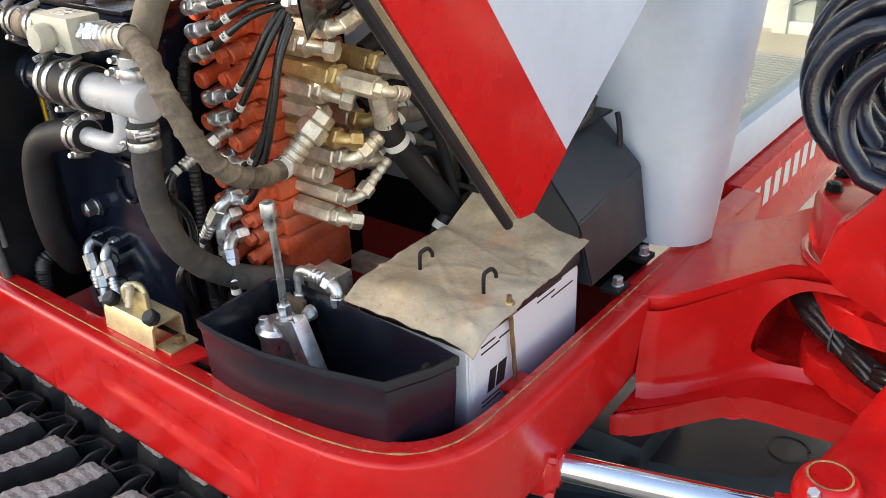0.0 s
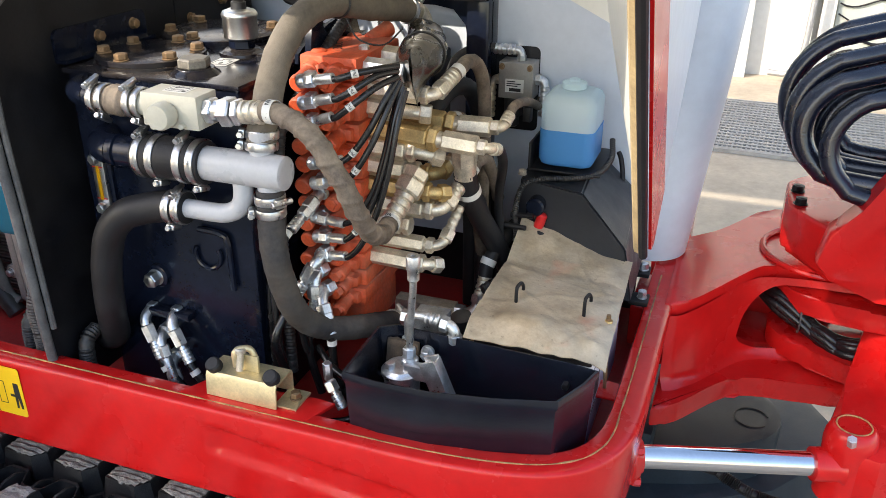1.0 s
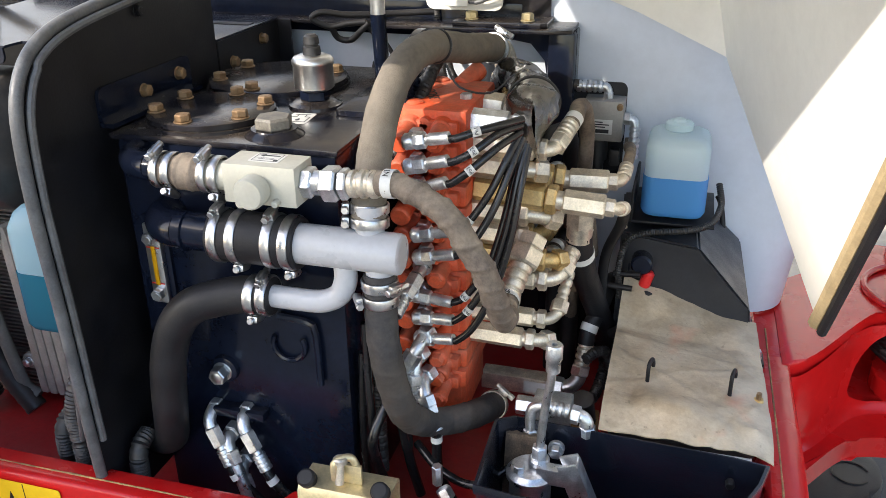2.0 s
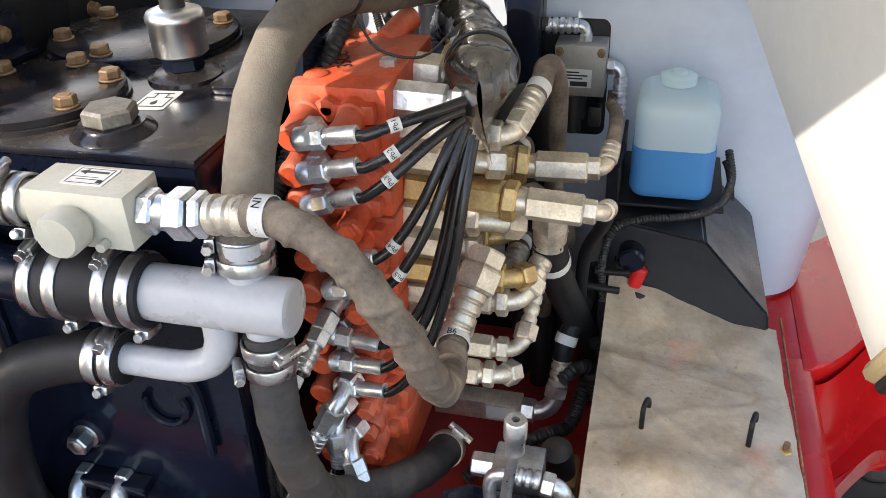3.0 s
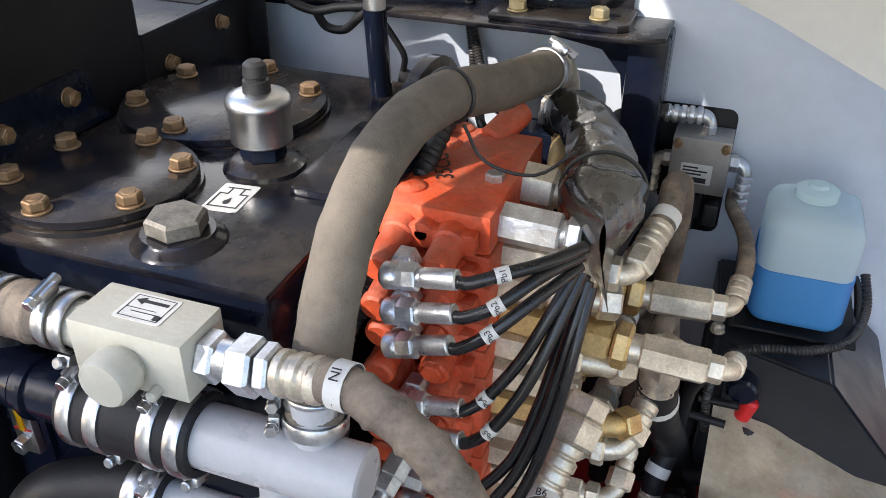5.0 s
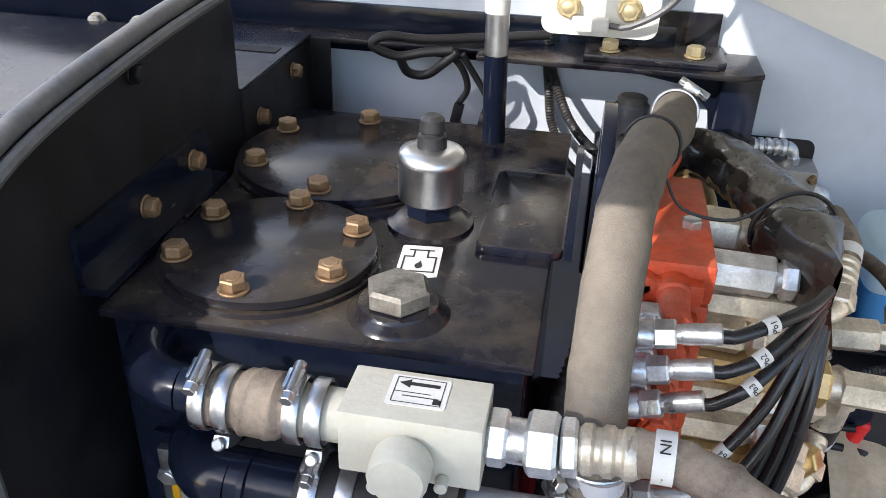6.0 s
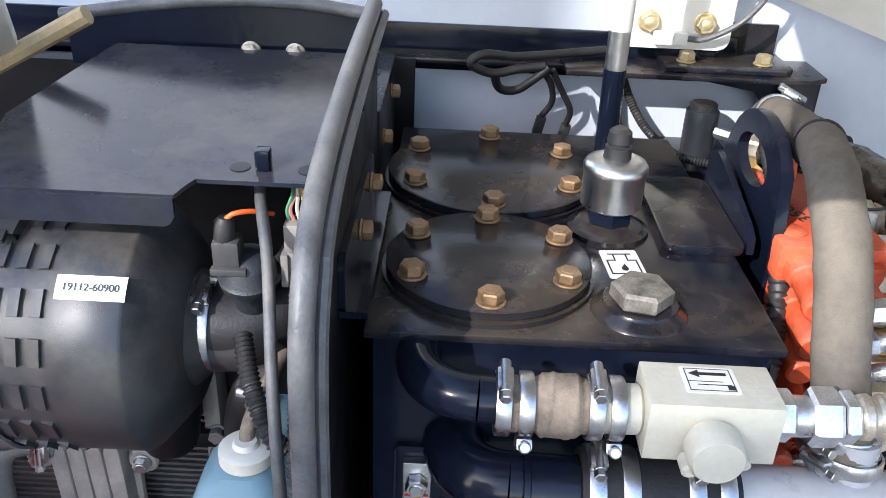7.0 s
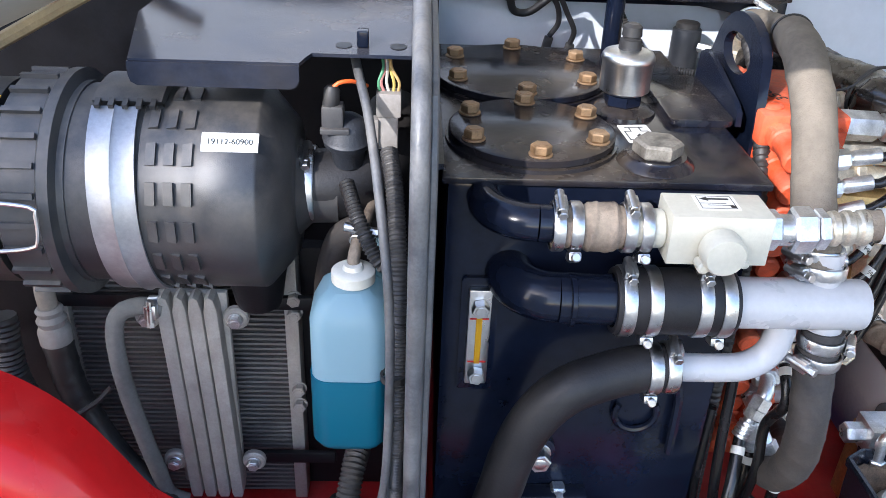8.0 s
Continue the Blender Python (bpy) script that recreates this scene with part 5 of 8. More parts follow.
def gold_port(y, z, x_nut, y_nut, z_nut, tip, away):
    """Long brass-coloured check valve with a steel barrel and a wrapped elbow."""
    f = thing("check_valve", (-0.727, y, z), "long yellow zinc check valve with pale steel barrel", "check valve", "check valves")
    p0, p1, p2 = Vector((-0.742, y, z)), Vector((x_nut, y_nut, z_nut)), Vector(tip)
    d = (p1 - p0).normalized()
    bm = bmesh.new()
    hexn(bm, p0, p1 - d * 0.012, 0.031, turn=0.26)
    part("hex_body", bm, GOLD, f)
    bm = bmesh.new()
    hexn(bm, p1 - d * 0.011, p1 + d * 0.003, 0.034)
    part("lock_nut", bm, GOLD, f)
    e = (p2 - p1).normalized()
    bm = bmesh.new()
    cyl(bm, p1 + e * 0.002, p1 + e * 0.012, 0.0125, 18)
    hexn(bm, p1 + e * 0.010, p2 - e * 0.018, 0.027, turn=0.3)
    hexn(bm, p2 - e * 0.019, p2 - e * 0.006, 0.020)
    part("barrel", bm, ZINC_WARM, f)
    bm = bmesh.new()
    away = Vector(away).normalized()
    end = elbow(bm, p2 - e * 0.010, e, away, 0.0078, 0.009)
    for q in range(3):
        lathe(bm, end + away * (0.001 + 0.0072 * q), away, [(0, 0.0085), (0.001, 0.0098), (0.006, 0.0098), (0.007, 0.0085)], 16)
    part("elbow", bm, ZINC_WARM, f)
    return f, end + away * 0.022, away


f, e1, a1 = gold_port(0.785, 1.189, -0.640, 0.797, 1.179, (-0.560, 0.800, 1.180), (0.08, 0.80, 0.40))
g, e2, a2 = gold_port(0.724, 1.184, -0.637, 0.719, 1.179, (-0.556, 0.722, 1.173), (0.10, 0.85, -0.30))
bm = bmesh.new()
sweep(bm, spline([e1 - a1 * 0.004, e1 + a1 * 0.02, (-0.560, 0.92, 1.190), (-0.570, 1.02, 1.160), (-0.573, 1.082, 1.138), (-0.573, 1.096, 1.150)]), 0.0075, 12)
part("hose_body", bm, HOSE_BROWN, f)
bm = bmesh.new()
sweep(bm, spline([e2 - a2 * 0.004, e2 + a2 * 0.012, (-0.558, 0.80, 1.12), (-0.580, 0.86, 1.04), (-0.585, 0.90, 0.93)]), 0.0075, 12)
part("hose_body", bm, RUBBER, g)
bm = bmesh.new()
hexn(bm, (-0.608, 0.762, 1.156), (-0.609, 0.768, 1.128), 0.034)
cyl(bm, (-0.609, 0.768, 1.13), (-0.610, 0.772, 1.105), 0.0175, 20)
part("down_nut", bm, ZINC_WARM, g)

# thick hose dropping behind the fittings
drop = thing("thick_hose", (-0.58, 0.9, 0.8), "thick black hose dropping behind the port fittings", "hydraulic hose")
bm = bmesh.new()
c = spline([(-0.610, 0.772, 1.112), (-0.609, 0.782, 1.085), (-0.602, 0.825, 1.02), (-0.588, 0.885, 0.94), (-0.572, 0.93, 0.86), (-0.56, 0.96, 0.76)], 0.01)
sweep(bm, c, 0.0185, 16)
part("hose_body", bm, RUBBER, drop)
band_label(drop, c[3], c[4] - c[2], 0.019, 0.012)
for k, (x, y0, z0) in enumerate(((-0.66, 0.93, 1.19), (-0.69, 0.95, 1.1), (-0.64, 0.97, 1.02))):
    t = thing("rear_hose", (x, y0, z0), "black rubber hose running down behind the control valve", "hydraulic hose", "rear hoses")
    bm = bmesh.new()
    sweep(bm, spline([(x - 0.02, y0 - 0.12, z0 + 0.0), (x - 0.005, y0 - 0.06, z0 + 0.025), (x + 0.01, y0, z0), (x + 0.02, y0 + 0.03, z0 - 0.12), (x + 0.02, y0 + 0.04, 0.76)], 0.012), 0.0145 - 0.001 * (k % 3), 14)
    part("hose_body", bm, RUBBER, t)

# square bar port near the floor with hose end
site(-0.018, 0.016, 0.014)
foot = thing("foot_port", (-0.66, 0.815, 0.80), "square steel bar port with elbow and crimped hose", "fitting")
bm = bmesh.new()
box(bm, (-0.735, 0.800, 0.800), (-0.625, 0.828, 0.828), 0.002)
part("square_bar", bm, ZINC_WARM, foot)
bm = bmesh.new()
box(bm, (-0.668, 0.7992, 0.805), (-0.63, 0.7996, 0.824))
part("paper_label", bm, PAPER_W, foot)
bm = bmesh.new()
hexn(bm, (-0.626, 0.814, 0.814), (-0.608, 0.813, 0.814), 0.026)
end = elbow(bm, (-0.61, 0.813, 0.814), (1, 0, 0), (0.1, 0.35, 0.9), 0.0115, 0.022)
a = Vector((0.1, 0.35, 0.9)).normalized()
hexn(bm, end, end + a * 0.016, 0.026)
part("elbow", bm, ZINC, foot)
bm = bmesh.new()
prof = []
for q in range(4):
    prof += [(0.010 * q, 0.010), (0.010 * q + 0.002, 0.012), (0.010 * q + 0.007, 0.012), (0.010 * q + 0.009, 0.010)]
lathe(bm, end + a * 0.015, a, prof, 16)
part("ferrule", bm, ZINC_WARM, foot)
bm = bmesh.new()
c = spline([end + a * 0.05, end + a * 0.075, end + a * 0.10 + Vector((0.01, 0.02, 0)), end + Vector((0.03, 0.14, 0.10)), end + Vector((0.03, 0.2, 0.02))])
sweep(bm, c, 0.0125, 14)
part("hose_body", bm, RUBBER, foot)
band_label(foot, c[3], c[4] - c[2], 0.013, 0.012)

# ---- swing bracket at the front ----
site(-0.078, -0.022, 0.004)
swing = thing("swing_bracket", (-0.05, 1.1, 0.6), "glossy red cast boom swing bracket with upper and lower flanges", "swing bracket")


def rim_z(x):
    return 0.838 + 0.022 * max(0, min(1, (x + 0.19) / 0.12))


# upper plate with its curved outline
UP = [(-0.224, 0.985), (-0.20, 0.996), (-0.17, 1.022), (-0.14, 1.06), (-0.10, 1.115), (-0.065, 1.155), (-0.03, 1.174), (0.02, 1.182), (0.07, 1.182), (0.105, 1.172), (0.13, 1.178),
      (0.142, 1.20), (0.138, 1.25), (0.11, 1.34), (0.06, 1.43), (0.01, 1.456), (-0.035, 1.452), (-0.075, 1.432), (-0.11, 1.385), (-0.15, 1.335), (-0.20, 1.295), (-0.224, 1.28)]
UP = [(p.x, p.y) for p in spline([(x, y, 0) for x, y in UP], 0.014)]
bm = bmesh.new()
slab(bm, UP, 0.036, lambda u, v, w: (u, v, rim_z(u) - 0.036 + w), 0.006)
part("upper_flange", bm, RED, swing)
LO = [(-0.218, 0.893), (-0.205, 0.897), (-0.175, 0.924), (-0.145, 0.966), (-0.115, 1.008), (-0.085, 1.038), (-0.04, 1.053), (0.01, 1.058), (0.06, 1.064), (0.10, 1.066), (0.13, 1.08),
      (0.145, 1.12), (0.14, 1.25), (0.08, 1.36), (-0.05, 1.40), (-0.218, 1.30)]
LO = [(p.x, p.y) for p in spline([(x, y, 0) for x, y in LO], 0.014)]
bm = bmesh.new()
slab(bm, LO, 0.040, on_z(0.640), 0.007)
part("lower_flange", bm, RED, swing)
# wall between the plates, with a long rounded opening
bm = bmesh.new()
web = spline([(-0.214, 0.957, 0), (-0.195, 0.966, 0), (-0.165, 0.998, 0), (-0.135, 1.040, 0), (-0.105, 1.085, 0), (-0.085, 1.108, 0), (-0.055, 1.126, 0), (-0.01, 1.137, 0), (0.04, 1.142, 0), (0.09, 1.142, 0), (0.128, 1.15, 0)], 0.006)
MID, OPEN = 0.728, -0.093
low, high, lip_l, lip_h = [], [], [], []
for p in web:
    k = max(0.0, min(1.0, (p.x - OPEN) / 0.075))
    f = math.sqrt(k * (2 - k))
    a, b = MID - 0.030 * min(1.0, f * 1.15), MID + 0.098 * f
    zt = rim_z(p.x) - 0.02
    b = min(b, zt - 0.002)
    lean = 0.022
    f_at = lambda z: (p.x, p.y + lean * (z - 0.66) / 0.17, z)
    swell = lambda z: (p.x + 0.012 * max(0, (0.70 - z) / 0.03), p.y - 0.020 * max(0, (0.70 - z) / 0.03) ** 2 + lean * (z - 0.66) / 0.17, z)
    low.append([bm.verts.new(swell(0.668 + (a - 0.668) * i / 6)) for i in range(7)])
    up_row = [bm.verts.new(f_at(b + (zt - b) * i / 6)) for i in range(7)]
    if p.x <= OPEN:
        bm.verts.remove(up_row[0])
        up_row[0] = low[-1][6]
        lip_l.append(None)
        lip_h.append(None)
    else:
        lip_l.append([bm.verts.new((p.x, p.y + 0.006, a - 0.002)), bm.verts.new((p.x, p.y + 0.035, a - 0.006))])
        lip_h.append([bm.verts.new((p.x, p.y + 0.026, b + 0.002)), bm.verts.new((p.x, p.y + 0.055, b + 0.006))])
    high.append(up_row)
for i in range(len(web) - 1):
    for r in (low, high):
        for k in range(6):
            bm.faces.new((r[i][k], r[i + 1][k], r[i + 1][k + 1], r[i][k + 1]))
    if lip_l[i] and lip_l[i + 1]:
        for r, lip, e in ((low, lip_l, 6), (high, lip_h, 0)):
            bm.faces.new((r[i][e], r[i + 1][e], lip[i + 1][0], lip[i][0]))
            bm.faces.new((lip[i][0], lip[i + 1][0], lip[i + 1][1], lip[i][1]))
part("web", bm, RED, swing, smooth=50)
bm = bmesh.new()
box(bm, (-0.125, 1.165, 0.665), (-0.10, 1.35, 0.83), 0.004)
part("inner_rib", bm, RED, swing)
bm = bmesh.new()
box(bm, (-0.11, 1.31, 0.672), (0.09, 1.335, 0.828), 0.004)
part("rear_wall", bm, RED, swing)
bm = bmesh.new()
sweep(bm, [Vector((0.045 + 0.115 * math.cos(radians(a)), 1.25 + 0.115 * math.sin(radians(a)), 0.8625)) for a in range(100, 275, 8)], 0.006, 8)
part("weld_ring", bm, RED, swing)

# swing post between the plates, carrying the boom foot
post = thing("swing_post", (0.05, 1.2, 0.6), "red swing post with ribbed arms and bolted hose guard", "swing post")
bm = bmesh.new()
slab(bm, [(0.055 + 0.10 * math.cos(radians(a)), 1.225 + 0.10 * math.sin(radians(a))) for a in range(90, 271, 10)] + [(0.12, 1.105), (0.30, 1.10), (0.30, 1.32)], 0.040, on_z(0.782), 0.006)
part("upper_lug", bm, RED, post)
bm = bmesh.new()
slab(bm, [(0.055 + 0.095 * math.cos(radians(a)), 1.20 + 0.095 * math.sin(radians(a))) for a in range(90, 261, 10)] + [(0.10, 1.07), (0.16, 1.03), (0.30, 1.05), (0.30, 1.30)], 0.040, on_z(0.690), 0.007)
part("lower_lug", bm, RED, post)
bm = bmesh.new()
box(bm, (0.155, 1.06, 0.55), (0.34, 1.35, 0.88), 0.03)
part("body", bm, RED, post)
bm = bmesh.new()
slab(bm, [(-0.047, 1.152), (-0.035, 1.135), (0.026, 1.03), (0.12, 0.99), (0.38, 1.0), (0.38, 1.42), (0.06, 1.40), (-0.035, 1.29), (-0.045, 1.27)], 0.084, lambda u, v, w: (u, v, 0.905 + w + 0.020 * (w > 0.04) * (u + 0.047) / 0.4), 0.010)
part("guard_block", bm, RED, post)
bm = bmesh.new()
slab(bm, [(0.005, 0.945), (0.016, 1.003), (0.034, 1.022), (0.055, 1.052), (0.085, 1.115), (0.13, 1.20), (0.22, 1.32), (0.42, 1.40), (0.42, 0.90), (0.10, 0.905), (0.03, 0.918)], 0.05, lambda u, v, w: (u, 1.055 - 0.35 * max(0, u - 0.02) * (u < 0.1) - 0.028 * (u >= 0.1) - w, v), 0.008)
part("boom_cheek", bm, RED, post)
for p in ((-0.024, 1.152, 0.991), (-0.028, 1.215, 0.991)):
    bolt(post, p, (0, 0, 1), 0.019, 0.010, material=BLACK_MATT)
site(-0.080, -0.010, 0.020)
bm = bmesh.new()
slab(bm, [(0.058, 0.862), (0.07, 0.82), (0.135, 0.80), (0.32, 0.90), (0.32, 1.2), (0.13, 1.16), (0.092, 0.99)], 0.105, lambda u, v, w: (u, v, 0.600 + w + 0.30 * max(0, v - 0.90)), 0.018)
part("lower_arm", bm, RED, post)
bm = bmesh.new()
lathe(bm, (0.095, 0.846, 0.60), (0, 0, 1), [(0, 0.040), (0.085, 0.040), (0.105, 0.041), (0.118, 0.039), (0.128, 0.034), (0.132, 0.030), (0.1325, 0.026), (0.131, 0.0258), (0.131, 0.0)], 32, caps=False)
part("pin_boss", bm, RED, post)
bm = bmesh.new()
sweep(bm, [Vector((0.095 + 0.026 * math.cos(a), 0.846 + 0.026 * math.sin(a), 0.7325)) for a in [radians(12 * k) for k in range(31)]], 0.0014, 6)
part("seal_ring", bm, SEALER, post)
bm = bmesh.new()
hexn(bm, (0.090, 0.806, 0.722), (0.088, 0.800, 0.738), 0.013)
part("grease_nipple", bm, ZINC, post)
site(-0.078, -0.022, 0.004)
bm = bmesh.new()
lathe(bm, (0.155, 1.12, 0.865), (0, 0, 1), [(0, 0.03), (0.012, 0.03), (0.014, 0.022), (0.03, 0.022)], 24)
part("pivot_pin", bm, STEEL, post)

site()
cylinder = thing("swing_cylinder", (-0.25, 0.7, 0.70), "chromed swing cylinder rod with red gland and rod eye", "hydraulic cylinder")
p, q = Vector((-0.378, 0.700, 0.690)), Vector((0.000, 0.822, 0.682))
d = (q - p).normalized()
bm = bmesh.new()
cyl(bm, p, q, 0.0195, 40)
part("rod", bm, CHROME, cylinder)
bm = bmesh.new()
g = p + d * 0.085
lathe(bm, g - d * 0.03, d, [(0, 0.045), (0.02, 0.045), (0.024, 0.040), (0.030, 0.036), (0.032, 0.030), (0.036, 0.027), (0.037, 0.019)], 36)
for k in range(4):
    a = radians(90 * k + 40)
    u, w = basis(d)[1:]
    c = g - d * 0.012 + (u * math.cos(a) + w * math.sin(a)) * 0.040
    hexn(bm, c, c + d * 0.014, 0.013)
part("gland", bm, RED, cylinder)
bm = bmesh.new()
lathe(bm, p + d * 0.358, d, [(0, 0.0195), (0.001, 0.027), (0.035, 0.028), (0.045, 0.034)], 30)
part("rod_eye", bm, RED, cylinder)

site(-0.078, -0.022, 0.004)
# black hoses through the opening
loom = thing("front_hoses", (0.0, 1.15, 0.80), "bundle of black hoses passing through the swing bracket", "hose bundle")
for k in range(8):
    bm = bmesh.new()
    c, e = math.cos(k * 2.4), math.sin(k * 2.4)
    o = Vector((0, 0.014 * c, 0.017 * e))
    v = Vector((0, 0.010 * e, 0.013 * c))
    sweep(bm, spline([Vector((-0.16, 1.30, 0.80)) + o, Vector((-0.08, 1.215, 0.802)) + v, Vector((-0.03, 1.172, 0.785)) + o, Vector((0.013, 1.150, 0.765)) + o * 0.8, Vector((0.06, 1.125, 0.745)) + v, Vector((0.105, 1.105, 0.740)) + o, Vector((0.16, 1.12, 0.755)) + v], 0.012), 0.0085, 12)
    part("hose", bm, PILOT, loom)
bm = bmesh.new()
u = [Vector((0.013, 1.150 + 0.024 * math.cos(a), 0.765 + 0.026 * math.sin(a))) for a in [radians(15 * k) for k in range(25)]]
sweep(bm, u, 0.0018, 6)
part("cable_tie", bm, TRIM, loom)

site(-0.078, -0.022, 0.0, (-0.05, 1.2, 1.05), 0.95, 1.0, 0.84)
coil = thing("hose_coil", (0.08, 1.2, 1.0), "loose bends of thick glossy blue-black boom hoses above red guard", "hose bundle")
rnd = random.Random(5)
for k in range(8):
    bm = bmesh.new()
    y = 1.065 + 0.027 * k
    w = 0.012 * rnd.uniform(-1, 1)
    left = (-0.005, -0.05, -0.065, -0.01, -0.078, -0.03, -0.07, 0.0)[k]
    top = (1.21, 1.235, 1.27, 1.20, 1.30, 1.25, 1.315, 1.22)[k]
    base = 1.062 + 0.010 * ((k * 2) % 3)
    rad = 0.5 * (top + 0.04 - base)
    mid = Vector((left + rad * 0.95, y, base + rad))
    pts = [mid + Vector((0.42, 0.12, rad * 1.0 + 0.14)), mid + Vector((0.20, 0.06, rad * 0.95 + 0.07))]
    pts += [mid + Vector((0.95 * rad * math.cos(a), -0.012 * (a - 1.4) + w, rad * math.sin(a))) for a in [radians(100 + 22 * q) for q in range(8)]]
    pts += [mid + Vector((0.12, -0.04, -rad * 0.95)), mid + Vector((0.26, 0.0, -rad * 0.4))]
    sweep(bm, spline(pts, 0.012), 0.0165 + 0.002 * (k % 2), 18)
    part("hose", bm, BOOM_HOSE, coil)

# ---- undercarriage ----
site(-0.077, -0.03, 0.033)
under_c = thing("undercarriage", (0.0, 1.3, 0.3), "slate blue painted undercarriage frame below the bracket", "undercarriage")
NOSE = [(-0.55, 0.90), (-0.30, 1.02), (-0.12, 1.085), (-0.05, 1.12), (0.005, 1.165), (0.026, 1.21), (0.026, 1.26), (0.0, 1.31), (-0.05, 1.345), (-0.12, 1.37), (-0.6, 1.5), (-0.9, 1.2)]
bm = bmesh.new()
slab(bm, [(p.x, p.y) for p in spline([(x, y, 0) for x, y in NOSE], 0.02)], 0.10, on_z(0.356), 0.014)
part("swing_foot", bm, SLATE, under_c)
bm = bmesh.new()
slab(bm, [(-0.9, 0.80), (-0.2, 1.0), (0.05, 1.12), (0.15, 1.25), (0.20, 1.36), (0.13, 1.48), (0.0, 1.56), (-0.9, 1.9)], 0.30, lambda u, v, w: (u - 0.02 * (w > 0.15) * (u > 0), v, 0.06 + w), 0.03)
part("frame_plate", bm, SLATE, under_c)
bm = bmesh.new()
sweep(bm, [Vector((-0.033 + 0.034 * math.cos(radians(a)), 1.216 + 0.034 * math.sin(radians(a)), 0.4565)) for a in range(20, 330, 12)], 0.0022, 6)
part("weld_ring", bm, BLACK_MATT, under_c)
bm = bmesh.new()
box(bm, (-0.36, 1.02, 0.44), (-0.215, 1.20, 0.505), 0.012)
part("step_block", bm, SLATE, under_c)
bm = bmesh.new()
box(bm, (-0.85, 1.2, 0.0), (-0.25, 1.5, 0.10), 0.01)
part("belly_skid", bm, SLATE, under_c)
bm = bmesh.new()
c = spline([(-0.09, 0.96, 0.50), (-0.06, 0.955, 0.487), (-0.02, 0.945, 0.478), (0.03, 0.94, 0.478), (0.08, 0.95, 0.485)], 0.002)
sweep(bm, c, lambda s: 0.010 + 0.0018 * math.sin(s * 1500), 10)
part("spiral_guard", bm, RUBBER, under_c)
bm = bmesh.new()
sweep(bm, spline([(-0.24, 1.0, 0.47), (-0.15, 0.985, 0.485), (-0.09, 0.96, 0.50)], 0.01), 0.009, 10)
part("feed_hose", bm, RUBBER, under_c)
bm = bmesh.new()
sweep(bm, spline([(0.08, 0.95, 0.485), (0.16, 1.0, 0.46), (0.2, 1.1, 0.40)], 0.01), 0.009, 10)
part("feed_hose", bm, RUBBER, under_c)

site(dy=0.009)
# rubber track beside the body: a closed belt with two rows of lugs
track = thing("rubber_track", (-1.3, 0.4, 0.0), "dusty black rubber track with worn grey lugs", "track")
loop = [(-0.47 + 0.2775 * math.sin(radians(a)), 0.2775 + 0.2775 * math.cos(radians(a))) for a in range(0, 181, 12)]
loop += [(-2.6 - 0.2775 * math.sin(radians(a)), 0.2775 - 0.2775 * math.cos(radians(a))) for a in range(0, 181, 12)]
bm = bmesh.new()
rings = []
for y, f in ((0.10, 0.0), (0.66, 0.0), (0.66, 0.03), (0.10, 0.03)):
    row = []
    for x, z in loop:
        c = Vector((min(max(x, -2.6), -0.47), z if -2.6 < x < -0.47 else 0.2775))
        n = (Vector((x, z)) - Vector((min(max(x, -2.6), -0.47), 0.2775))).normalized()
        row.append(bm.verts.new((x - n.x * f, y, z - n.y * f)))
    rings.append(row)
m = len(loop)
for a, b in zip(rings, rings[1:] + rings[:1]):
    for i in range(m):
        bm.faces.new((a[i], a[(i + 1) % m], b[(i + 1) % m], b[i]))
part("belt", bm, TRACK, track)
rnd = random.Random(9)


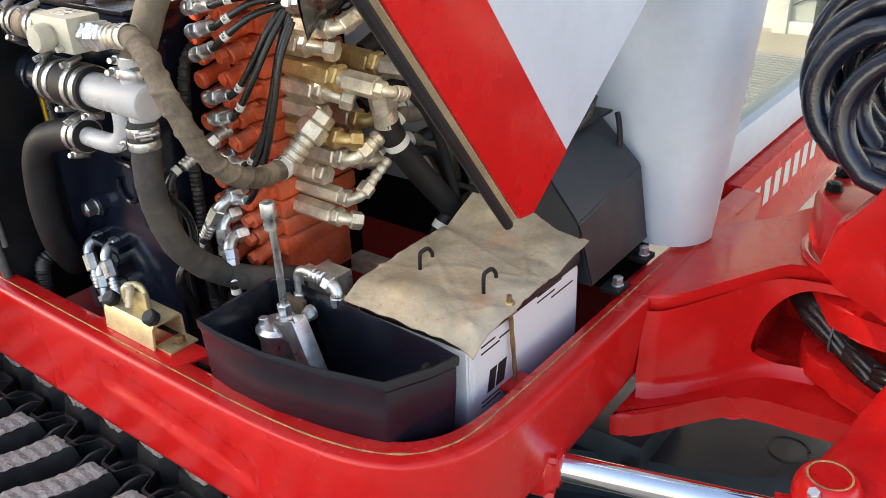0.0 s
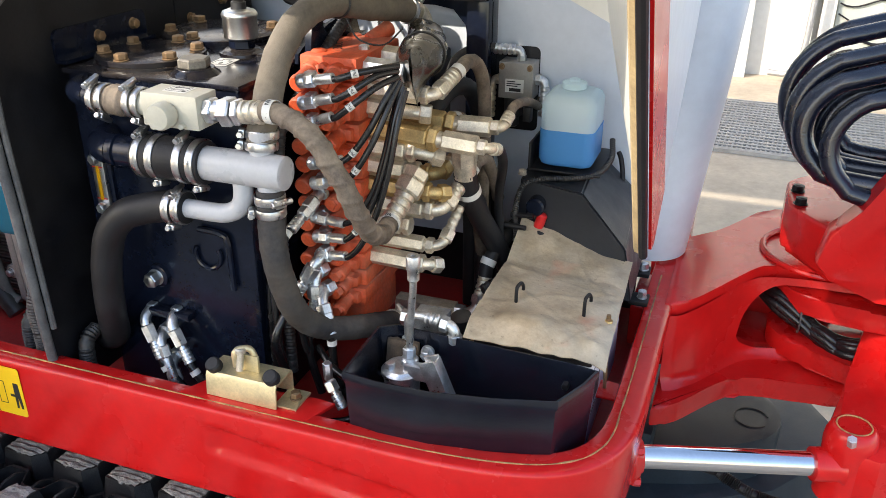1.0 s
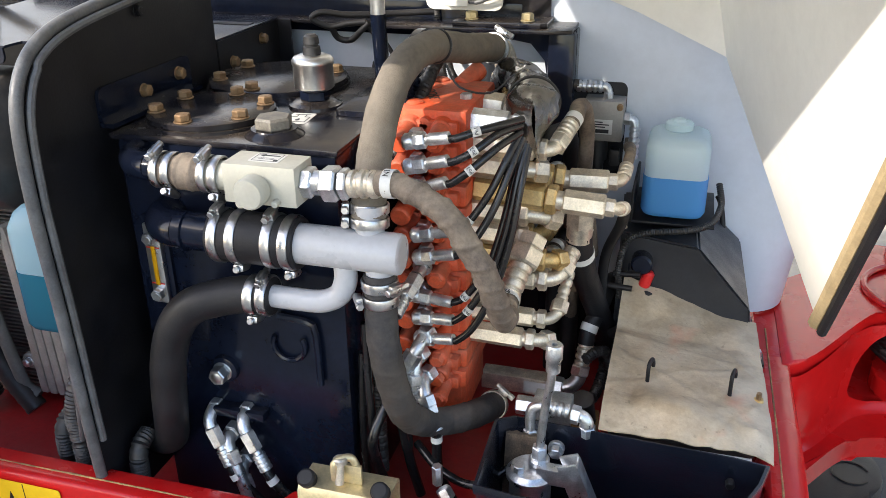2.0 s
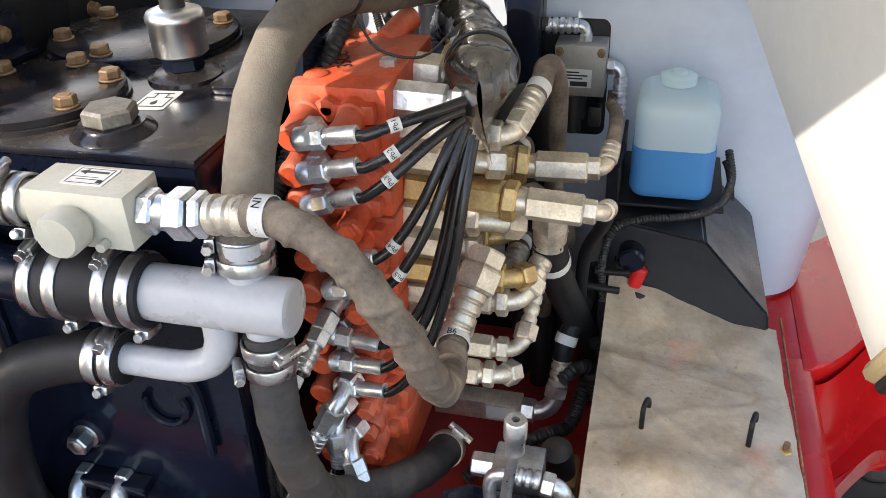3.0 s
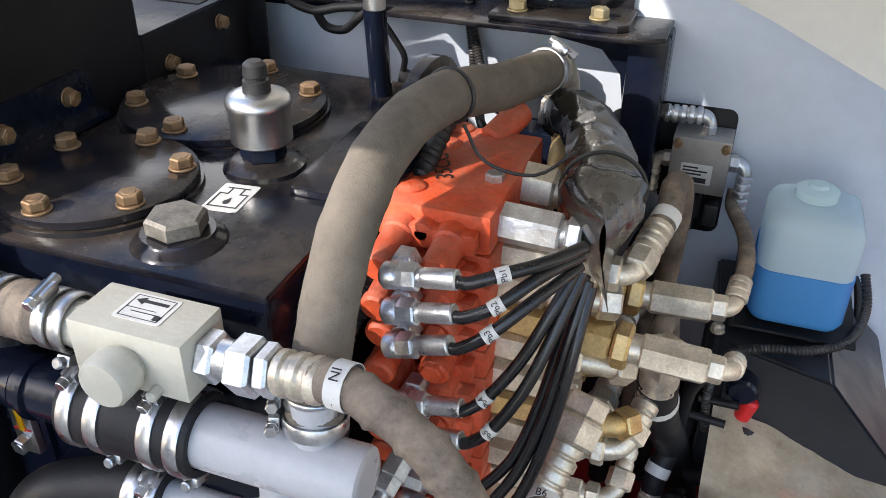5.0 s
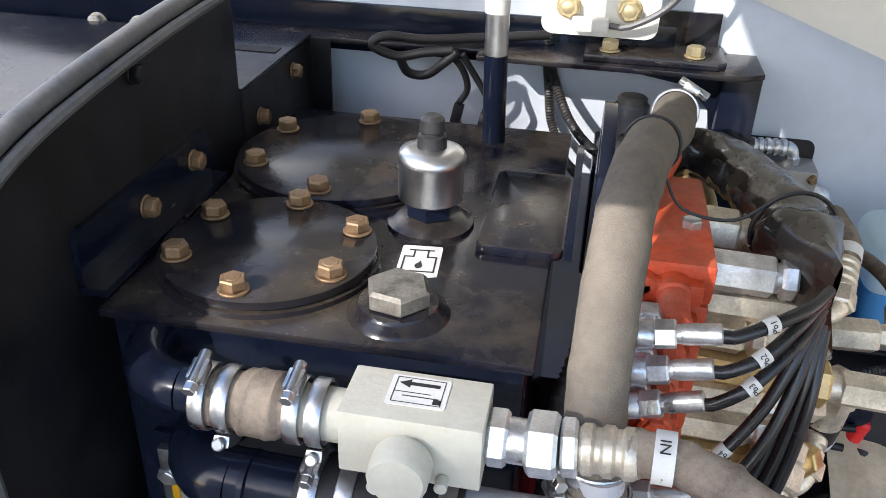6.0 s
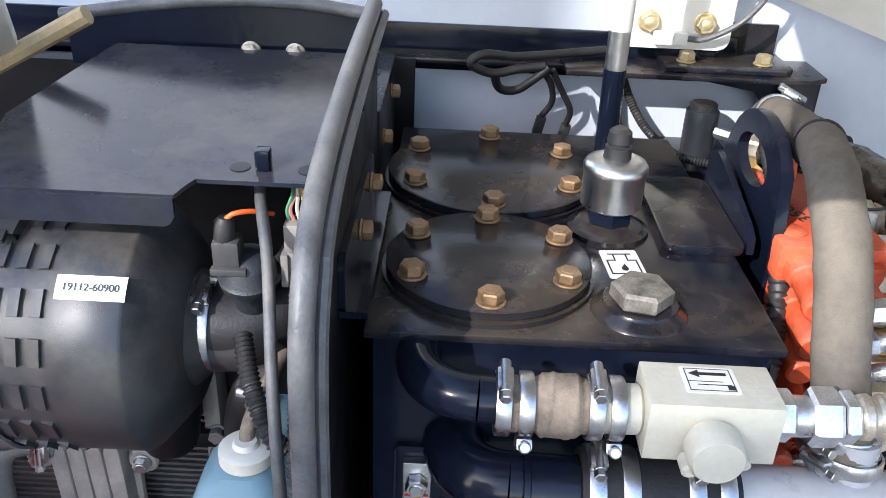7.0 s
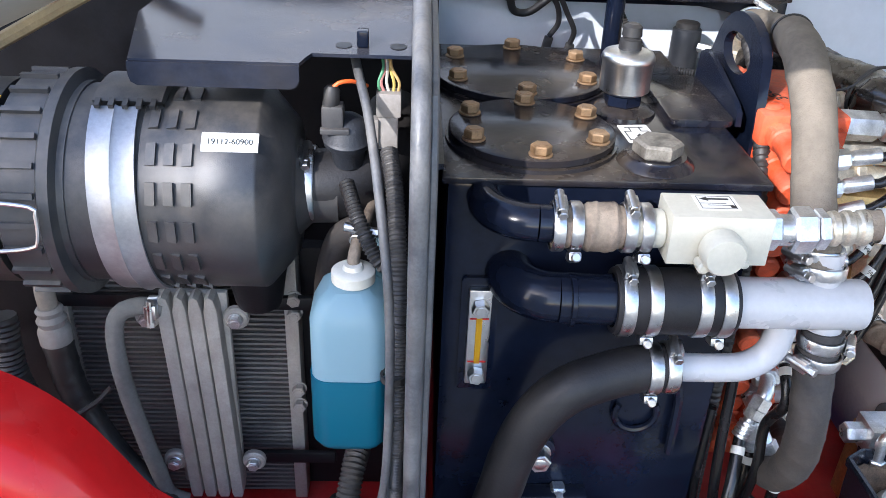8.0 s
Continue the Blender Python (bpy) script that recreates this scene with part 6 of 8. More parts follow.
def lug(x, row):
    """One chunky lug: black flanks with chamfered shoulders and a worn, ridged top face."""
    if row == 0:
        top = [(x - 0.024, 0.391), (x + 0.026, 0.394), (x + 0.017, 0.345), (x - 0.014, 0.275), (x - 0.034, 0.150), (x - 0.086, 0.150), (x - 0.070, 0.285), (x - 0.044, 0.325)]
    else:
        top = [(x - 0.036, 0.460), (x + 0.026, 0.455), (x + 0.044, 0.475), (x + 0.050, 0.60), (x - 0.020, 0.60), (x - 0.034, 0.50)]
    cx, cy = sum(p[0] for p in top) / len(top), sum(p[1] for p in top) / len(top)
    zt = 0.602 + 0.002 * rnd.random()
    bm = bmesh.new()
    wide = [(u + (u - cx) * 0.22, v + (v - cy) * 0.10) for u, v in top]
    a = [bm.verts.new((u, v, 0.550)) for u, v in wide]
    b = [bm.verts.new((u, v, zt)) for u, v in top]
    n = len(top)
    for i in range(n):
        bm.faces.new((a[i], a[(i + 1) % n], b[(i + 1) % n], b[i]))
    bm.faces.new(b)
    ob = part("lug", bm, TRACK, track, smooth=20)
    bm = bmesh.new()
    y0, y1 = min(v for u, v in top), max(v for u, v in top)
    steps = 26
    rows = []
    for s in range(steps + 1):
        y = y0 + 0.003 + (y1 - y0 - 0.006) * s / steps
        xs = []
        for i in range(n):
            (ua, va), (ub, vb) = top[i], top[(i + 1) % n]
            if (va - y) * (vb - y) <= 0 and va != vb:
                xs.append(ua + (ub - ua) * (y - va) / (vb - va))
        lo_x, hi_x = min(xs) + 0.002, max(xs) - 0.002
        rows.append([bm.verts.new((lo_x + (hi_x - lo_x) * q / 8, y + rnd.uniform(-0.002, 0.002), zt + 0.0004 + 0.0032 * math.sin(math.pi * q / 8) ** 0.4 + 0.0022 * (s % 2) + rnd.uniform(-0.0006, 0.0006))) for q in range(9)])
    for a, b in zip(rows, rows[1:]):
        for q in range(8):
            bm.faces.new((a[q], a[q + 1], b[q + 1], b[q]))
    rim = [bm.verts.new((v.co.x, v.co.y, zt - 0.003)) for v in rows[0]]
    for q in range(8):
        bm.faces.new((rim[q], rim[q + 1], rows[0][q + 1], rows[0][q]))
    part("worn_top", bm, LUG, ob, "worn grey top face", smooth=0)


for i in range(16):
    lug(-0.488 - 0.1085 * i, 0)
for i in range(16):
    lug(-0.455 - 0.1085 * i, 1)
# wavy rim between the rows and the thin ribs that close the pockets
bm = bmesh.new()
wave = []
for k in range(260):
    x = -0.36 - 0.0069 * k
    ph = ((x + 0.47) / 0.1085) % 1.0
    y = 0.424 + 0.017 * max(-1, min(1, 2.2 * math.sin(2 * math.pi * ph)))
    wave.append((x, y))
rows = [[bm.verts.new((x, y + o, z)) for o, z in ((-0.003, 0.552), (-0.0026, 0.588), (0.0026, 0.588), (0.003, 0.552))] for x, y in wave]
for a, b in zip(rows, rows[1:]):
    for k in range(3):
        bm.faces.new((a[k], a[k + 1], b[k + 1], b[k]))
part("rim", bm, TRACK, track, smooth=60)
for i in range(32):
    x = -0.44 - 0.05425 * i
    bm = bmesh.new()
    slab(bm, [(0.372, 0.552), (0.44, 0.552), (0.44, 0.582), (0.425, 0.590), (0.405, 0.588), (0.372, 0.570)], 0.006, lambda u, v, w, x=x: (x + w - 0.25 * (0.42 - u), u, v), 0.0015)
    part("cleat", bm, TRACK, track)

# ---- battery ----
site(-0.044, -0.018, 0.012, (-0.41, 0.77, 0.735), 0.91, 0.90, 1.0)
def battery_paint():
    m = bpy.data.materials.new("battery_case")
    m.use_nodes = True
    n, l = m.node_tree.nodes, m.node_tree.links
    geo, sep, rmp = n.new("ShaderNodeNewGeometry"), n.new("ShaderNodeSeparateXYZ"), n.new("ShaderNodeValToRGB")
    l.new(geo.outputs["Position"], sep.inputs[0])
    mr = n.new("ShaderNodeMapRange")
    mr.inputs[1].default_value, mr.inputs[2].default_value = 0.735, 0.925
    noi = n.new("ShaderNodeTexNoise")
    noi.inputs["Scale"].default_value = 35
    add = n.new("ShaderNodeMath")
    add.operation = "MULTIPLY_ADD"
    add.inputs[1].default_value = 0.10
    l.new(sep.outputs[2], mr.inputs[0])
    l.new(noi.outputs["Fac"], add.inputs[0])
    l.new(mr.outputs[0], add.inputs[2])
    l.new(add.outputs[0], rmp.inputs[0])
    e = rmp.color_ramp.elements
    e[0].position, e[0].color = 0.22, (0.05, 0.08, 0.26, 1)
    e[1].position, e[1].color = 0.62, (0.76, 0.77, 0.78, 1)
    l.new(rmp.outputs[0], n["Principled BSDF"].inputs["Base Color"])
    n["Principled BSDF"].inputs["Roughness"].default_value = 0.32
    return m


battery = thing("battery", (-0.41, 0.77, 0.735), "white battery case with printed blue fade under tan sheet", "battery")
CASE = battery_paint()
bm = bmesh.new()
box(bm, (-0.505, 0.622, 0.736), (-0.316, 0.925, 0.893), 0.006)
for y in (0.626, 0.633, 0.640):
    box(bm, (-0.3175, y, 0.75), (-0.3145, y + 0.004, 0.885), 0.001)
part("case", bm, CASE, battery)
bm = bmesh.new()
box(bm, (-0.507, 0.620, 0.8935), (-0.314, 0.927, 0.917), 0.005)
part("lid", bm, PLASTIC_B, battery)
bm = bmesh.new()
slab(bm, rounded((0.645, 0.765), (0.915, 0.905), 0.004), 0.0006, on_x(-0.3158))
lab = part("case_label", bm, CASE, battery)
bm = bmesh.new()
for y0, y1, z in ((0.655, 0.69, 0.882), (0.655, 0.70, 0.872), (0.70, 0.73, 0.876), (0.80, 0.87, 0.892), (0.80, 0.85, 0.883), (0.84, 0.905, 0.874), (0.655, 0.715, 0.798), (0.655, 0.70, 0.7915)):
    bm = bmesh.new()
    box(bm, (-0.3152, y0, z), (-0.3147, y1, z + 0.0024))
    part("print_line", bm, INK, lab)
bm = bmesh.new()
logo = lambda u, v, w: (-0.3150 + w, 0.668 + u + 0.25 * v, 0.808 + v)
for o in ([(0, 0), (0.017, 0), (0.017, 0.032), (0, 0.032)], [(0.021, 0), (0.042, 0), (0.042, 0.032), (0.021, 0.032)]):
    slab(bm, o, 0.0005, logo)
part("emblem", bm, INK, lab)

# tan sheet lying over the battery
sheet = bmesh.new()
NX, NY = 48, 72
grid = []
for j in range(NY + 1):
    v = j / NY
    row = []
    for i in range(NX + 1):
        u = i / NX
        x = -0.513 + 0.216 * u + 0.012 * (1 - v) * (u - 0.5) - 0.006 * v
        y = 0.604 + 0.338 * v + (0.012 - 0.024 * u) * v * v
        z = 0.9215 + 0.013 * math.sin(v * 2.6 + 0.3) * (1 - 0.5 * u)
        z += 0.052 * max(0, v - 0.72) / 0.28 * (1 - u) ** 1.3 + 0.010 * max(0, v - 0.8) / 0.2 * u
        z += 0.016 * math.exp(-((v - 0.13) / 0.10) ** 2 - ((u - 0.38) / 0.25) ** 2)
        z -= 0.012 * max(0, 0.10 - v) / 0.10 + 0.010 * max(0, u - 0.9) / 0.1 * (1 - v)
        z += 0.006 * abs(noise.noise((u * 3.2 + 4, v * 4.5, 0.5))) - 0.004 * abs(noise.noise((u * 6, v * 7, 2.5)))
        for a, c, wid, hgt in ((0.5, 0.30, 0.018, 0.0045), (-0.35, 0.42, 0.014, 0.0035), (1.1, 0.95, 0.016, 0.004), (-0.9, -0.12, 0.02, 0.004), (0.15, 0.62, 0.012, 0.003)):
            z += hgt * math.exp(-((v + a * (u - 0.5) - c + 0.04 * noise.noise((u * 4, c * 9, 0))) / wid) ** 2) * (0.5 + 0.5 * noise.noise((u * 3, v * 3, c * 5)))
        row.append(sheet.verts.new((x, y, z)))
    grid.append(row)
for a, b in zip(grid, grid[1:]):
    for i in range(NX):
        sheet.faces.new((a[i], a[i + 1], b[i + 1], b[i]))
g = bmesh.ops.extrude_face_region(sheet, geom=list(sheet.faces))
bmesh.ops.translate(sheet, vec=(0, 0, -0.0018), verts=[v for v in g["geom"] if isinstance(v, bmesh.types.BMVert)])


def sheet_paint():
    """Tan vinyl with oily red and dark stains."""
    m = SHEET
    n, l = m.node_tree.nodes, m.node_tree.links
    b = n["Principled BSDF"]
    old = b.inputs["Base Color"].links[0].from_socket
    geo = n.new("ShaderNodeNewGeometry")
    for scale, lo, hi, col, amount, shift in ((11, 0.60, 0.78, (0.55, 0.16, 0.08), 0.75, 0.0), (24, 0.60, 0.76, (0.14, 0.10, 0.06), 0.5, 3.0), (120, 0.66, 0.72, (0.06, 0.045, 0.03), 0.35, 7.0), (7, 0.5, 0.75, (0.62, 0.57, 0.46), 0.5, 5.0)):
        ad = n.new("ShaderNodeVectorMath")
        ad.inputs[1].default_value = (shift, shift, 0)
        l.new(geo.outputs["Position"], ad.inputs[0])
        t = n.new("ShaderNodeTexNoise")
        t.inputs["Scale"].default_value, t.inputs["Detail"].default_value = scale, 5
        l.new(ad.outputs[0], t.inputs["Vector"])
        r = n.new("ShaderNodeMapRange")
        r.inputs[1].default_value, r.inputs[2].default_value, r.inputs[4].default_value = lo, hi, amount
        l.new(t.outputs["Fac"], r.inputs[0])
        x = n.new("ShaderNodeMixRGB")
        x.inputs[2].default_value = (*col, 1)
        l.new(r.outputs[0], x.inputs[0])
        l.new(old, x.inputs[1])
        old = x.outputs[0]
    l.new(old, b.inputs["Base Color"])


sheet_paint()
solo("battery_sheet", sheet, SHEET, "stained tan vinyl sheet laid over the battery", "cover sheet")


def hold_down(x, y, z):
    h = thing("hold_down_hook", (x, y, 0.92), "thin black bent hook pushed through the sheet", "hook", "battery hooks")
    bm = bmesh.new()
    sweep(bm, spline([(x, y - 0.002, 0.915), (x, y - 0.001, z - 0.006), (x + 0.001, y + 0.004, z), (x + 0.004, y + 0.014, z + 0.001), (x + 0.006, y + 0.020, z - 0.007), (x + 0.006, y + 0.021, z - 0.013)], 0.002), 0.0030, 10)
    part("hook_rod", bm, BLACK_MATT, h)


hold_down(-0.462, 0.712, 0.957)
hold_down(-0.348, 0.712, 0.957)
rod = thing("hold_down_rod", (-0.306, 0.725, 0.80), "rusty threaded hold-down rod with nut and red tab", "threaded rod")
bm = bmesh.new()
sweep(bm, [Vector((-0.3055, 0.727, 0.80)) + Vector((-0.003, -0.012, 0.135)) * (k / 60) for k in range(61)], lambda s: 0.0034 + 0.0004 * math.sin(s * 2600), 8)
part("rod", bm, BOLT, rod)
bm = bmesh.new()
hexn(bm, (-0.308, 0.716, 0.917), (-0.3083, 0.7155, 0.926), 0.013)
cyl(bm, (-0.308, 0.716, 0.913), (-0.308, 0.716, 0.917), 0.010, 16)
part("nut", bm, GOLD, rod)
bm = bmesh.new()
slab(bm, [(-0.326, 0.70), (-0.268, 0.70), (-0.262, 0.745), (-0.312, 0.752), (-0.326, 0.74)], 0.005, on_z(0.796), 0.002)
part("tab", bm, RED, rod)

# ---- tool tray ----
site(-0.017, -0.011, 0.024, (-0.5, 0.54, 0.8), 0.96, 1.0, 1.0)
tray = thing("tool_tray", (-0.5, 0.54, 0.79), "black moulded plastic tool tray with angled front", "tray")
OUT = [(-0.668, 0.474), (-0.62, 0.4685), (-0.54, 0.470), (-0.45, 0.485), (-0.366, 0.507), (-0.340, 0.560), (-0.329, 0.596), (-0.37, 0.602), (-0.50, 0.608), (-0.648, 0.616), (-0.672, 0.602)]
cx, cy = -0.5, 0.54


def ring_at(f, z):
    return [(cx + (x - cx) * f, cy + (y - cy) * f, z) for x, y in OUT]


bm = bmesh.new()
levels = [ring_at(0.90, 0.748), ring_at(0.93, 0.752), ring_at(0.975, 0.86), ring_at(0.98, 0.885), ring_at(1.0, 0.889), ring_at(1.005, 0.897), ring_at(1.0, 0.901), ring_at(0.975, 0.901), ring_at(0.968, 0.897), ring_at(0.955, 0.86), ring_at(0.90, 0.77), ring_at(0.86, 0.765)]
vs = [[bm.verts.new(p) for p in r] for r in levels]
k = len(OUT)
for a, b in zip(vs, vs[1:]):
    for i in range(k):
        bm.faces.new((a[i], a[(i + 1) % k], b[(i + 1) % k], b[i]))
bm.faces.new(vs[0][::-1])
bm.faces.new(vs[-1])
part("tray_shell", bm, TRAY, tray, smooth=25)
bm = bmesh.new()
hexn(bm, (-0.588, 0.596, 0.875), (-0.588, 0.586, 0.873), 0.016)
cyl(bm, (-0.588, 0.600, 0.875), (-0.588, 0.595, 0.875), 0.011, 16)
part("tray_bolt", bm, ZINC, tray)
bm = bmesh.new()
hexn(bm, (-0.372, 0.59, 0.875), (-0.372, 0.58, 0.874), 0.010)
part("tray_bolt", bm, BLACK_MATT, tray)

site(-0.005, -0.004, 0.010)
# grease gun head with lever lying in the tray
gun = thing("grease_gun", (-0.6, 0.55, 0.85), "zinc lever grease gun standing in the tool tray", "grease gun")
bm = bmesh.new()
sweep(bm, spline([(-0.613, 0.560, 0.900), (-0.611, 0.559, 0.94), (-0.607, 0.556, 0.98), (-0.602, 0.551, 1.015), (-0.600, 0.547, 1.045)], 0.008), 0.0052, 14)
part("tube", bm, ZINC, gun)
bm = bmesh.new()
lathe(bm, (-0.600, 0.547, 1.028), (0.02, -0.03, 1), [(0, 0.0065), (0.002, 0.0085), (0.016, 0.0085), (0.018, 0.0098), (0.036, 0.0098), (0.038, 0.0085), (0.038, 0.0035), (0.034, 0.003)], 18, caps=False)
part("coupler", bm, ZINC, gun)
bm = bmesh.new()
hexn(bm, (-0.613, 0.5605, 0.894), (-0.613, 0.560, 0.912), 0.0165)
cyl(bm, (-0.613, 0.5605, 0.885), (-0.613, 0.5605, 0.895), 0.013, 18, 0.002)
lathe(bm, (-0.622, 0.553, 0.82), (0, 0, 1), [(0, 0.026), (0.05, 0.026), (0.052, 0.030), (0.058, 0.030), (0.061, 0.026), (0.064, 0.024)], 28)
hexn(bm, (-0.634, 0.540, 0.884), (-0.634, 0.540, 0.894), 0.012)
part("head", bm, ZINC, gun)
bm = bmesh.new()
box(bm, (-0.613, 0.536, 0.874), (-0.565, 0.552, 0.897), 0.003)
cyl(bm, (-0.578, 0.534, 0.889), (-0.578, 0.555, 0.889), 0.006, 14)
part("link", bm, ZINC, gun)
bm = bmesh.new()
turn = Matrix.Rotation(radians(-22), 3, "Y")
box(bm, (-0.572, 0.530, 0.825), (-0.548, 0.534, 0.915), 0.002, turn)
box(bm, (-0.572, 0.550, 0.825), (-0.548, 0.554, 0.915), 0.002, turn)
box(bm, (-0.5495, 0.530, 0.825), (-0.5465, 0.554, 0.915), 0.001, turn)
part("lever", bm, ZINC, gun)
site(-0.012, -0.011, 0.022)
# dirty rag of rust in the corner
bm = bmesh.new()
rag = []
for j in range(9):
    rag.append([bm.verts.new((-0.655 + 0.05 * i / 8 + 0.006 * noise.noise((i, j, 0)), 0.602 - 0.025 * (j / 8) + 0.004 * noise.noise((i * 0.7, j, 4)), 0.885 - 0.11 * j / 8)) for i in range(9)])
for a, b in zip(rag, rag[1:]):
    for i in range(8):
        bm.faces.new((a[i], a[i + 1], b[i + 1], b[i]))
g = bmesh.ops.extrude_face_region(bm, geom=list(bm.faces))
bmesh.ops.translate(bm, vec=(0, 0.006, 0), verts=[v for v in g["geom"] if isinstance(v, bmesh.types.BMVert)])
solo("cloth_rag", bm, mat("dirty_cloth", (0.10, 0.07, 0.045), 0.95, var=0.5, scale=70, bump=0.6), "dirty brown rag tucked into the tray corner", "rag")

site()
# ---- latch bracket on the skirt ----
latch = thing("latch_bracket", (-0.84, 0.485, 0.84), "gold passivated latch bracket with striker and rubber stops", "latch")
bm = bmesh.new()
u = [(0.455, 0.8405), (0.458, 0.872), (0.462, 0.8775), (0.505, 0.8775), (0.508, 0.872), (0.508, 0.8405), (0.505, 0.8405), (0.504, 0.872), (0.503, 0.8740), (0.463, 0.8740), (0.461, 0.872), (0.458, 0.8405)]
slab(bm, u, 0.115, lambda a, b, w: (-0.898 + w, a, b))
slab(bm, [(-0.79, 0.462), (-0.755, 0.462), (-0.755, 0.508), (-0.79, 0.508)], 0.003, on_z(0.8402))
part("bracket", bm, BRASS, latch)
bm = bmesh.new()
box(bm, (-0.858, 0.480, 0.8776), (-0.822, 0.485, 0.905), 0.001)
sweep(bm, spline([(-0.852, 0.470, 0.89), (-0.852, 0.470, 0.912), (-0.846, 0.476, 0.916), (-0.836, 0.484, 0.914), (-0.83, 0.486, 0.9), (-0.83, 0.486, 0.878)], 0.004), 0.005, 10)
part("striker", bm, BRASS, latch)
bm = bmesh.new()
cyl(bm, (-0.846, 0.468, 0.885), (-0.846, 0.475, 0.915), 0.0055, 14)
lathe(bm, (-0.846, 0.475, 0.912), (0, 0.1, 1), [(0, 0.009), (0.005, 0.009), (0.007, 0.007)], 16)
part("striker_pin", bm, ZINC_WARM, latch)
for x in (-0.888, -0.793):
    bm = bmesh.new()
    lathe(bm, (x, 0.472, 0.878), (0, -0.6, 0.8), [(0, 0.008), (0.003, 0.0115), (0.014, 0.0115), (0.017, 0.009)], 18)
    part("rubber_stop", bm, RUBBER, latch)
bolt(latch, (-0.768, 0.487, 0.8433), (0, 0, 1), 0.014, 0.009)

site(-0.034, -0.028, 0.003)
# ---- dark shroud with starter relay under the washer bottle ----
shroud = thing("battery_shroud", (-0.42, 1.02, 0.84), "charcoal folded steel shroud in the front bay corner", "shroud")
bm = bmesh.new()
a = [(-0.53, 0.935, 0.86), (-0.53, 0.965, 1.048), (-0.415, 0.925, 1.050), (-0.335, 0.915, 0.965), (-0.320, 0.935, 0.86)]
b = [(-0.54, 1.128, 0.86), (-0.54, 1.128, 1.052), (-0.425, 1.128, 1.058), (-0.345, 1.128, 0.985), (-0.325, 1.128, 0.86)]
va, vb = [bm.verts.new(p) for p in a], [bm.verts.new(p) for p in b]
for i in range(5):
    bm.faces.new((va[i], va[(i + 1) % 5], vb[(i + 1) % 5], vb[i]))
bm.faces.new(va[::-1])
bm.faces.new(vb)
bmesh.ops.bevel(bm, geom=list(bm.edges), offset=0.003, segments=2, affect="EDGES")
part("shroud_body", bm, CHARCOAL, shroud, smooth=20)
bm = bmesh.new()
slab(bm, rounded((-0.515, 0.925), (-0.448, 1.012), 0.012), 0.006, lambda u, v, w: (u, 0.944 + 0.16 * (v - 0.9) - w, v), 0.002)
part("switch_recess", bm, BLACK, shroud)
bm = bmesh.new()
cyl(bm, (-0.492, 0.940, 0.962), (-0.482, 0.940, 0.998), 0.0088, 18, 0.003)
part("terminal_boot", bm, RED_CAP, shroud, "red rubber terminal boot")
bm = bmesh.new()
cyl(bm, (-0.495, 0.965, 1.01), (-0.495, 0.93, 1.01), 0.016, 20, 0.003)
part("terminal_stud", bm, BLACK, shroud)
bm = bmesh.new()
sweep(bm, spline([(-0.481, 0.928, 0.967), (-0.49, 0.905, 0.945), (-0.51, 0.90, 0.92), (-0.53, 0.91, 0.90)]), 0.008, 12)
sweep(bm, spline([(-0.465, 0.95, 0.965), (-0.462, 0.93, 0.945), (-0.468, 0.915, 0.915), (-0.47, 0.91, 0.89)]), 0.006, 12)
part("battery_lead", bm, RUBBER, shroud)
bm = bmesh.new()
cyl(bm, (-0.535, 0.93, 0.993), (-0.495, 0.925, 0.998), 0.0045, 10)
cyl(bm, (-0.555, 0.92, 0.978), (-0.505, 0.915, 0.978), 0.0045, 10)
part("clip", bm, BLACK_MATT, shroud)
bolt(shroud, (-0.53, 0.975, 1.051), (0, 0, 1), 0.012, 0.007, material=ZINC_WARM)
for p in ((-0.319, 1.103, 0.846), (-0.307, 0.991, 0.842)):
    bm = bmesh.new()
    box(bm, (p[0] - 0.02, p[1] - 0.018, 0.834), (p[0] + 0.012, p[1] + 0.018, 0.843), 0.002)
    foot_p = part("foot_plate", bm, BLACK_MATT, shroud)
    bolt(foot_p, (p[0], p[1], 0.843), (0, 0, 1), 0.014, 0.012, material=ZINC)

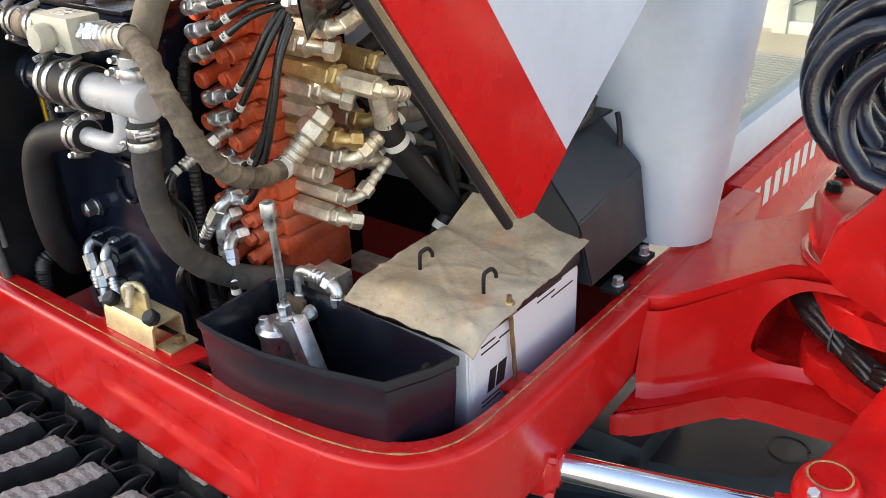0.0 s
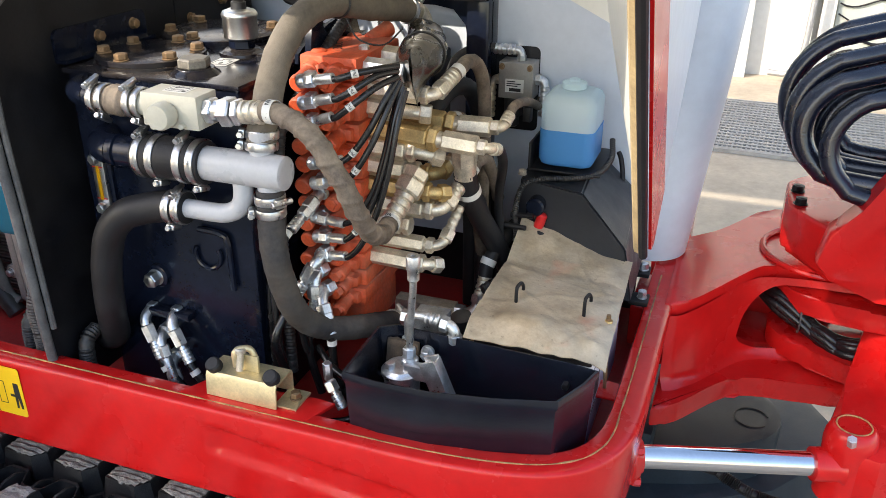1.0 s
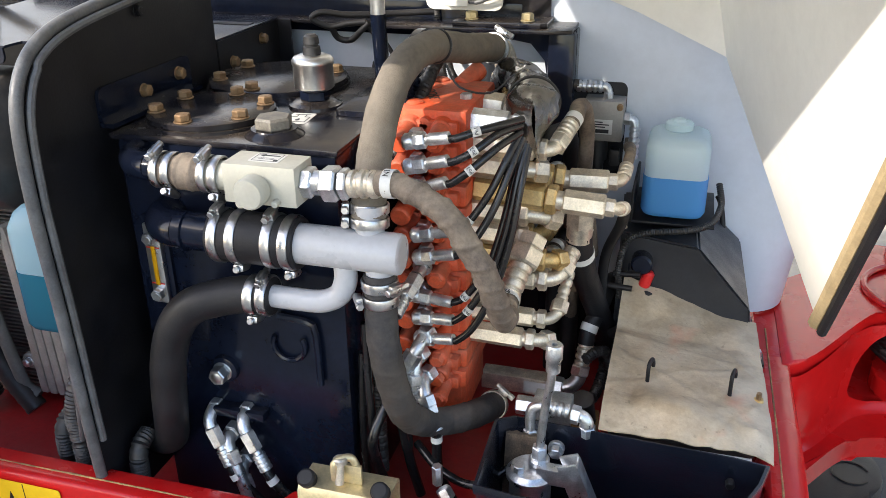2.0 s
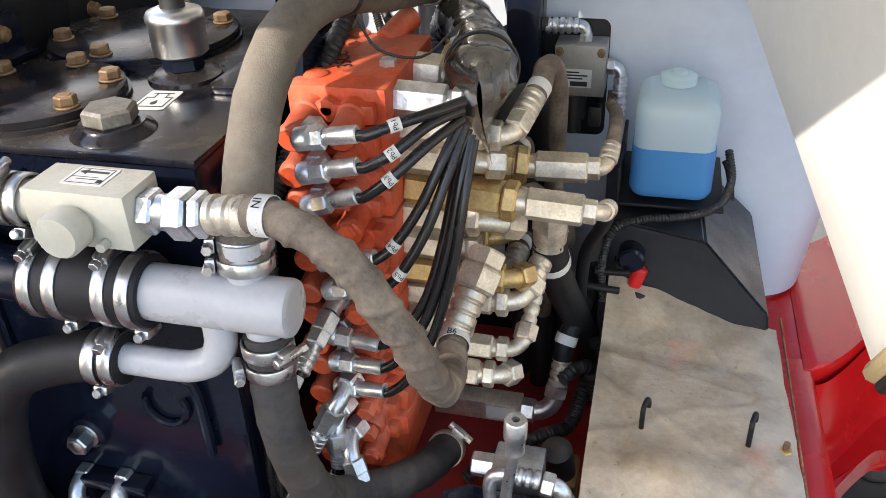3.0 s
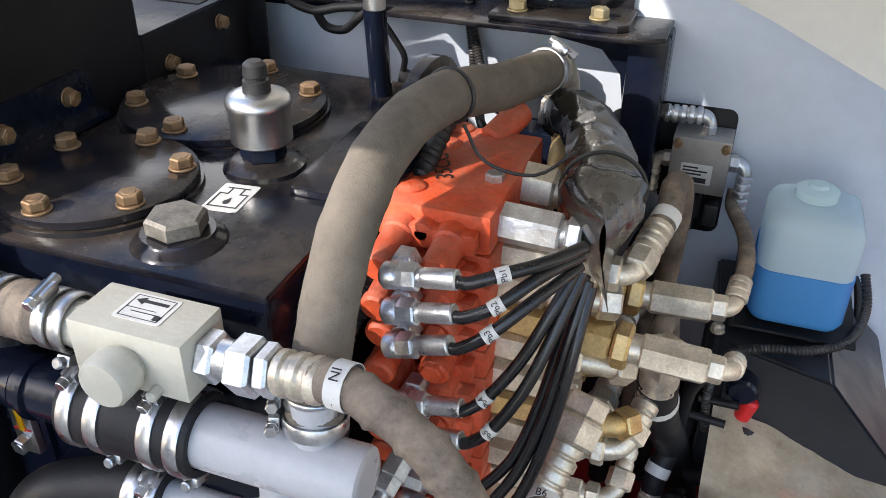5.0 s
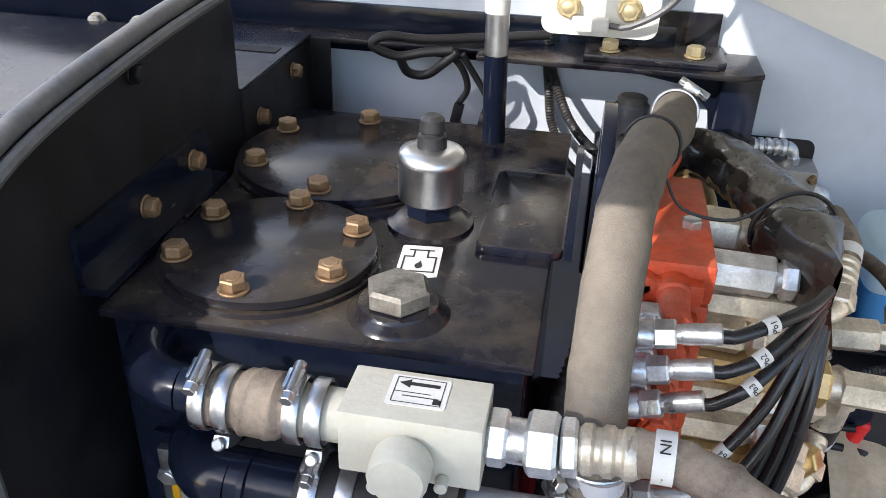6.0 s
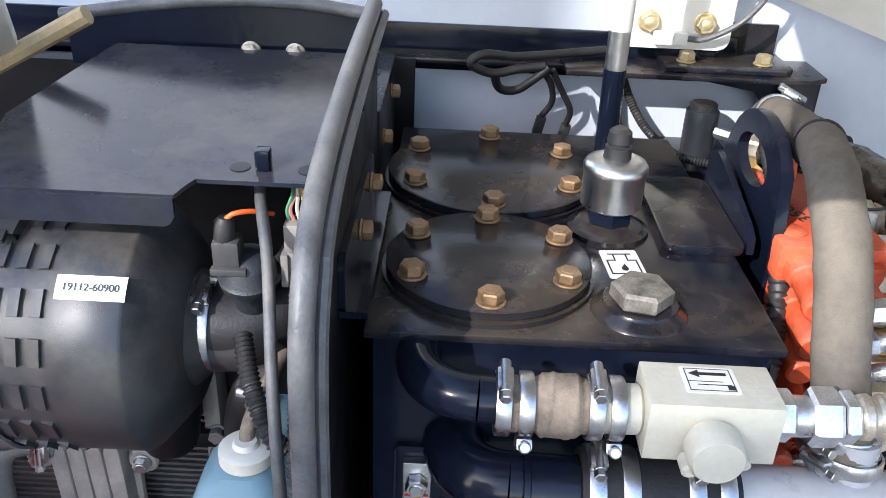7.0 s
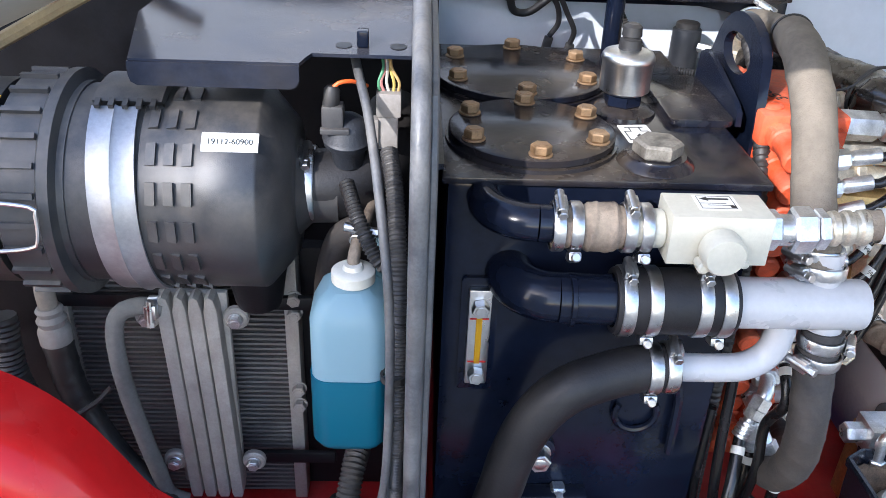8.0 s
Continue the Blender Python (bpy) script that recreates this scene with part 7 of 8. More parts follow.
# ---- washer bottle ----
site()
def bottle(name, lo, hi, level, shell, fluid, label, cap_at, cap_r, r=0.018, shoulder=0.0):
    t = thing(name, ((lo[0] + hi[0]) / 2, (lo[1] + hi[1]) / 2, lo[2]), label, "reservoir")

    def body(inset, top, rr):
        bm = bmesh.new()
        (x0, y0, z0), (x1, y1, z1) = lo, hi
        rows = []
        for z, f in ((z0, 0.012), (z0 + 0.004, 0.004), (z0 + 0.012, 0.0), (z1 - 0.014 - 1.6 * shoulder, 0.0), (z1 - 0.005 - 0.3 * shoulder, 0.005 + 0.45 * shoulder), (z1, 0.014 + 0.3 * shoulder)):
            if z > top:
                z, f = top, f if top > z1 - 0.015 - 1.6 * shoulder else 0.0
            o = rounded((x0 + inset + f, y0 + inset + f), (x1 - inset - f, y1 - inset - f), max(0.004, rr - inset - f * 0.5), 5)
            rows.append([bm.verts.new((x, y, z + (inset if z == z0 else 0))) for x, y in o])
            if z >= top:
                break
        for a, b in zip(rows, rows[1:]):
            for i in range(len(a)):
                bm.faces.new((a[i], a[(i + 1) % len(a)], b[(i + 1) % len(a)], b[i]))
        bm.faces.new(rows[0][::-1])
        bm.faces.new(rows[-1])
        return bm

    sh = part("bottle_shell", body(0.0012, 9, r), shell, t)
    sh.visible_shadow = False
    part("fluid", body(0.0, level, r), fluid, t)
    bm = bmesh.new()
    prof = [(0, cap_r * 0.8), (0.003, cap_r), (0.012, cap_r), (0.014, cap_r * 0.85), (0.0145, cap_r * 0.5), (0.018, cap_r * 0.4)]
    lathe(bm, cap_at, (0, 0, 1), prof, 26)
    part("cap", bm, CAP_W if "coolant" in name else shell, t)
    return t


washer = bottle("washer_bottle", (-0.541, 0.948, 1.072), (-0.446, 1.050, 1.196), 1.137, MILKY, BLUE, "milky washer bottle half filled with blue fluid", (-0.496, 1.008, 1.195), 0.021)
site(-0.022, -0.033, 0.008)
bm = bmesh.new()
box(bm, (-0.532, 0.978, 1.056), (-0.408, 1.128, 1.0605), 0.002)
box(bm, (-0.533, 0.978, 1.056), (-0.5285, 1.128, 1.105), 0.002)
part("bottle_bracket", bm, BLACK_MATT, washer)
bm = bmesh.new()
c = spline([(-0.405, 1.06, 1.10), (-0.40, 1.03, 1.075), (-0.415, 0.99, 1.06), (-0.45, 0.965, 1.056), (-0.50, 0.955, 1.052), (-0.53, 0.945, 1.04), (-0.54, 0.935, 1.00), (-0.535, 0.93, 0.95)], 0.0012)
sweep(bm, c, lambda s: 0.0048 + 0.0007 * math.sin(s * 1700), 10)
solo("corrugated_conduit", bm, PLASTIC_B, "black corrugated conduit draped round the washer bottle", "conduit")
bm = bmesh.new()
sweep(bm, spline([(-0.402, 1.13, 1.055), (-0.396, 1.125, 1.045), (-0.390, 1.12, 1.02), (-0.388, 1.115, 1.005)], 0.006), 0.0045, 10)
solo("drain_tube", bm, RUBBER, "short black rubber drain tube on the shroud", "tube")

# ---- solenoid block on the wall ----
site(-0.026, -0.006, -0.006, (-0.59, 1.1, 1.19), 0.86)
sol = thing("solenoid_block", (-0.59, 1.09, 1.10), "grey steel solenoid valve block on a black plate", "solenoid valve")
bm = bmesh.new()
slab(bm, rounded((-0.665, 1.085), (-0.552, 1.243), 0.012), 0.005, on_y(1.126), 0.001)
part("back_plate", bm, BLACK_MATT, sol)
bm = bmesh.new()
box(bm, (-0.627, 1.075, 1.156), (-0.553, 1.120, 1.222), 0.002)
part("block", bm, mat("grey_steel_block", (0.34, 0.32, 0.29), 0.5, metal=0.5, var=0.12, bump=0.1), sol)
bm = bmesh.new()
box(bm, (-0.612, 1.0744, 1.168), (-0.572, 1.0749, 1.192), 0)
plate = part("data_plate", bm, PAPER_W, sol)
bm = bmesh.new()
for z, x0, x1 in ((1.170, -0.603, -0.578), (1.179, -0.609, -0.585), (1.183, -0.609, -0.578), (1.187, -0.609, -0.59)):
    box(bm, (x0, 1.0738, z), (x1, 1.0743, z + (0.006 if z < 1.175 else 0.0018)))
part("print_line", bm, INK, plate)
bm = bmesh.new()
lathe(bm, (-0.598, 1.09, 1.156), (0, 0, -1), [(0, 0.019), (0.034, 0.019), (0.036, 0.013), (0.052, 0.013), (0.054, 0.010)], 22)
part("coil", bm, PLASTIC_B, sol)
bm = bmesh.new()
box(bm, (-0.574, 1.082, 1.112), (-0.556, 1.10, 1.140), 0.003)
part("connector", bm, PLASTIC_B, sol)
for x, z in ((-0.62, 1.214), (-0.56, 1.214)):
    bolt(sol, (x, 1.075, z), (0, -1, 0), 0.009, 0.004, material=BOLT)
bm = bmesh.new()
hexn(bm, (-0.553, 1.097, 1.190), (-0.541, 1.097, 1.190), 0.018)
end = elbow(bm, (-0.543, 1.097, 1.19), (1, 0, 0), (0, -0.15, -1), 0.0082, 0.012)
prof = []
for q in range(6):
    prof += [(0.009 * q, 0.0085), (0.009 * q + 0.002, 0.0105), (0.009 * q + 0.006, 0.0105), (0.009 * q + 0.0080, 0.0085)]
lathe(bm, end, (0, -0.15, -1), prof, 16)
part("right_fitting", bm, ZINC, sol)
bm = bmesh.new()
hexn(bm, (-0.627, 1.097, 1.185), (-0.638, 1.097, 1.185), 0.017)
end = elbow(bm, (-0.636, 1.097, 1.185), (-1, 0, 0), (0, -0.1, -1), 0.008, 0.012)
prof = []
for q in range(6):
    prof += [(0.01 * q, 0.008), (0.01 * q + 0.002, 0.0098), (0.01 * q + 0.007, 0.0098), (0.01 * q + 0.0090, 0.008)]
lathe(bm, end, (0, -0.1, -1), prof, 16)
part("left_fitting", bm, ZINC_WARM, sol)
bm = bmesh.new()
hexn(bm, (-0.585, 1.097, 1.222), (-0.585, 1.097, 1.232), 0.017)
end = elbow(bm, (-0.585, 1.097, 1.23), (0, 0, 1), (-1, -0.1, 0.02), 0.008, 0.011)
prof = []
for q in range(5):
    prof += [(0.01 * q, 0.008), (0.01 * q + 0.002, 0.0102), (0.01 * q + 0.007, 0.0102), (0.01 * q + 0.0090, 0.008)]
lathe(bm, end, (-1, -0.1, 0), prof, 16)
part("top_fitting", bm, ZINC, sol)
bm = bmesh.new()
c = spline([(-0.64, 1.09, 1.243), (-0.665, 1.087, 1.243), (-0.70, 1.075, 1.235), (-0.72, 1.05, 1.215), (-0.72, 1.02, 1.17)])
sweep(bm, c, 0.0085, 12)
part("hose_body", bm, HOSE, sol)
band_label(sol, c[2], c[3] - c[1], 0.009, 0.011)

site()
# ---- shelf bracket, post and gas strut against the wall ----
site(0.006, 0.0, -0.006)
shelf = thing("shelf_bracket", (-0.77, 1.07, 1.0), "dusty black steel shelf bracket on a post at the wall", "bracket")
bm = bmesh.new()
slab(bm, [(-0.98, 1.03), (-0.70, 1.03), (-0.675, 1.045), (-0.675, 1.129), (-0.98, 1.129)], 0.006, on_z(1.330), 0.001)
part("shelf_plate", bm, BLACK_TOP, shelf)
bm = bmesh.new()
slab(bm, [(-0.865, 1.04), (-0.725, 1.04), (-0.715, 1.05), (-0.715, 1.115), (-0.865, 1.115)], 0.008, on_z(1.3363), 0.002)
box(bm, (-0.865, 1.110, 1.344), (-0.72, 1.115, 1.38))
part("hinge_plate", bm, BLACK_TOP, shelf)
bm = bmesh.new()
box(bm, (-0.715, 1.06, 0.80), (-0.672, 1.128, 1.3295), 0.006)
part("post", bm, BLACK, shelf)
bm = bmesh.new()
slab(bm, [(-0.865, 1.3295), (-0.672, 1.3295), (-0.672, 1.23), (-0.715, 1.24), (-0.722, 1.28), (-0.745, 1.306), (-0.80, 1.315), (-0.86, 1.318)], 0.006, on_y(1.085))
part("gusset", bm, BLACK, shelf)
for x, y in ((-0.838, 1.06), (-0.748, 1.06)):
    bolt(shelf, (x, y, 1.3445), (0, 0, 1), 0.017, 0.010, material=BRASS)
site(0.016, -0.028, -0.004)
hinge = thing("cover_hinge", (-0.865, 1.09, 1.37), "cream painted hinge leaf with two gold bolts", "hinge")
bm = bmesh.new()
slab(bm, rounded((-0.925, 1.355), (-0.80, 1.62), 0.012), 0.006, on_y(1.10), 0.001)
part("hinge_leaf", bm, HOOD_IN, hinge)
for x in (-0.897, -0.832):
    bolt(hinge, (x, 1.094, 1.386), (0, -1, 0), 0.020, 0.008, material=BRASS)
bm = bmesh.new()
box(bm, (-0.892, 1.078, 1.362), (-0.852, 1.090, 1.378), 0.004)
part("paper_tag", bm, PAPER_W, hinge, "crumpled white paper tag")
bm = bmesh.new()
sweep(bm, spline([(-0.855, 1.085, 1.37), (-0.83, 1.08, 1.372), (-0.79, 1.075, 1.40), (-0.77, 1.07, 1.45), (-0.78, 1.07, 1.55)]), 0.0035, 8)
part("lead", bm, TRIM, hinge)

site()
strut = thing("gas_strut", (-0.938, 0.924, 1.2), "black gas strut with bright rod holding the cover", "gas strut")
bm = bmesh.new()
cyl(bm, (-0.9365, 0.93, 1.24), (-0.9395, 0.922, 1.365), 0.0115, 18)
part("cylinder", bm, BLACK, strut)
bm = bmesh.new()
cyl(bm, (-0.9395, 0.922, 1.365), (-0.942, 0.915, 1.9), 0.0112, 18)
part("bright_tube", bm, STEEL, strut)
bm = bmesh.new()
lathe(bm, (-0.9402, 0.920, 1.405), (-0.005, -0.013, 1), [(0, 0.0113), (0, 0.0118), (0.05, 0.0118), (0.05, 0.0113)], 18, caps=False)
part("strut_label", bm, PAPER_W, strut)

# harness on the wall
loom2 = thing("wiring_harness", (-1.0, 1.05, 1.25), "taped black wiring harness with loose plugs", "wiring")
LINES = [[(-0.90, 1.08, 1.345), (-0.96, 1.06, 1.343), (-1.03, 1.03, 1.343), (-1.07, 1.015, 1.348), (-1.085, 1.01, 1.338), (-1.06, 1.02, 1.325), (-1.03, 1.025, 1.33), (-1.0, 1.03, 1.333)],
         [(-1.058, 1.02, 1.326), (-1.05, 1.03, 1.305), (-1.03, 1.035, 1.302), (-1.01, 1.03, 1.318), (-0.995, 1.03, 1.332)],
         [(-1.005, 1.03, 1.332), (-0.99, 1.04, 1.31), (-0.985, 1.05, 1.285), (-0.995, 1.055, 1.265)],
         [(-0.99, 1.035, 1.328), (-0.975, 1.045, 1.30), (-0.962, 1.05, 1.275), (-0.965, 1.055, 1.255)]]
for k, pts in enumerate(LINES):
    bm = bmesh.new()
    sweep(bm, spline(pts, 0.004), 0.0052 if k < 2 else 0.0038, 10)
    part("cable", bm, RUBBER, loom2)
for p in ((-0.997, 1.057, 1.252), (-0.966, 1.058, 1.243)):
    bm = bmesh.new()
    box(bm, (p[0] - 0.006, p[1] - 0.005, p[2] - 0.012), (p[0] + 0.006, p[1] + 0.005, p[2] + 0.012), 0.002, Matrix.Rotation(radians(12), 3, "Y"))
    part("plug", bm, PLASTIC_B, loom2)
bm = bmesh.new()
cyl(bm, (-0.9955, 1.0575, 1.2405), (-0.995, 1.0575, 1.236), 0.005, 10)
part("plug_seal", bm, RED_CAP, loom2)
CONDUIT = [[(-0.905, 1.10, 1.37), (-0.899, 1.10, 1.321), (-0.887, 1.09, 1.285), (-0.866, 1.06, 1.253), (-0.836, 1.02, 1.237), (-0.80, 1.0, 1.235)],
           [(-0.903, 1.105, 1.32), (-0.897, 1.105, 1.28), (-0.891, 1.10, 1.241), (-0.878, 1.08, 1.218), (-0.867, 1.05, 1.209), (-0.85, 1.02, 1.205)]]
for pts in CONDUIT:
    bm = bmesh.new()
    sweep(bm, spline(pts, 0.0012), lambda s: 0.0052 + 0.0007 * math.sin(s * 1750), 12)
    solo("corrugated_conduit", bm, PLASTIC_B, "black corrugated conduit hanging before the grey wall", "conduit", "wall conduits")
# sensor behind the lifting plate
site(0.013, 0.002, -0.012)
sens = thing("pressure_sensor", (-0.813, 1.058, 1.236), "grey plastic pressure sensor with black cap", "sensor")
bm = bmesh.new()
lathe(bm, (-0.813, 1.058, 1.236), (0, 0.05, 1), [(0, 0.020), (0.035, 0.0205), (0.055, 0.020), (0.057, 0.018)], 22)
part("body", bm, CHARCOAL, sens)
bm = bmesh.new()
lathe(bm, (-0.813, 1.0608, 1.2925), (0, 0.05, 1), [(0, 0.0165), (0.007, 0.0165), (0.009, 0.014)], 22)
part("cap", bm, PLASTIC_B, sens)
bm = bmesh.new()
hexn(bm, (-0.80, 1.04, 1.272), (-0.785, 1.025, 1.272), 0.012)
part("nipple", bm, ZINC, sens)
bm = bmesh.new()
box(bm, (-0.85, 1.0, 1.10), (-0.77, 1.128, 1.2355), 0.004)
part("bracket", bm, BLACK, sens)
# conduit beside the control valve
site()
bm = bmesh.new()
c = spline([(-0.812, 0.81, 1.335), (-0.815, 0.76, 1.31), (-0.822, 0.70, 1.27), (-0.832, 0.65, 1.225), (-0.842, 0.625, 1.19), (-0.845, 0.615, 1.1), (-0.845, 0.61, 0.95), (-0.842, 0.605, 0.80)], 0.0025)
sweep(bm, c, lambda s: 0.0085 + 0.001 * math.sin(s * 1500), 10)
solo("corrugated_conduit", bm, PLASTIC_B, "black corrugated conduit beside the orange valve stack", "conduit")

site(-0.036, -0.008, 0.010)
# small fittings on a block behind the tray
pump = thing("fitting_block", (-0.57, 0.65, 0.80), "small steel fitting block with bent tubes", "fitting")
bm = bmesh.new()
box(bm, (-0.605, 0.628, 0.885), (-0.555, 0.668, 0.925), 0.003)
hexn(bm, (-0.628, 0.648, 0.908), (-0.604, 0.648, 0.908), 0.022)
part("block", bm, ZINC, pump)
bm = bmesh.new()
sweep(bm, spline([(-0.602, 0.612, 0.895), (-0.602, 0.612, 0.925), (-0.594, 0.612, 0.936), (-0.575, 0.614, 0.936), (-0.56, 0.615, 0.932)], 0.003), 0.007, 14)
for q in range(3):
    lathe(bm, (-0.577 + 0.008 * q, 0.614, 0.935), (1, 0, -0.1), [(0, 0.007), (0.002, 0.0095), (0.005, 0.0095), (0.007, 0.007)], 14)
hexn(bm, (-0.553, 0.615, 0.930), (-0.541, 0.615, 0.928), 0.021)
end = elbow(bm, (-0.543, 0.615, 0.929), (1, 0, -0.1), (0, -0.1, -1), 0.0085, 0.012)
hexn(bm, end, end + Vector((0, 0, -0.014)), 0.02)
part("bent_tube", bm, ZINC, pump)
bm = bmesh.new()
hexn(bm, (-0.602, 0.612, 0.872), (-0.602, 0.612, 0.9), 0.018)
part("nut", bm, ZINC, pump)
bm = bmesh.new()
cyl(bm, (-0.60, 0.62, 0.74), (-0.595, 0.64, 0.89), 0.012, 14)
part("stand_pipe", bm, BLACK, pump)
sol2 = thing("floor_solenoid", (-0.545, 0.70, 0.80), "brass and black solenoid beside the battery", "solenoid valve")
bm = bmesh.new()
lathe(bm, (-0.548, 0.69, 0.905), (0.1, 0.25, -1), [(0, 0.008), (0.004, 0.0165), (0.05, 0.0165), (0.052, 0.012)], 20)
part("coil", bm, PLASTIC_B, sol2)
bm = bmesh.new()
box(bm, (-0.565, 0.68, 0.74), (-0.525, 0.73, 0.862), 0.004)
part("brass_body", bm, GOLD, sol2)
for k, pts in enumerate(([(-0.66, 0.75, 0.775), (-0.62, 0.77, 0.805), (-0.575, 0.80, 0.815), (-0.545, 0.85, 0.80), (-0.53, 0.95, 0.84)], [(-0.56, 0.84, 0.87), (-0.545, 0.86, 0.875), (-0.53, 0.88, 0.86), (-0.525, 0.9, 0.80)])):
    bm = bmesh.new()
    sweep(bm, spline(pts, 0.0025), lambda s: 0.0085 + 0.001 * math.sin(s * 1500), 10)
    solo("corrugated_conduit", bm, PLASTIC_B, "black corrugated conduit across the red bay floor", "conduit")

site()
# elbows with hoses on the tank front
for x, z, tilt in ((-1.062, 0.897, 0.25), (-1.016, 0.899, 0.30)):
    f = thing("tank_elbow_hose", (x, 0.55, 0.80), "zinc elbow on the tank with crimped hose end", "hydraulic hose", "tank elbow hoses")
    bm = bmesh.new()
    hexn(bm, (x, 0.566, z), (x, 0.552, z), 0.020)
    d1 = Vector((tilt + 0.22, -0.16, -0.85)).normalized()
    end = elbow(bm, (x, 0.555, z), (-0.3 if x < -1.06 else 0.0, -0.9, -0.1), d1, 0.0085, 0.018)
    hexn(bm, end, end + d1 * 0.014, 0.019)
    part("elbow", bm, ZINC, f)
    ferrule(f, end + d1 * 0.058, -d1, 0.046, 0.0092, 0.0185)
    c = spline([end + d1 * 0.054, end + d1 * 0.075, end + d1 * 0.12 + Vector((0.01, 0.01, 0)), end + d1 * 0.2 + Vector((0.03, 0.03, 0))])
    bm = bmesh.new()
    sweep(bm, c, 0.0068, 12)
    part("hose_body", bm, PILOT, f)
    band_label(f, c[2], c[3] - c[1], 0.0072, 0.009)
for x, z in ((-1.040, 0.862), (-1.025, 0.82)):
    f = thing("tank_elbow_hose", (x, 0.54, z), "small blue-zinc elbow low on the tank front", "hydraulic hose", "tank elbow hoses")
    bm = bmesh.new()
    hexn(bm, (x, 0.566, z), (x, 0.548, z), 0.022)
    end = elbow(bm, (x, 0.552, z), (0, -1, 0), (0.4, -0.2, -0.9), 0.0085, 0.016)
    d1 = Vector((0.4, -0.2, -0.9)).normalized()
    hexn(bm, end, end + d1 * 0.02, 0.02)
    cyl(bm, end + d1 * 0.02, end + d1 * 0.09, 0.0085, 14)
    part("elbow", bm, ZINC, f)
# loose thin lines beside the tray
for k, pts in enumerate(([(-0.79, 0.60, 0.86), (-0.75, 0.575, 0.842), (-0.70, 0.56, 0.84), (-0.66, 0.58, 0.86)], [(-0.80, 0.50, 0.80), (-0.755, 0.51, 0.79), (-0.70, 0.52, 0.80), (-0.67, 0.55, 0.82)],
                         [(-0.845, 0.575, 1.05), (-0.842, 0.57, 0.95), (-0.835, 0.565, 0.86), (-0.82, 0.56, 0.78)], [(-0.855, 0.585, 1.0), (-0.857, 0.58, 0.9), (-0.85, 0.57, 0.78)])):
    bm = bmesh.new()
    sweep(bm, spline(pts, 0.008), 0.0058, 10)
    solo("thin_hose", bm, PILOT, "thin black line looping beside the tool tray", "hose", "thin hoses")
bm = bmesh.new()
p, d = Vector((-0.735, 0.525, 0.862)), Vector((0.5, -0.15, -0.8)).normalized()
ferr_t = thing("loose_coupler", (-0.72, 0.52, 0.83), "small zinc hose coupler beside the tray", "fitting")
ferrule(ferr_t, p + d * 0.05, -d, 0.045, 0.0085, 0.0175)
bm = bmesh.new()
hexn(bm, (-0.745, 0.545, 0.845), (-0.745, 0.543, 0.875), 0.012)
part("stud", bm, ZINC, ferr_t)

# ---- engine bay behind the partition ----
# black sheets added in place of the bay's shaded depth
bay = thing("engine_bay_shell", (-1.5, 0.9, 0.8), "black backing added for the shaded depth of the engine bay", "bay panel", kind="structure")
bm = bmesh.new()
box(bm, (-2.3, 0.98, 0.735), (-1.185, 1.0, 1.33))
part("dark_backing", bm, BLACK_MATT, bay)
bm = bmesh.new()
box(bm, (-2.3, 0.735, 0.735), (-1.185, 0.755, 1.10))
part("cooler_dark_backing", bm, BLACK_MATT, bay)

cleaner = thing("air_cleaner", (-1.42, 0.607, 1.14), "black ribbed plastic air cleaner housing with steel strap", "air cleaner")
AY, AZC, AR = 0.607, 1.240, 0.0935


def at_angle(x, deg, r):
    """A point on the housing: deg up from the near side."""
    return Vector((x, AY - r * math.cos(radians(deg)), AZC + r * math.sin(radians(deg))))


bm = bmesh.new()
lathe(bm, (-1.480, AY, AZC), (1, 0, 0), [(0, AR - 0.003), (0.070, AR - 0.003), (0.0715, AR), (0.115, AR), (0.1165, AR + 0.001), (0.165, AR + 0.001), (0.168, AR - 0.001), (0.192, 0.064), (0.194, 0.045), (0.205, 0.034), (0.23, 0.033)], 64)
part("housing", bm, HOUSING, cleaner)
for j in range(3):
    for k in range(9):
        bm = bmesh.new()
        a = -80 + 20 * k
        x = -1.3985 + 0.015 * j
        m = Matrix.Translation(at_angle(x, a, AR + 0.0005)) @ Matrix.Rotation(radians(-a), 4, "X")
        t = bmesh.new()
        bmesh.ops.create_cube(t, size=1)
        bmesh.ops.scale(t, vec=(0.0085, 0.005, 0.019), verts=t.verts)
        for v in t.verts:
            if v.co.x < 0:
                v.co.y += 0.0022
        merge(bm, t, m)
        part("grip_rib", bm, HOUSING, cleaner)
bm = bmesh.new()
lathe(bm, (-1.535, AY, AZC), (1, 0, 0), [(0.008, AR - 0.002), (0.014, AR + 0.006), (0.046, AR + 0.006), (0.049, AR + 0.010), (0.058, AR + 0.010), (0.060, AR - 0.001), (0.066, AR - 0.001)], 64)
rim = part("end_cap", bm, HOUSING, cleaner)
for k in range(14):
    bm = bmesh.new()
    a = -80 + 14 * k
    t = bmesh.new()
    bmesh.ops.create_cube(t, size=1)
    bmesh.ops.scale(t, vec=(0.032, 0.007, 0.005), verts=t.verts)
    merge(bm, t, Matrix.Translation(at_angle(-1.5055, a, AR + 0.0065)) @ Matrix.Rotation(radians(-a), 4, "X"))
    part("cap_rib", bm, HOUSING, rim)
bm = bmesh.new()
lathe(bm, (-1.66, AY, AZC), (1, 0, 0), [(0, AR - 0.02), (0.01, AR - 0.006), (0.03, AR), (0.128, AR)], 64)
part("dust_cover", bm, PLASTIC_B, cleaner)
bm = bmesh.new()
prev = None
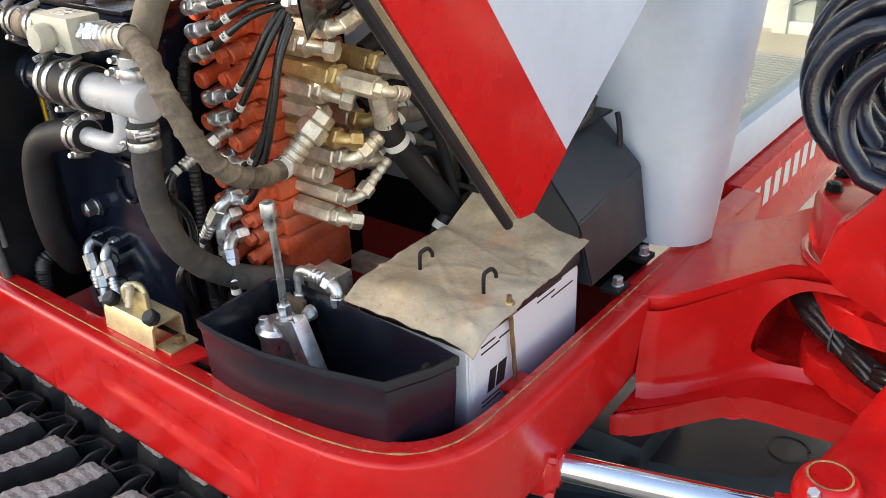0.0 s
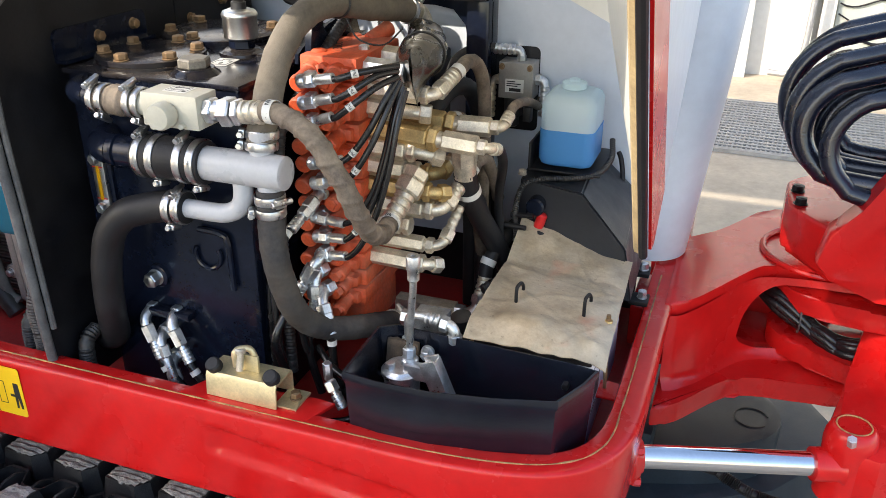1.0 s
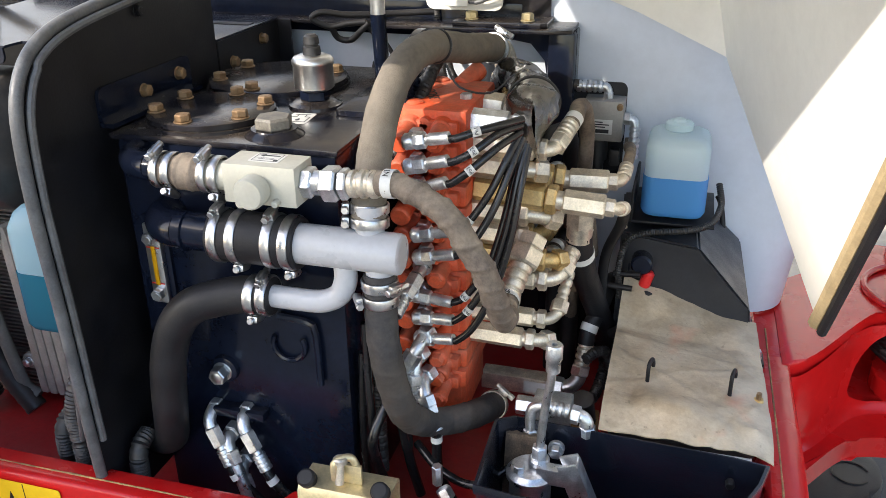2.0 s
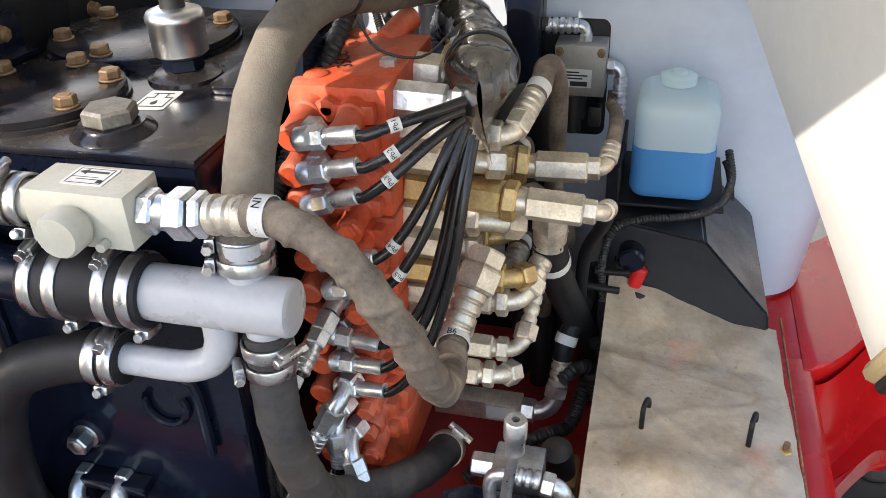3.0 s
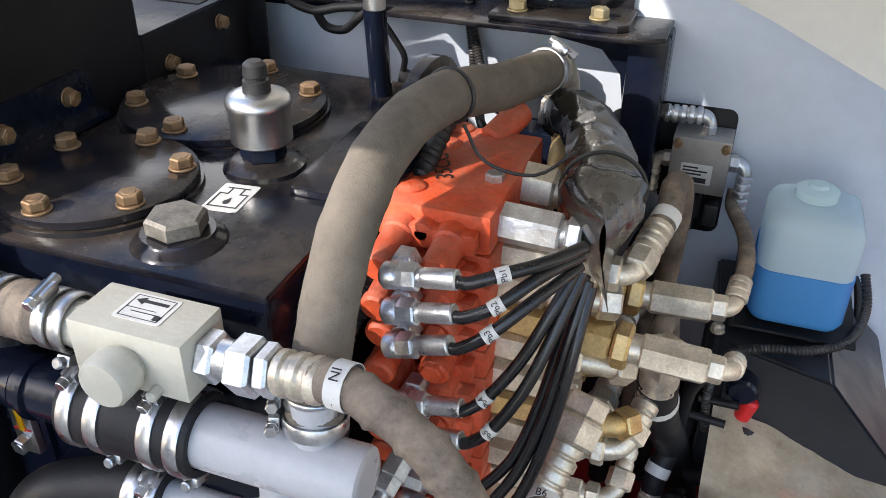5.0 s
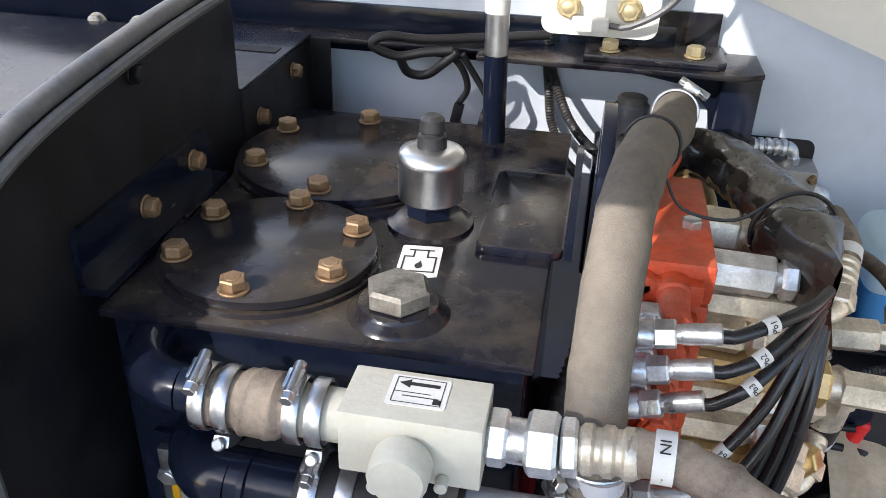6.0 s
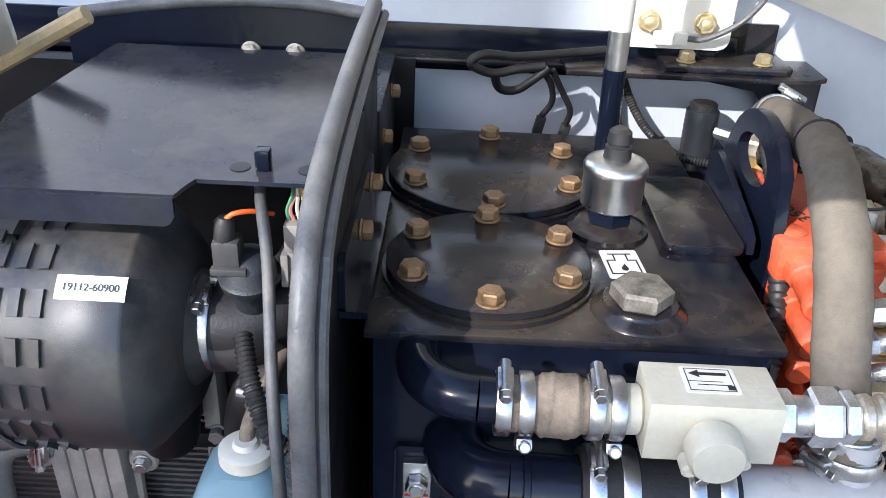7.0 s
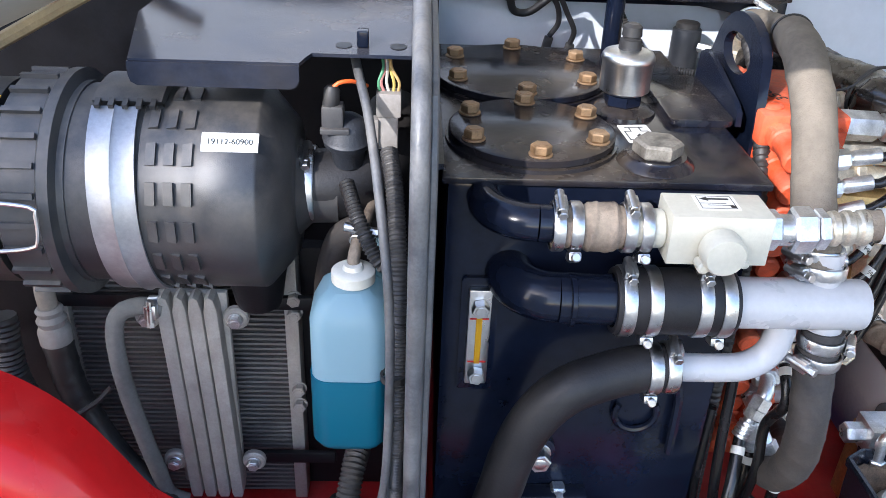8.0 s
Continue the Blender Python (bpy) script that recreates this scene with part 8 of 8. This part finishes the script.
for k in range(14):
    a = 8 + 5 * k
    p, q = at_angle(-1.61, a, AR + 0.0020), at_angle(-1.5300, a, AR + 0.0020)
    row = (bm.verts.new(p), bm.verts.new(q))
    if prev:
        bm.faces.new((prev[0], prev[1], row[1], row[0]))
    prev = row
g = bmesh.ops.extrude_face_region(bm, geom=list(bm.faces))
bmesh.ops.translate(bm, vec=(0, -0.0006, 0.0003), verts=[v for v in g["geom"] if isinstance(v, bmesh.types.BMVert)])
part("warning_label", bm, YELLOW, cleaner, "yellow warning label")
# strap
bm = bmesh.new()
rows = []
for k in range(33):
    a = -62 + 4 * k
    r0, dx = AR + 0.002, -0.010 * (a + 62) / 128 + 0.005
    rows.append([bm.verts.new(at_angle(x + dx, a, r)) for x, r in ((-1.447, r0), (-1.447, r0 + 0.0022), (-1.430, r0 + 0.0022), (-1.427, r0 + 0.0042), (-1.424, r0 + 0.0022), (-1.408, r0 + 0.0022), (-1.408, r0))])
for a, b in zip(rows, rows[1:]):
    for i in range(7):
        bm.faces.new((a[i], a[(i + 1) % 7], b[(i + 1) % 7], b[i]))
bm.faces.new(rows[0])
bm.faces.new(rows[-1][::-1])
part("steel_strap", bm, STRAP, cleaner, "bright bent steel strap")
bm = bmesh.new()
lathe(bm, (-1.452, AY, AZC), (1, 0, 0), [(0, AR - 0.004), (0.001, AR + 0.0075), (0.058, AR + 0.0075), (0.059, AR - 0.004)], 64)
bmesh.ops.delete(bm, geom=[v for v in bm.verts if math.degrees(math.atan2(v.co.z - AZC, AY - v.co.y)) < 62], context="VERTS")
bmesh.ops.holes_fill(bm, edges=[e for e in bm.edges if e.is_boundary], sides=0)
lug_band = part("strap_lug", bm, HOUSING, cleaner)
for k in range(5):
    bm = bmesh.new()
    t = bmesh.new()
    bmesh.ops.create_cube(t, size=1)
    bmesh.ops.scale(t, vec=(0.0045, 0.004, 0.009), verts=t.verts)
    merge(bm, t, Matrix.Translation(at_angle(-1.446 + 0.0115 * k, 66, AR + 0.0075)) @ Matrix.Rotation(radians(-66), 4, "X"))
    part("lug_rib", bm, PLASTIC_B, lug_band)
# wire latch
bm = bmesh.new()
w = [at_angle(-1.545, 14, AR + 0.010), at_angle(-1.532, 16, AR + 0.016), at_angle(-1.490, 14, AR + 0.016), at_angle(-1.486, 10, AR + 0.015), at_angle(-1.488, -2, AR + 0.014), at_angle(-1.496, -6, AR + 0.014), at_angle(-1.528, -8, AR + 0.014), at_angle(-1.545, -4, AR + 0.013)]
sweep(bm, spline(w, 0.004), 0.0018, 8)
part("wire_latch", bm, STEEL, cleaner)
# number label
bm = bmesh.new()
rows = []
for k in range(9):
    a = 42 + 1.3 * k
    rows.append([bm.verts.new(at_angle(x, a, r)) for x, r in ((-1.358, AR + 0.0012), (-1.311, AR + 0.0012), (-1.311, AR + 0.0016), (-1.358, AR + 0.0016))])
for a, b in zip(rows, rows[1:]):
    for i in range(4):
        bm.faces.new((a[i], a[(i + 1) % 4], b[(i + 1) % 4], b[i]))
bm.faces.new(rows[0])
bm.faces.new(rows[-1][::-1])
plate = part("number_label", bm, PAPER_W, cleaner, "white label with printed number")
words(plate, "19112-60900", 0.0072, Matrix.Translation(at_angle(-1.3345, 47.2, AR + 0.0022)) @ Matrix.Rotation(radians(90 - 47.2), 4, "X"), INK)
# outlet elbow with clamp and sensor
bm = bmesh.new()
c = spline([(-1.285, AY, 1.243), (-1.262, AY, 1.243), (-1.238, AY + 0.004, 1.246), (-1.218, AY + 0.02, 1.256), (-1.205, AY + 0.05, 1.265), (-1.20, AY + 0.1, 1.27)], 0.006)
sweep(bm, c, 0.0335, 28)
part("outlet_elbow", bm, RUBBER, cleaner)
clamp(cleaner, (-1.278, AY, 1.243), (1, 0, 0), 0.034, 0.012, (0, -0.45, 1))
ind = thing("restriction_sensor", (-1.249, 0.59, 1.28), "grey sensor with orange-tipped lead on the intake elbow", "sensor")
bm = bmesh.new()
lathe(bm, (-1.241, 0.596, 1.272), (0, -0.25, 1), [(0, 0.014), (0.016, 0.016), (0.022, 0.0215), (0.028, 0.0225), (0.030, 0.0205), (0.040, 0.018), (0.045, 0.0135), (0.047, 0.006)], 26)
part("base", bm, CHARCOAL, ind)
bm = bmesh.new()
box(bm, (-1.262, 0.572, 1.311), (-1.243, 0.590, 1.332), 0.003)
box(bm, (-1.263, 0.568, 1.308), (-1.238, 0.575, 1.313), 0.001)
part("block", bm, HOUSING, ind)
bm = bmesh.new()
lathe(bm, (-1.254, 0.58, 1.331), (0.1, -0.1, 1), [(0, 0.0075), (0.014, 0.007), (0.018, 0.004)], 14)
part("boot", bm, PLASTIC_B, ind)
bm = bmesh.new()
sweep(bm, spline([(-1.253, 0.578, 1.345), (-1.247, 0.578, 1.351), (-1.236, 0.584, 1.351), (-1.224, 0.60, 1.342)], 0.004), 0.0018, 8)
part("lead", bm, mat("orange_lead", (0.75, 0.12, 0.02), 0.45), ind)
# multi-wire connector
plugc = thing("wire_connector", (-1.204, 0.60, 1.288), "grey connector with coloured wires above", "connector")
bm = bmesh.new()
box(bm, (-1.216, 0.591, 1.316), (-1.194, 0.609, 1.338), 0.002)
box(bm, (-1.2145, 0.593, 1.285), (-1.1965, 0.607, 1.3165), 0.002)
box(bm, (-1.219, 0.590, 1.288), (-1.2135, 0.604, 1.314), 0.0015)
part("shell", bm, mat("grey_connector", (0.26, 0.24, 0.22), 0.5), plugc)
for k, col in enumerate(((0.08, 0.26, 0.14), (0.50, 0.22, 0.20), (0.52, 0.48, 0.42), (0.50, 0.38, 0.10), (0.46, 0.30, 0.12))):
    bm = bmesh.new()
    x = -1.213 + 0.004 * k
    sweep(bm, spline([(x, 0.600, 1.337), (x + 0.002 * math.sin(5 * k) - 0.001, 0.600, 1.346), (-1.206 + 0.45 * (x + 1.204), 0.603 + 0.002 * (k % 2), 1.358), (-1.208 + 0.5 * (x + 1.204), 0.615, 1.370)], 0.003), 0.0014, 6)
    part("wire", bm, mat("wire_coat", col, 0.45), plugc)

# folded plate over the air cleaner
cover2 = thing("heat_shield", (-1.30, 0.68, 1.36), "black folded sheet steel shield above the air cleaner", "shield")
bm = bmesh.new()


def shield(u, v, w):
    return (u, v, 1.372 + 0.085 * (v - 0.55) + w)


t = [(-1.412, 0.553), (-1.276, 0.553), (-1.272, 0.566), (-1.268, 0.575), (-1.182, 0.575), (-1.182, 0.815), (-1.405, 0.815), (-1.432, 0.66)]
slab(bm, t, 0.003, shield)
part("top_sheet", bm, SHIELD, cover2)
bm = bmesh.new()
lip = [(-1.4125, 1.3735), (-1.276, 1.3735), (-1.276, 1.361), (-1.279, 1.356), (-1.283, 1.354), (-1.406, 1.354), (-1.411, 1.357), (-1.4125, 1.362)]
slab(bm, lip, 0.003, on_y(0.5530))
part("front_lip", bm, SHIELD, cover2)
for x in (-1.243, -1.197):
    bm = bmesh.new()
    lathe(bm, (x, 0.594, shield(x, 0.594, 0.0032)[2]), (0, -0.08, 1), [(0, 0.007), (0.0004, 0.007)], 16)
    part("slot", bm, INK, cover2)
bm = bmesh.new()
box(bm, (-1.232, 0.588, 1.3785), (-1.222, 0.600, 1.393), 0.002)
part("clip", bm, BLACK, cover2)
wallp = thing("rear_flange", (-1.3, 0.82, 1.36), "black upright flange with rubber edge and two bolts", "flange")
bm = bmesh.new()
slab(bm, [(-1.45, 1.375), (-1.18, 1.375), (-1.18, 1.430), (-1.25, 1.437), (-1.34, 1.434), (-1.45, 1.418)], 0.004, on_y(0.826))
part("flange_plate", bm, BLACK, wallp)
bm = bmesh.new()
sweep(bm, spline([(-1.18, 0.824, 1.431), (-1.25, 0.824, 1.438), (-1.34, 0.824, 1.435), (-1.455, 0.824, 1.418)], 0.01), 0.006, 10)
part("edge_trim", bm, TRIM, wallp)
bm = bmesh.new()
slab(bm, [(-1.462, 1.402), (-1.455, 1.399), (-1.452, 1.409), (-1.459, 1.412)], 0.001, on_y(0.818))
part("paper_tag", bm, PAPER_W, wallp)
for x in (-1.286, -1.246):
    bolt(wallp, (x, 0.8215, 1.394), (0, -1, 0), 0.014, 0.007, material=ZINC_WARM)

# radiator
rad = thing("radiator", (-1.45, 0.72, 0.74), "dusty aluminium radiator core with horizontal fins", "radiator")
bm = bmesh.new()
box(bm, (-1.575, 0.718, 0.74), (-1.312, 0.73, 1.13))
part("core_back", bm, BLACK_MATT, rad)
for x in (-1.578, -1.318):
    bm = bmesh.new()
    box(bm, (x - 0.008, 0.700, 0.74), (x + 0.008, 0.732, 1.13), 0.002)
    part("side_tank", bm, ALU, rad)
fin = None
for k in range(54):
    z = 0.748 + 0.0071 * k
    if fin is None:
        bm = bmesh.new()
        box(bm, (-1.569, 0.7065, z), (-1.327, 0.7175, z + 0.0030))
        fin = part("cooling_fin", bm, FIN, rad, smooth=0)
    else:
        o = fin.copy()
        scene.collection.objects.link(o)
        o.matrix_basis = Matrix.Translation(fin.matrix_basis.translation + Vector((0, 0, 0.0071 * k)))
        WORLD[o] = o.matrix_basis.copy()
bm = bmesh.new()
box(bm, (-1.59, 0.690, 1.043), (-1.29, 0.699, 1.060), 0.003)
part("cross_bar", bm, BLACK_MATT, rad)
bm = bmesh.new()
box(bm, (-1.40, 0.685, 0.815), (-1.27, 0.693, 0.832), 0.003)
part("lower_bar", bm, BLACK_MATT, rad)
for z in (1.055, 1.035, 0.925, 0.90):
    bolt(rad, (-1.313, 0.70, z), (0, -1, 0), 0.014, 0.009, material=ALU)
bm = bmesh.new()
lathe(bm, (-1.345, 0.66, 1.155), (0, 0.05, -1), [(0, 0.034), (0.03, 0.033), (0.075, 0.026), (0.082, 0.024)], 22)
part("intake_boot", bm, RUBBER, rad)

# oil cooler in front of it
oc = thing("oil_cooler", (-1.43, 0.66, 0.79), "ribbed cast aluminium oil cooler", "oil cooler")
for k in range(4):
    bm = bmesh.new()
    x = -1.453 + 0.0165 * k
    t = bmesh.new()
    prof = [(0.0, 0.80), (0.002, 0.793), (0.0125, 0.793), (0.0145, 0.80), (0.0145, 1.068), (0.012, 1.082), (0.007, 1.086), (0.002, 1.082), (0.0, 1.068)]
    slab(t, prof, 0.022, lambda u, v, w: (x + u + 0.030 * (1.08 - v), 0.648 + w, v), 0.003)
    merge(bm, t)
    part("cooler_fin", bm, ALU, oc)
bm = bmesh.new()
box(bm, (-1.456, 0.668, 0.80), (-1.381, 0.678, 1.08), 0.004)
part("back_plate", bm, ALU, oc)
for x, z in ((-1.466, 1.054), (-1.371, 1.054), (-1.460, 0.845), (-1.366, 0.845)):
    bm = bmesh.new()
    cyl(bm, (x, 0.665, z), (x, 0.655, z), 0.014, 18, 0.002)
    lug = part("mount_lug", bm, ALU, oc)
    bolt(lug, (x, 0.655, z), (0, -1, 0), 0.013, 0.007, material=ZINC)
site(0.014, 0.0, 0.0)
coolh = thing("cooler_hose", (-1.5, 0.65, 0.8), "dusty grey rubber cooler hose with braided end", "hose")
bm = bmesh.new()
sweep(bm, spline([(-1.462, 0.655, 1.068), (-1.485, 0.652, 1.072), (-1.508, 0.648, 1.062), (-1.515, 0.645, 1.03), (-1.513, 0.645, 0.97), (-1.503, 0.645, 0.90), (-1.492, 0.645, 0.84), (-1.485, 0.648, 0.80), (-1.465, 0.65, 0.785)], 0.008), 0.0098, 16)
part("hose_body", bm, mat("grey_rubber_hose", (0.17, 0.165, 0.15), 0.75, var=0.2, bump=0.15, dust=DUST, dust_amount=0.4), coolh)
clamp(coolh, (-1.470, 0.655, 1.0695), (1, 0, 0), 0.0101, 0.012, (0, -1, 0.2))
site(0.018, 0.0, 0.006)
tape = thing("taped_pipe", (-1.55, 0.66, 0.8), "taped black pipe with pale rubber boot", "pipe")
bm = bmesh.new()
c = spline([(-1.592, 0.668, 1.005), (-1.585, 0.663, 0.95), (-1.568, 0.658, 0.90), (-1.54, 0.652, 0.845), (-1.505, 0.645, 0.80), (-1.47, 0.64, 0.76)], 0.004)
sweep(bm, c, lambda s: 0.0165 + 0.0009 * (math.sin(s * 300) > 0.92), 16)
part("wrap", bm, PLASTIC_B, tape)
bm = bmesh.new()
lathe(bm, (-1.594, 0.669, 1.052), (0.04, -0.02, -1), [(0, 0.012), (0.004, 0.015), (0.010, 0.013), (0.016, 0.0165), (0.023, 0.0145), (0.030, 0.018), (0.045, 0.018), (0.047, 0.016)], 20)
part("boot", bm, mat("pale_rubber", (0.30, 0.28, 0.25), 0.7, dust=DUST, dust_amount=0.4), tape)
bm = bmesh.new()
sweep(bm, spline([(-1.594, 0.669, 1.05), (-1.595, 0.672, 1.08), (-1.588, 0.685, 1.10), (-1.57, 0.70, 1.104)], 0.005), 0.0105, 12)
part("tube", bm, mat("tan_tube", (0.28, 0.24, 0.19), 0.7), tape)
bm = bmesh.new()
sweep(bm, spline([(-1.61, 0.63, 0.935), (-1.58, 0.628, 0.93), (-1.55, 0.635, 0.945), (-1.53, 0.64, 0.965)], 0.006), 0.0032, 6)
part("cable_tie", bm, PLASTIC_B, tape)
site()
for k, (x0, r, z0) in enumerate(((-1.625, 0.016, 1.05), (-1.65, 0.013, 1.0), (-1.66, 0.028, 1.10))):
    t = thing("side_pipe", (x0, 0.68, 0.8), "black corrugated pipe in the bay corner", "pipe", "side pipes")
    bm = bmesh.new()
    sweep(bm, spline([(x0, 0.66, z0), (x0 + 0.004, 0.65, 0.98), (x0 + 0.02, 0.65, 0.92), (x0 + 0.05, 0.66, 0.84), (x0 + 0.07, 0.66, 0.76)], 0.003), (lambda r: lambda s: r + 0.0012 * math.sin(s * 1100))(r), 12)
    part("pipe_body", bm, PLASTIC_B, t)

# coolant bottle
bottle("coolant_bottle", (-1.270, 0.474, 1.030), (-1.200, 0.548, 1.196), 1.114, MILKY_TEAL, TEAL, "milky coolant bottle half filled with teal coolant", (-1.232, 0.512, 1.195), 0.0190, shoulder=0.007)
ct = thing("overflow_tube", (-1.236, 0.57, 1.15), "short brown overflow tube on the coolant cap", "tube")
bm = bmesh.new()
sweep(bm, spline([(-1.232, 0.514, 1.206), (-1.232, 0.516, 1.214), (-1.230, 0.529, 1.223), (-1.224, 0.56, 1.229), (-1.213, 0.61, 1.236)], 0.004), 0.0055, 12)
part("tube", bm, HOSE_BROWN, ct)
clamp(ct, (-1.2285, 0.535, 1.2245), (0.15, 0.9, 0.3), 0.0062, 0.007, (0, -1, 1))
strapb = bmesh.new()
box(strapb, (-1.214, 0.535, 1.175), (-1.203, 0.541, 1.232), 0.002)
solo("bottle_tab", strapb, MILKY_TEAL, "green plastic mounting tab of the coolant bottle", "tab")

# hoses and looms along the partition
for k, (pts, r, m, rib) in enumerate((
        ([(-1.238, 0.63, 1.366), (-1.231, 0.595, 1.354), (-1.220, 0.56, 1.325), (-1.208, 0.53, 1.27), (-1.200, 0.52, 1.20), (-1.199, 0.518, 1.10), (-1.203, 0.52, 1.0), (-1.215, 0.53, 0.93), (-1.23, 0.54, 0.86)], 0.0042, TRIM, 0),
        ([(-1.204, 0.60, 1.29), (-1.198, 0.578, 1.268), (-1.193, 0.55, 1.22), (-1.192, 0.537, 1.17), (-1.192, 0.53, 1.08), (-1.193, 0.53, 0.98), (-1.195, 0.535, 0.86)], 0.0075, HOUSING, 0.0009),
        ([(-1.24, 0.585, 1.27), (-1.228, 0.565, 1.25), (-1.212, 0.555, 1.225), (-1.200, 0.555, 1.215)], 0.0065, PLASTIC_B, 0.0009),
        ([(-1.215, 0.62, 1.22), (-1.245, 0.64, 1.20), (-1.262, 0.66, 1.15), (-1.27, 0.68, 1.08)], 0.014, HOSE, 0))):
    bm = bmesh.new()
    pts = [(x, y - 0.052 * max(0.0, min(1.0, (1.33 - z) / 0.1)), z) for x, y, z in pts]
    sweep(bm, spline(pts, 0.0009 if rib else 0.008), (lambda r, rib: lambda s: r + rib * math.sin(s * 1700))(r, rib), 10)
    solo("bay_conduit", bm, m, "cable conduit running down beside the partition", "conduit", "bay conduits")
bm = bmesh.new()
lathe(bm, (-1.196, 0.476, 1.118), (0, 0, 1), [(0, 0.0095), (0, 0.0115), (0.006, 0.0115), (0.006, 0.0095)], 16, caps=False)
solo("loom_tie", bm, PLASTIC_B, "black cable tie round the conduits", "cable tie")
# drain conduits below the partition
for x, y in ((-1.225, 0.50), (-1.155, 0.50), (-1.29, 0.52)):
    bm = bmesh.new()
    sweep(bm, spline([(x, y + 0.09, 0.97), (x - 0.012, y + 0.03, 0.955), (x - 0.02, y, 0.90), (x - 0.02, y, 0.84), (x - 0.02, y, 0.74)] if x < -1.2 and x > -1.26 else [(x, y + 0.03, 0.86), (x, y, 0.84), (x, y, 0.74)], 0.0025), lambda s: 0.012 + 0.0013 * math.sin(s * 1300), 12)
    solo("drain_conduit", bm, PLASTIC_B, "grey-black corrugated drain pipe behind the skirt", "conduit", "drain conduits")

# raised rear cover at the upper left
rear = thing("rear_cover", (-1.6, 0.6, 1.5), "raised rear engine cover with tan seal, seen from below", "engine cover")
bm = bmesh.new()
slab(bm, [(0.0, 0.0), (0.36, 0.0), (0.36, 0.22), (0.0, 0.22)], 0.02, lambda u, v, w: (-1.46 + 0.25 * v - 0.95 * u, 0.75 - 0.55 * v, 1.405 - 0.45 * u + 0.42 * v + w), 0.006)
part("cover_skin", bm, HOOD_IN, rear)
bm = bmesh.new()
sweep(bm, [Vector((-1.40 - 0.40 * k / 12, 0.752, 1.437 - 0.218 * k / 12)) for k in range(13)], 0.008, 8)
part("tan_seal", bm, FOAM, rear)
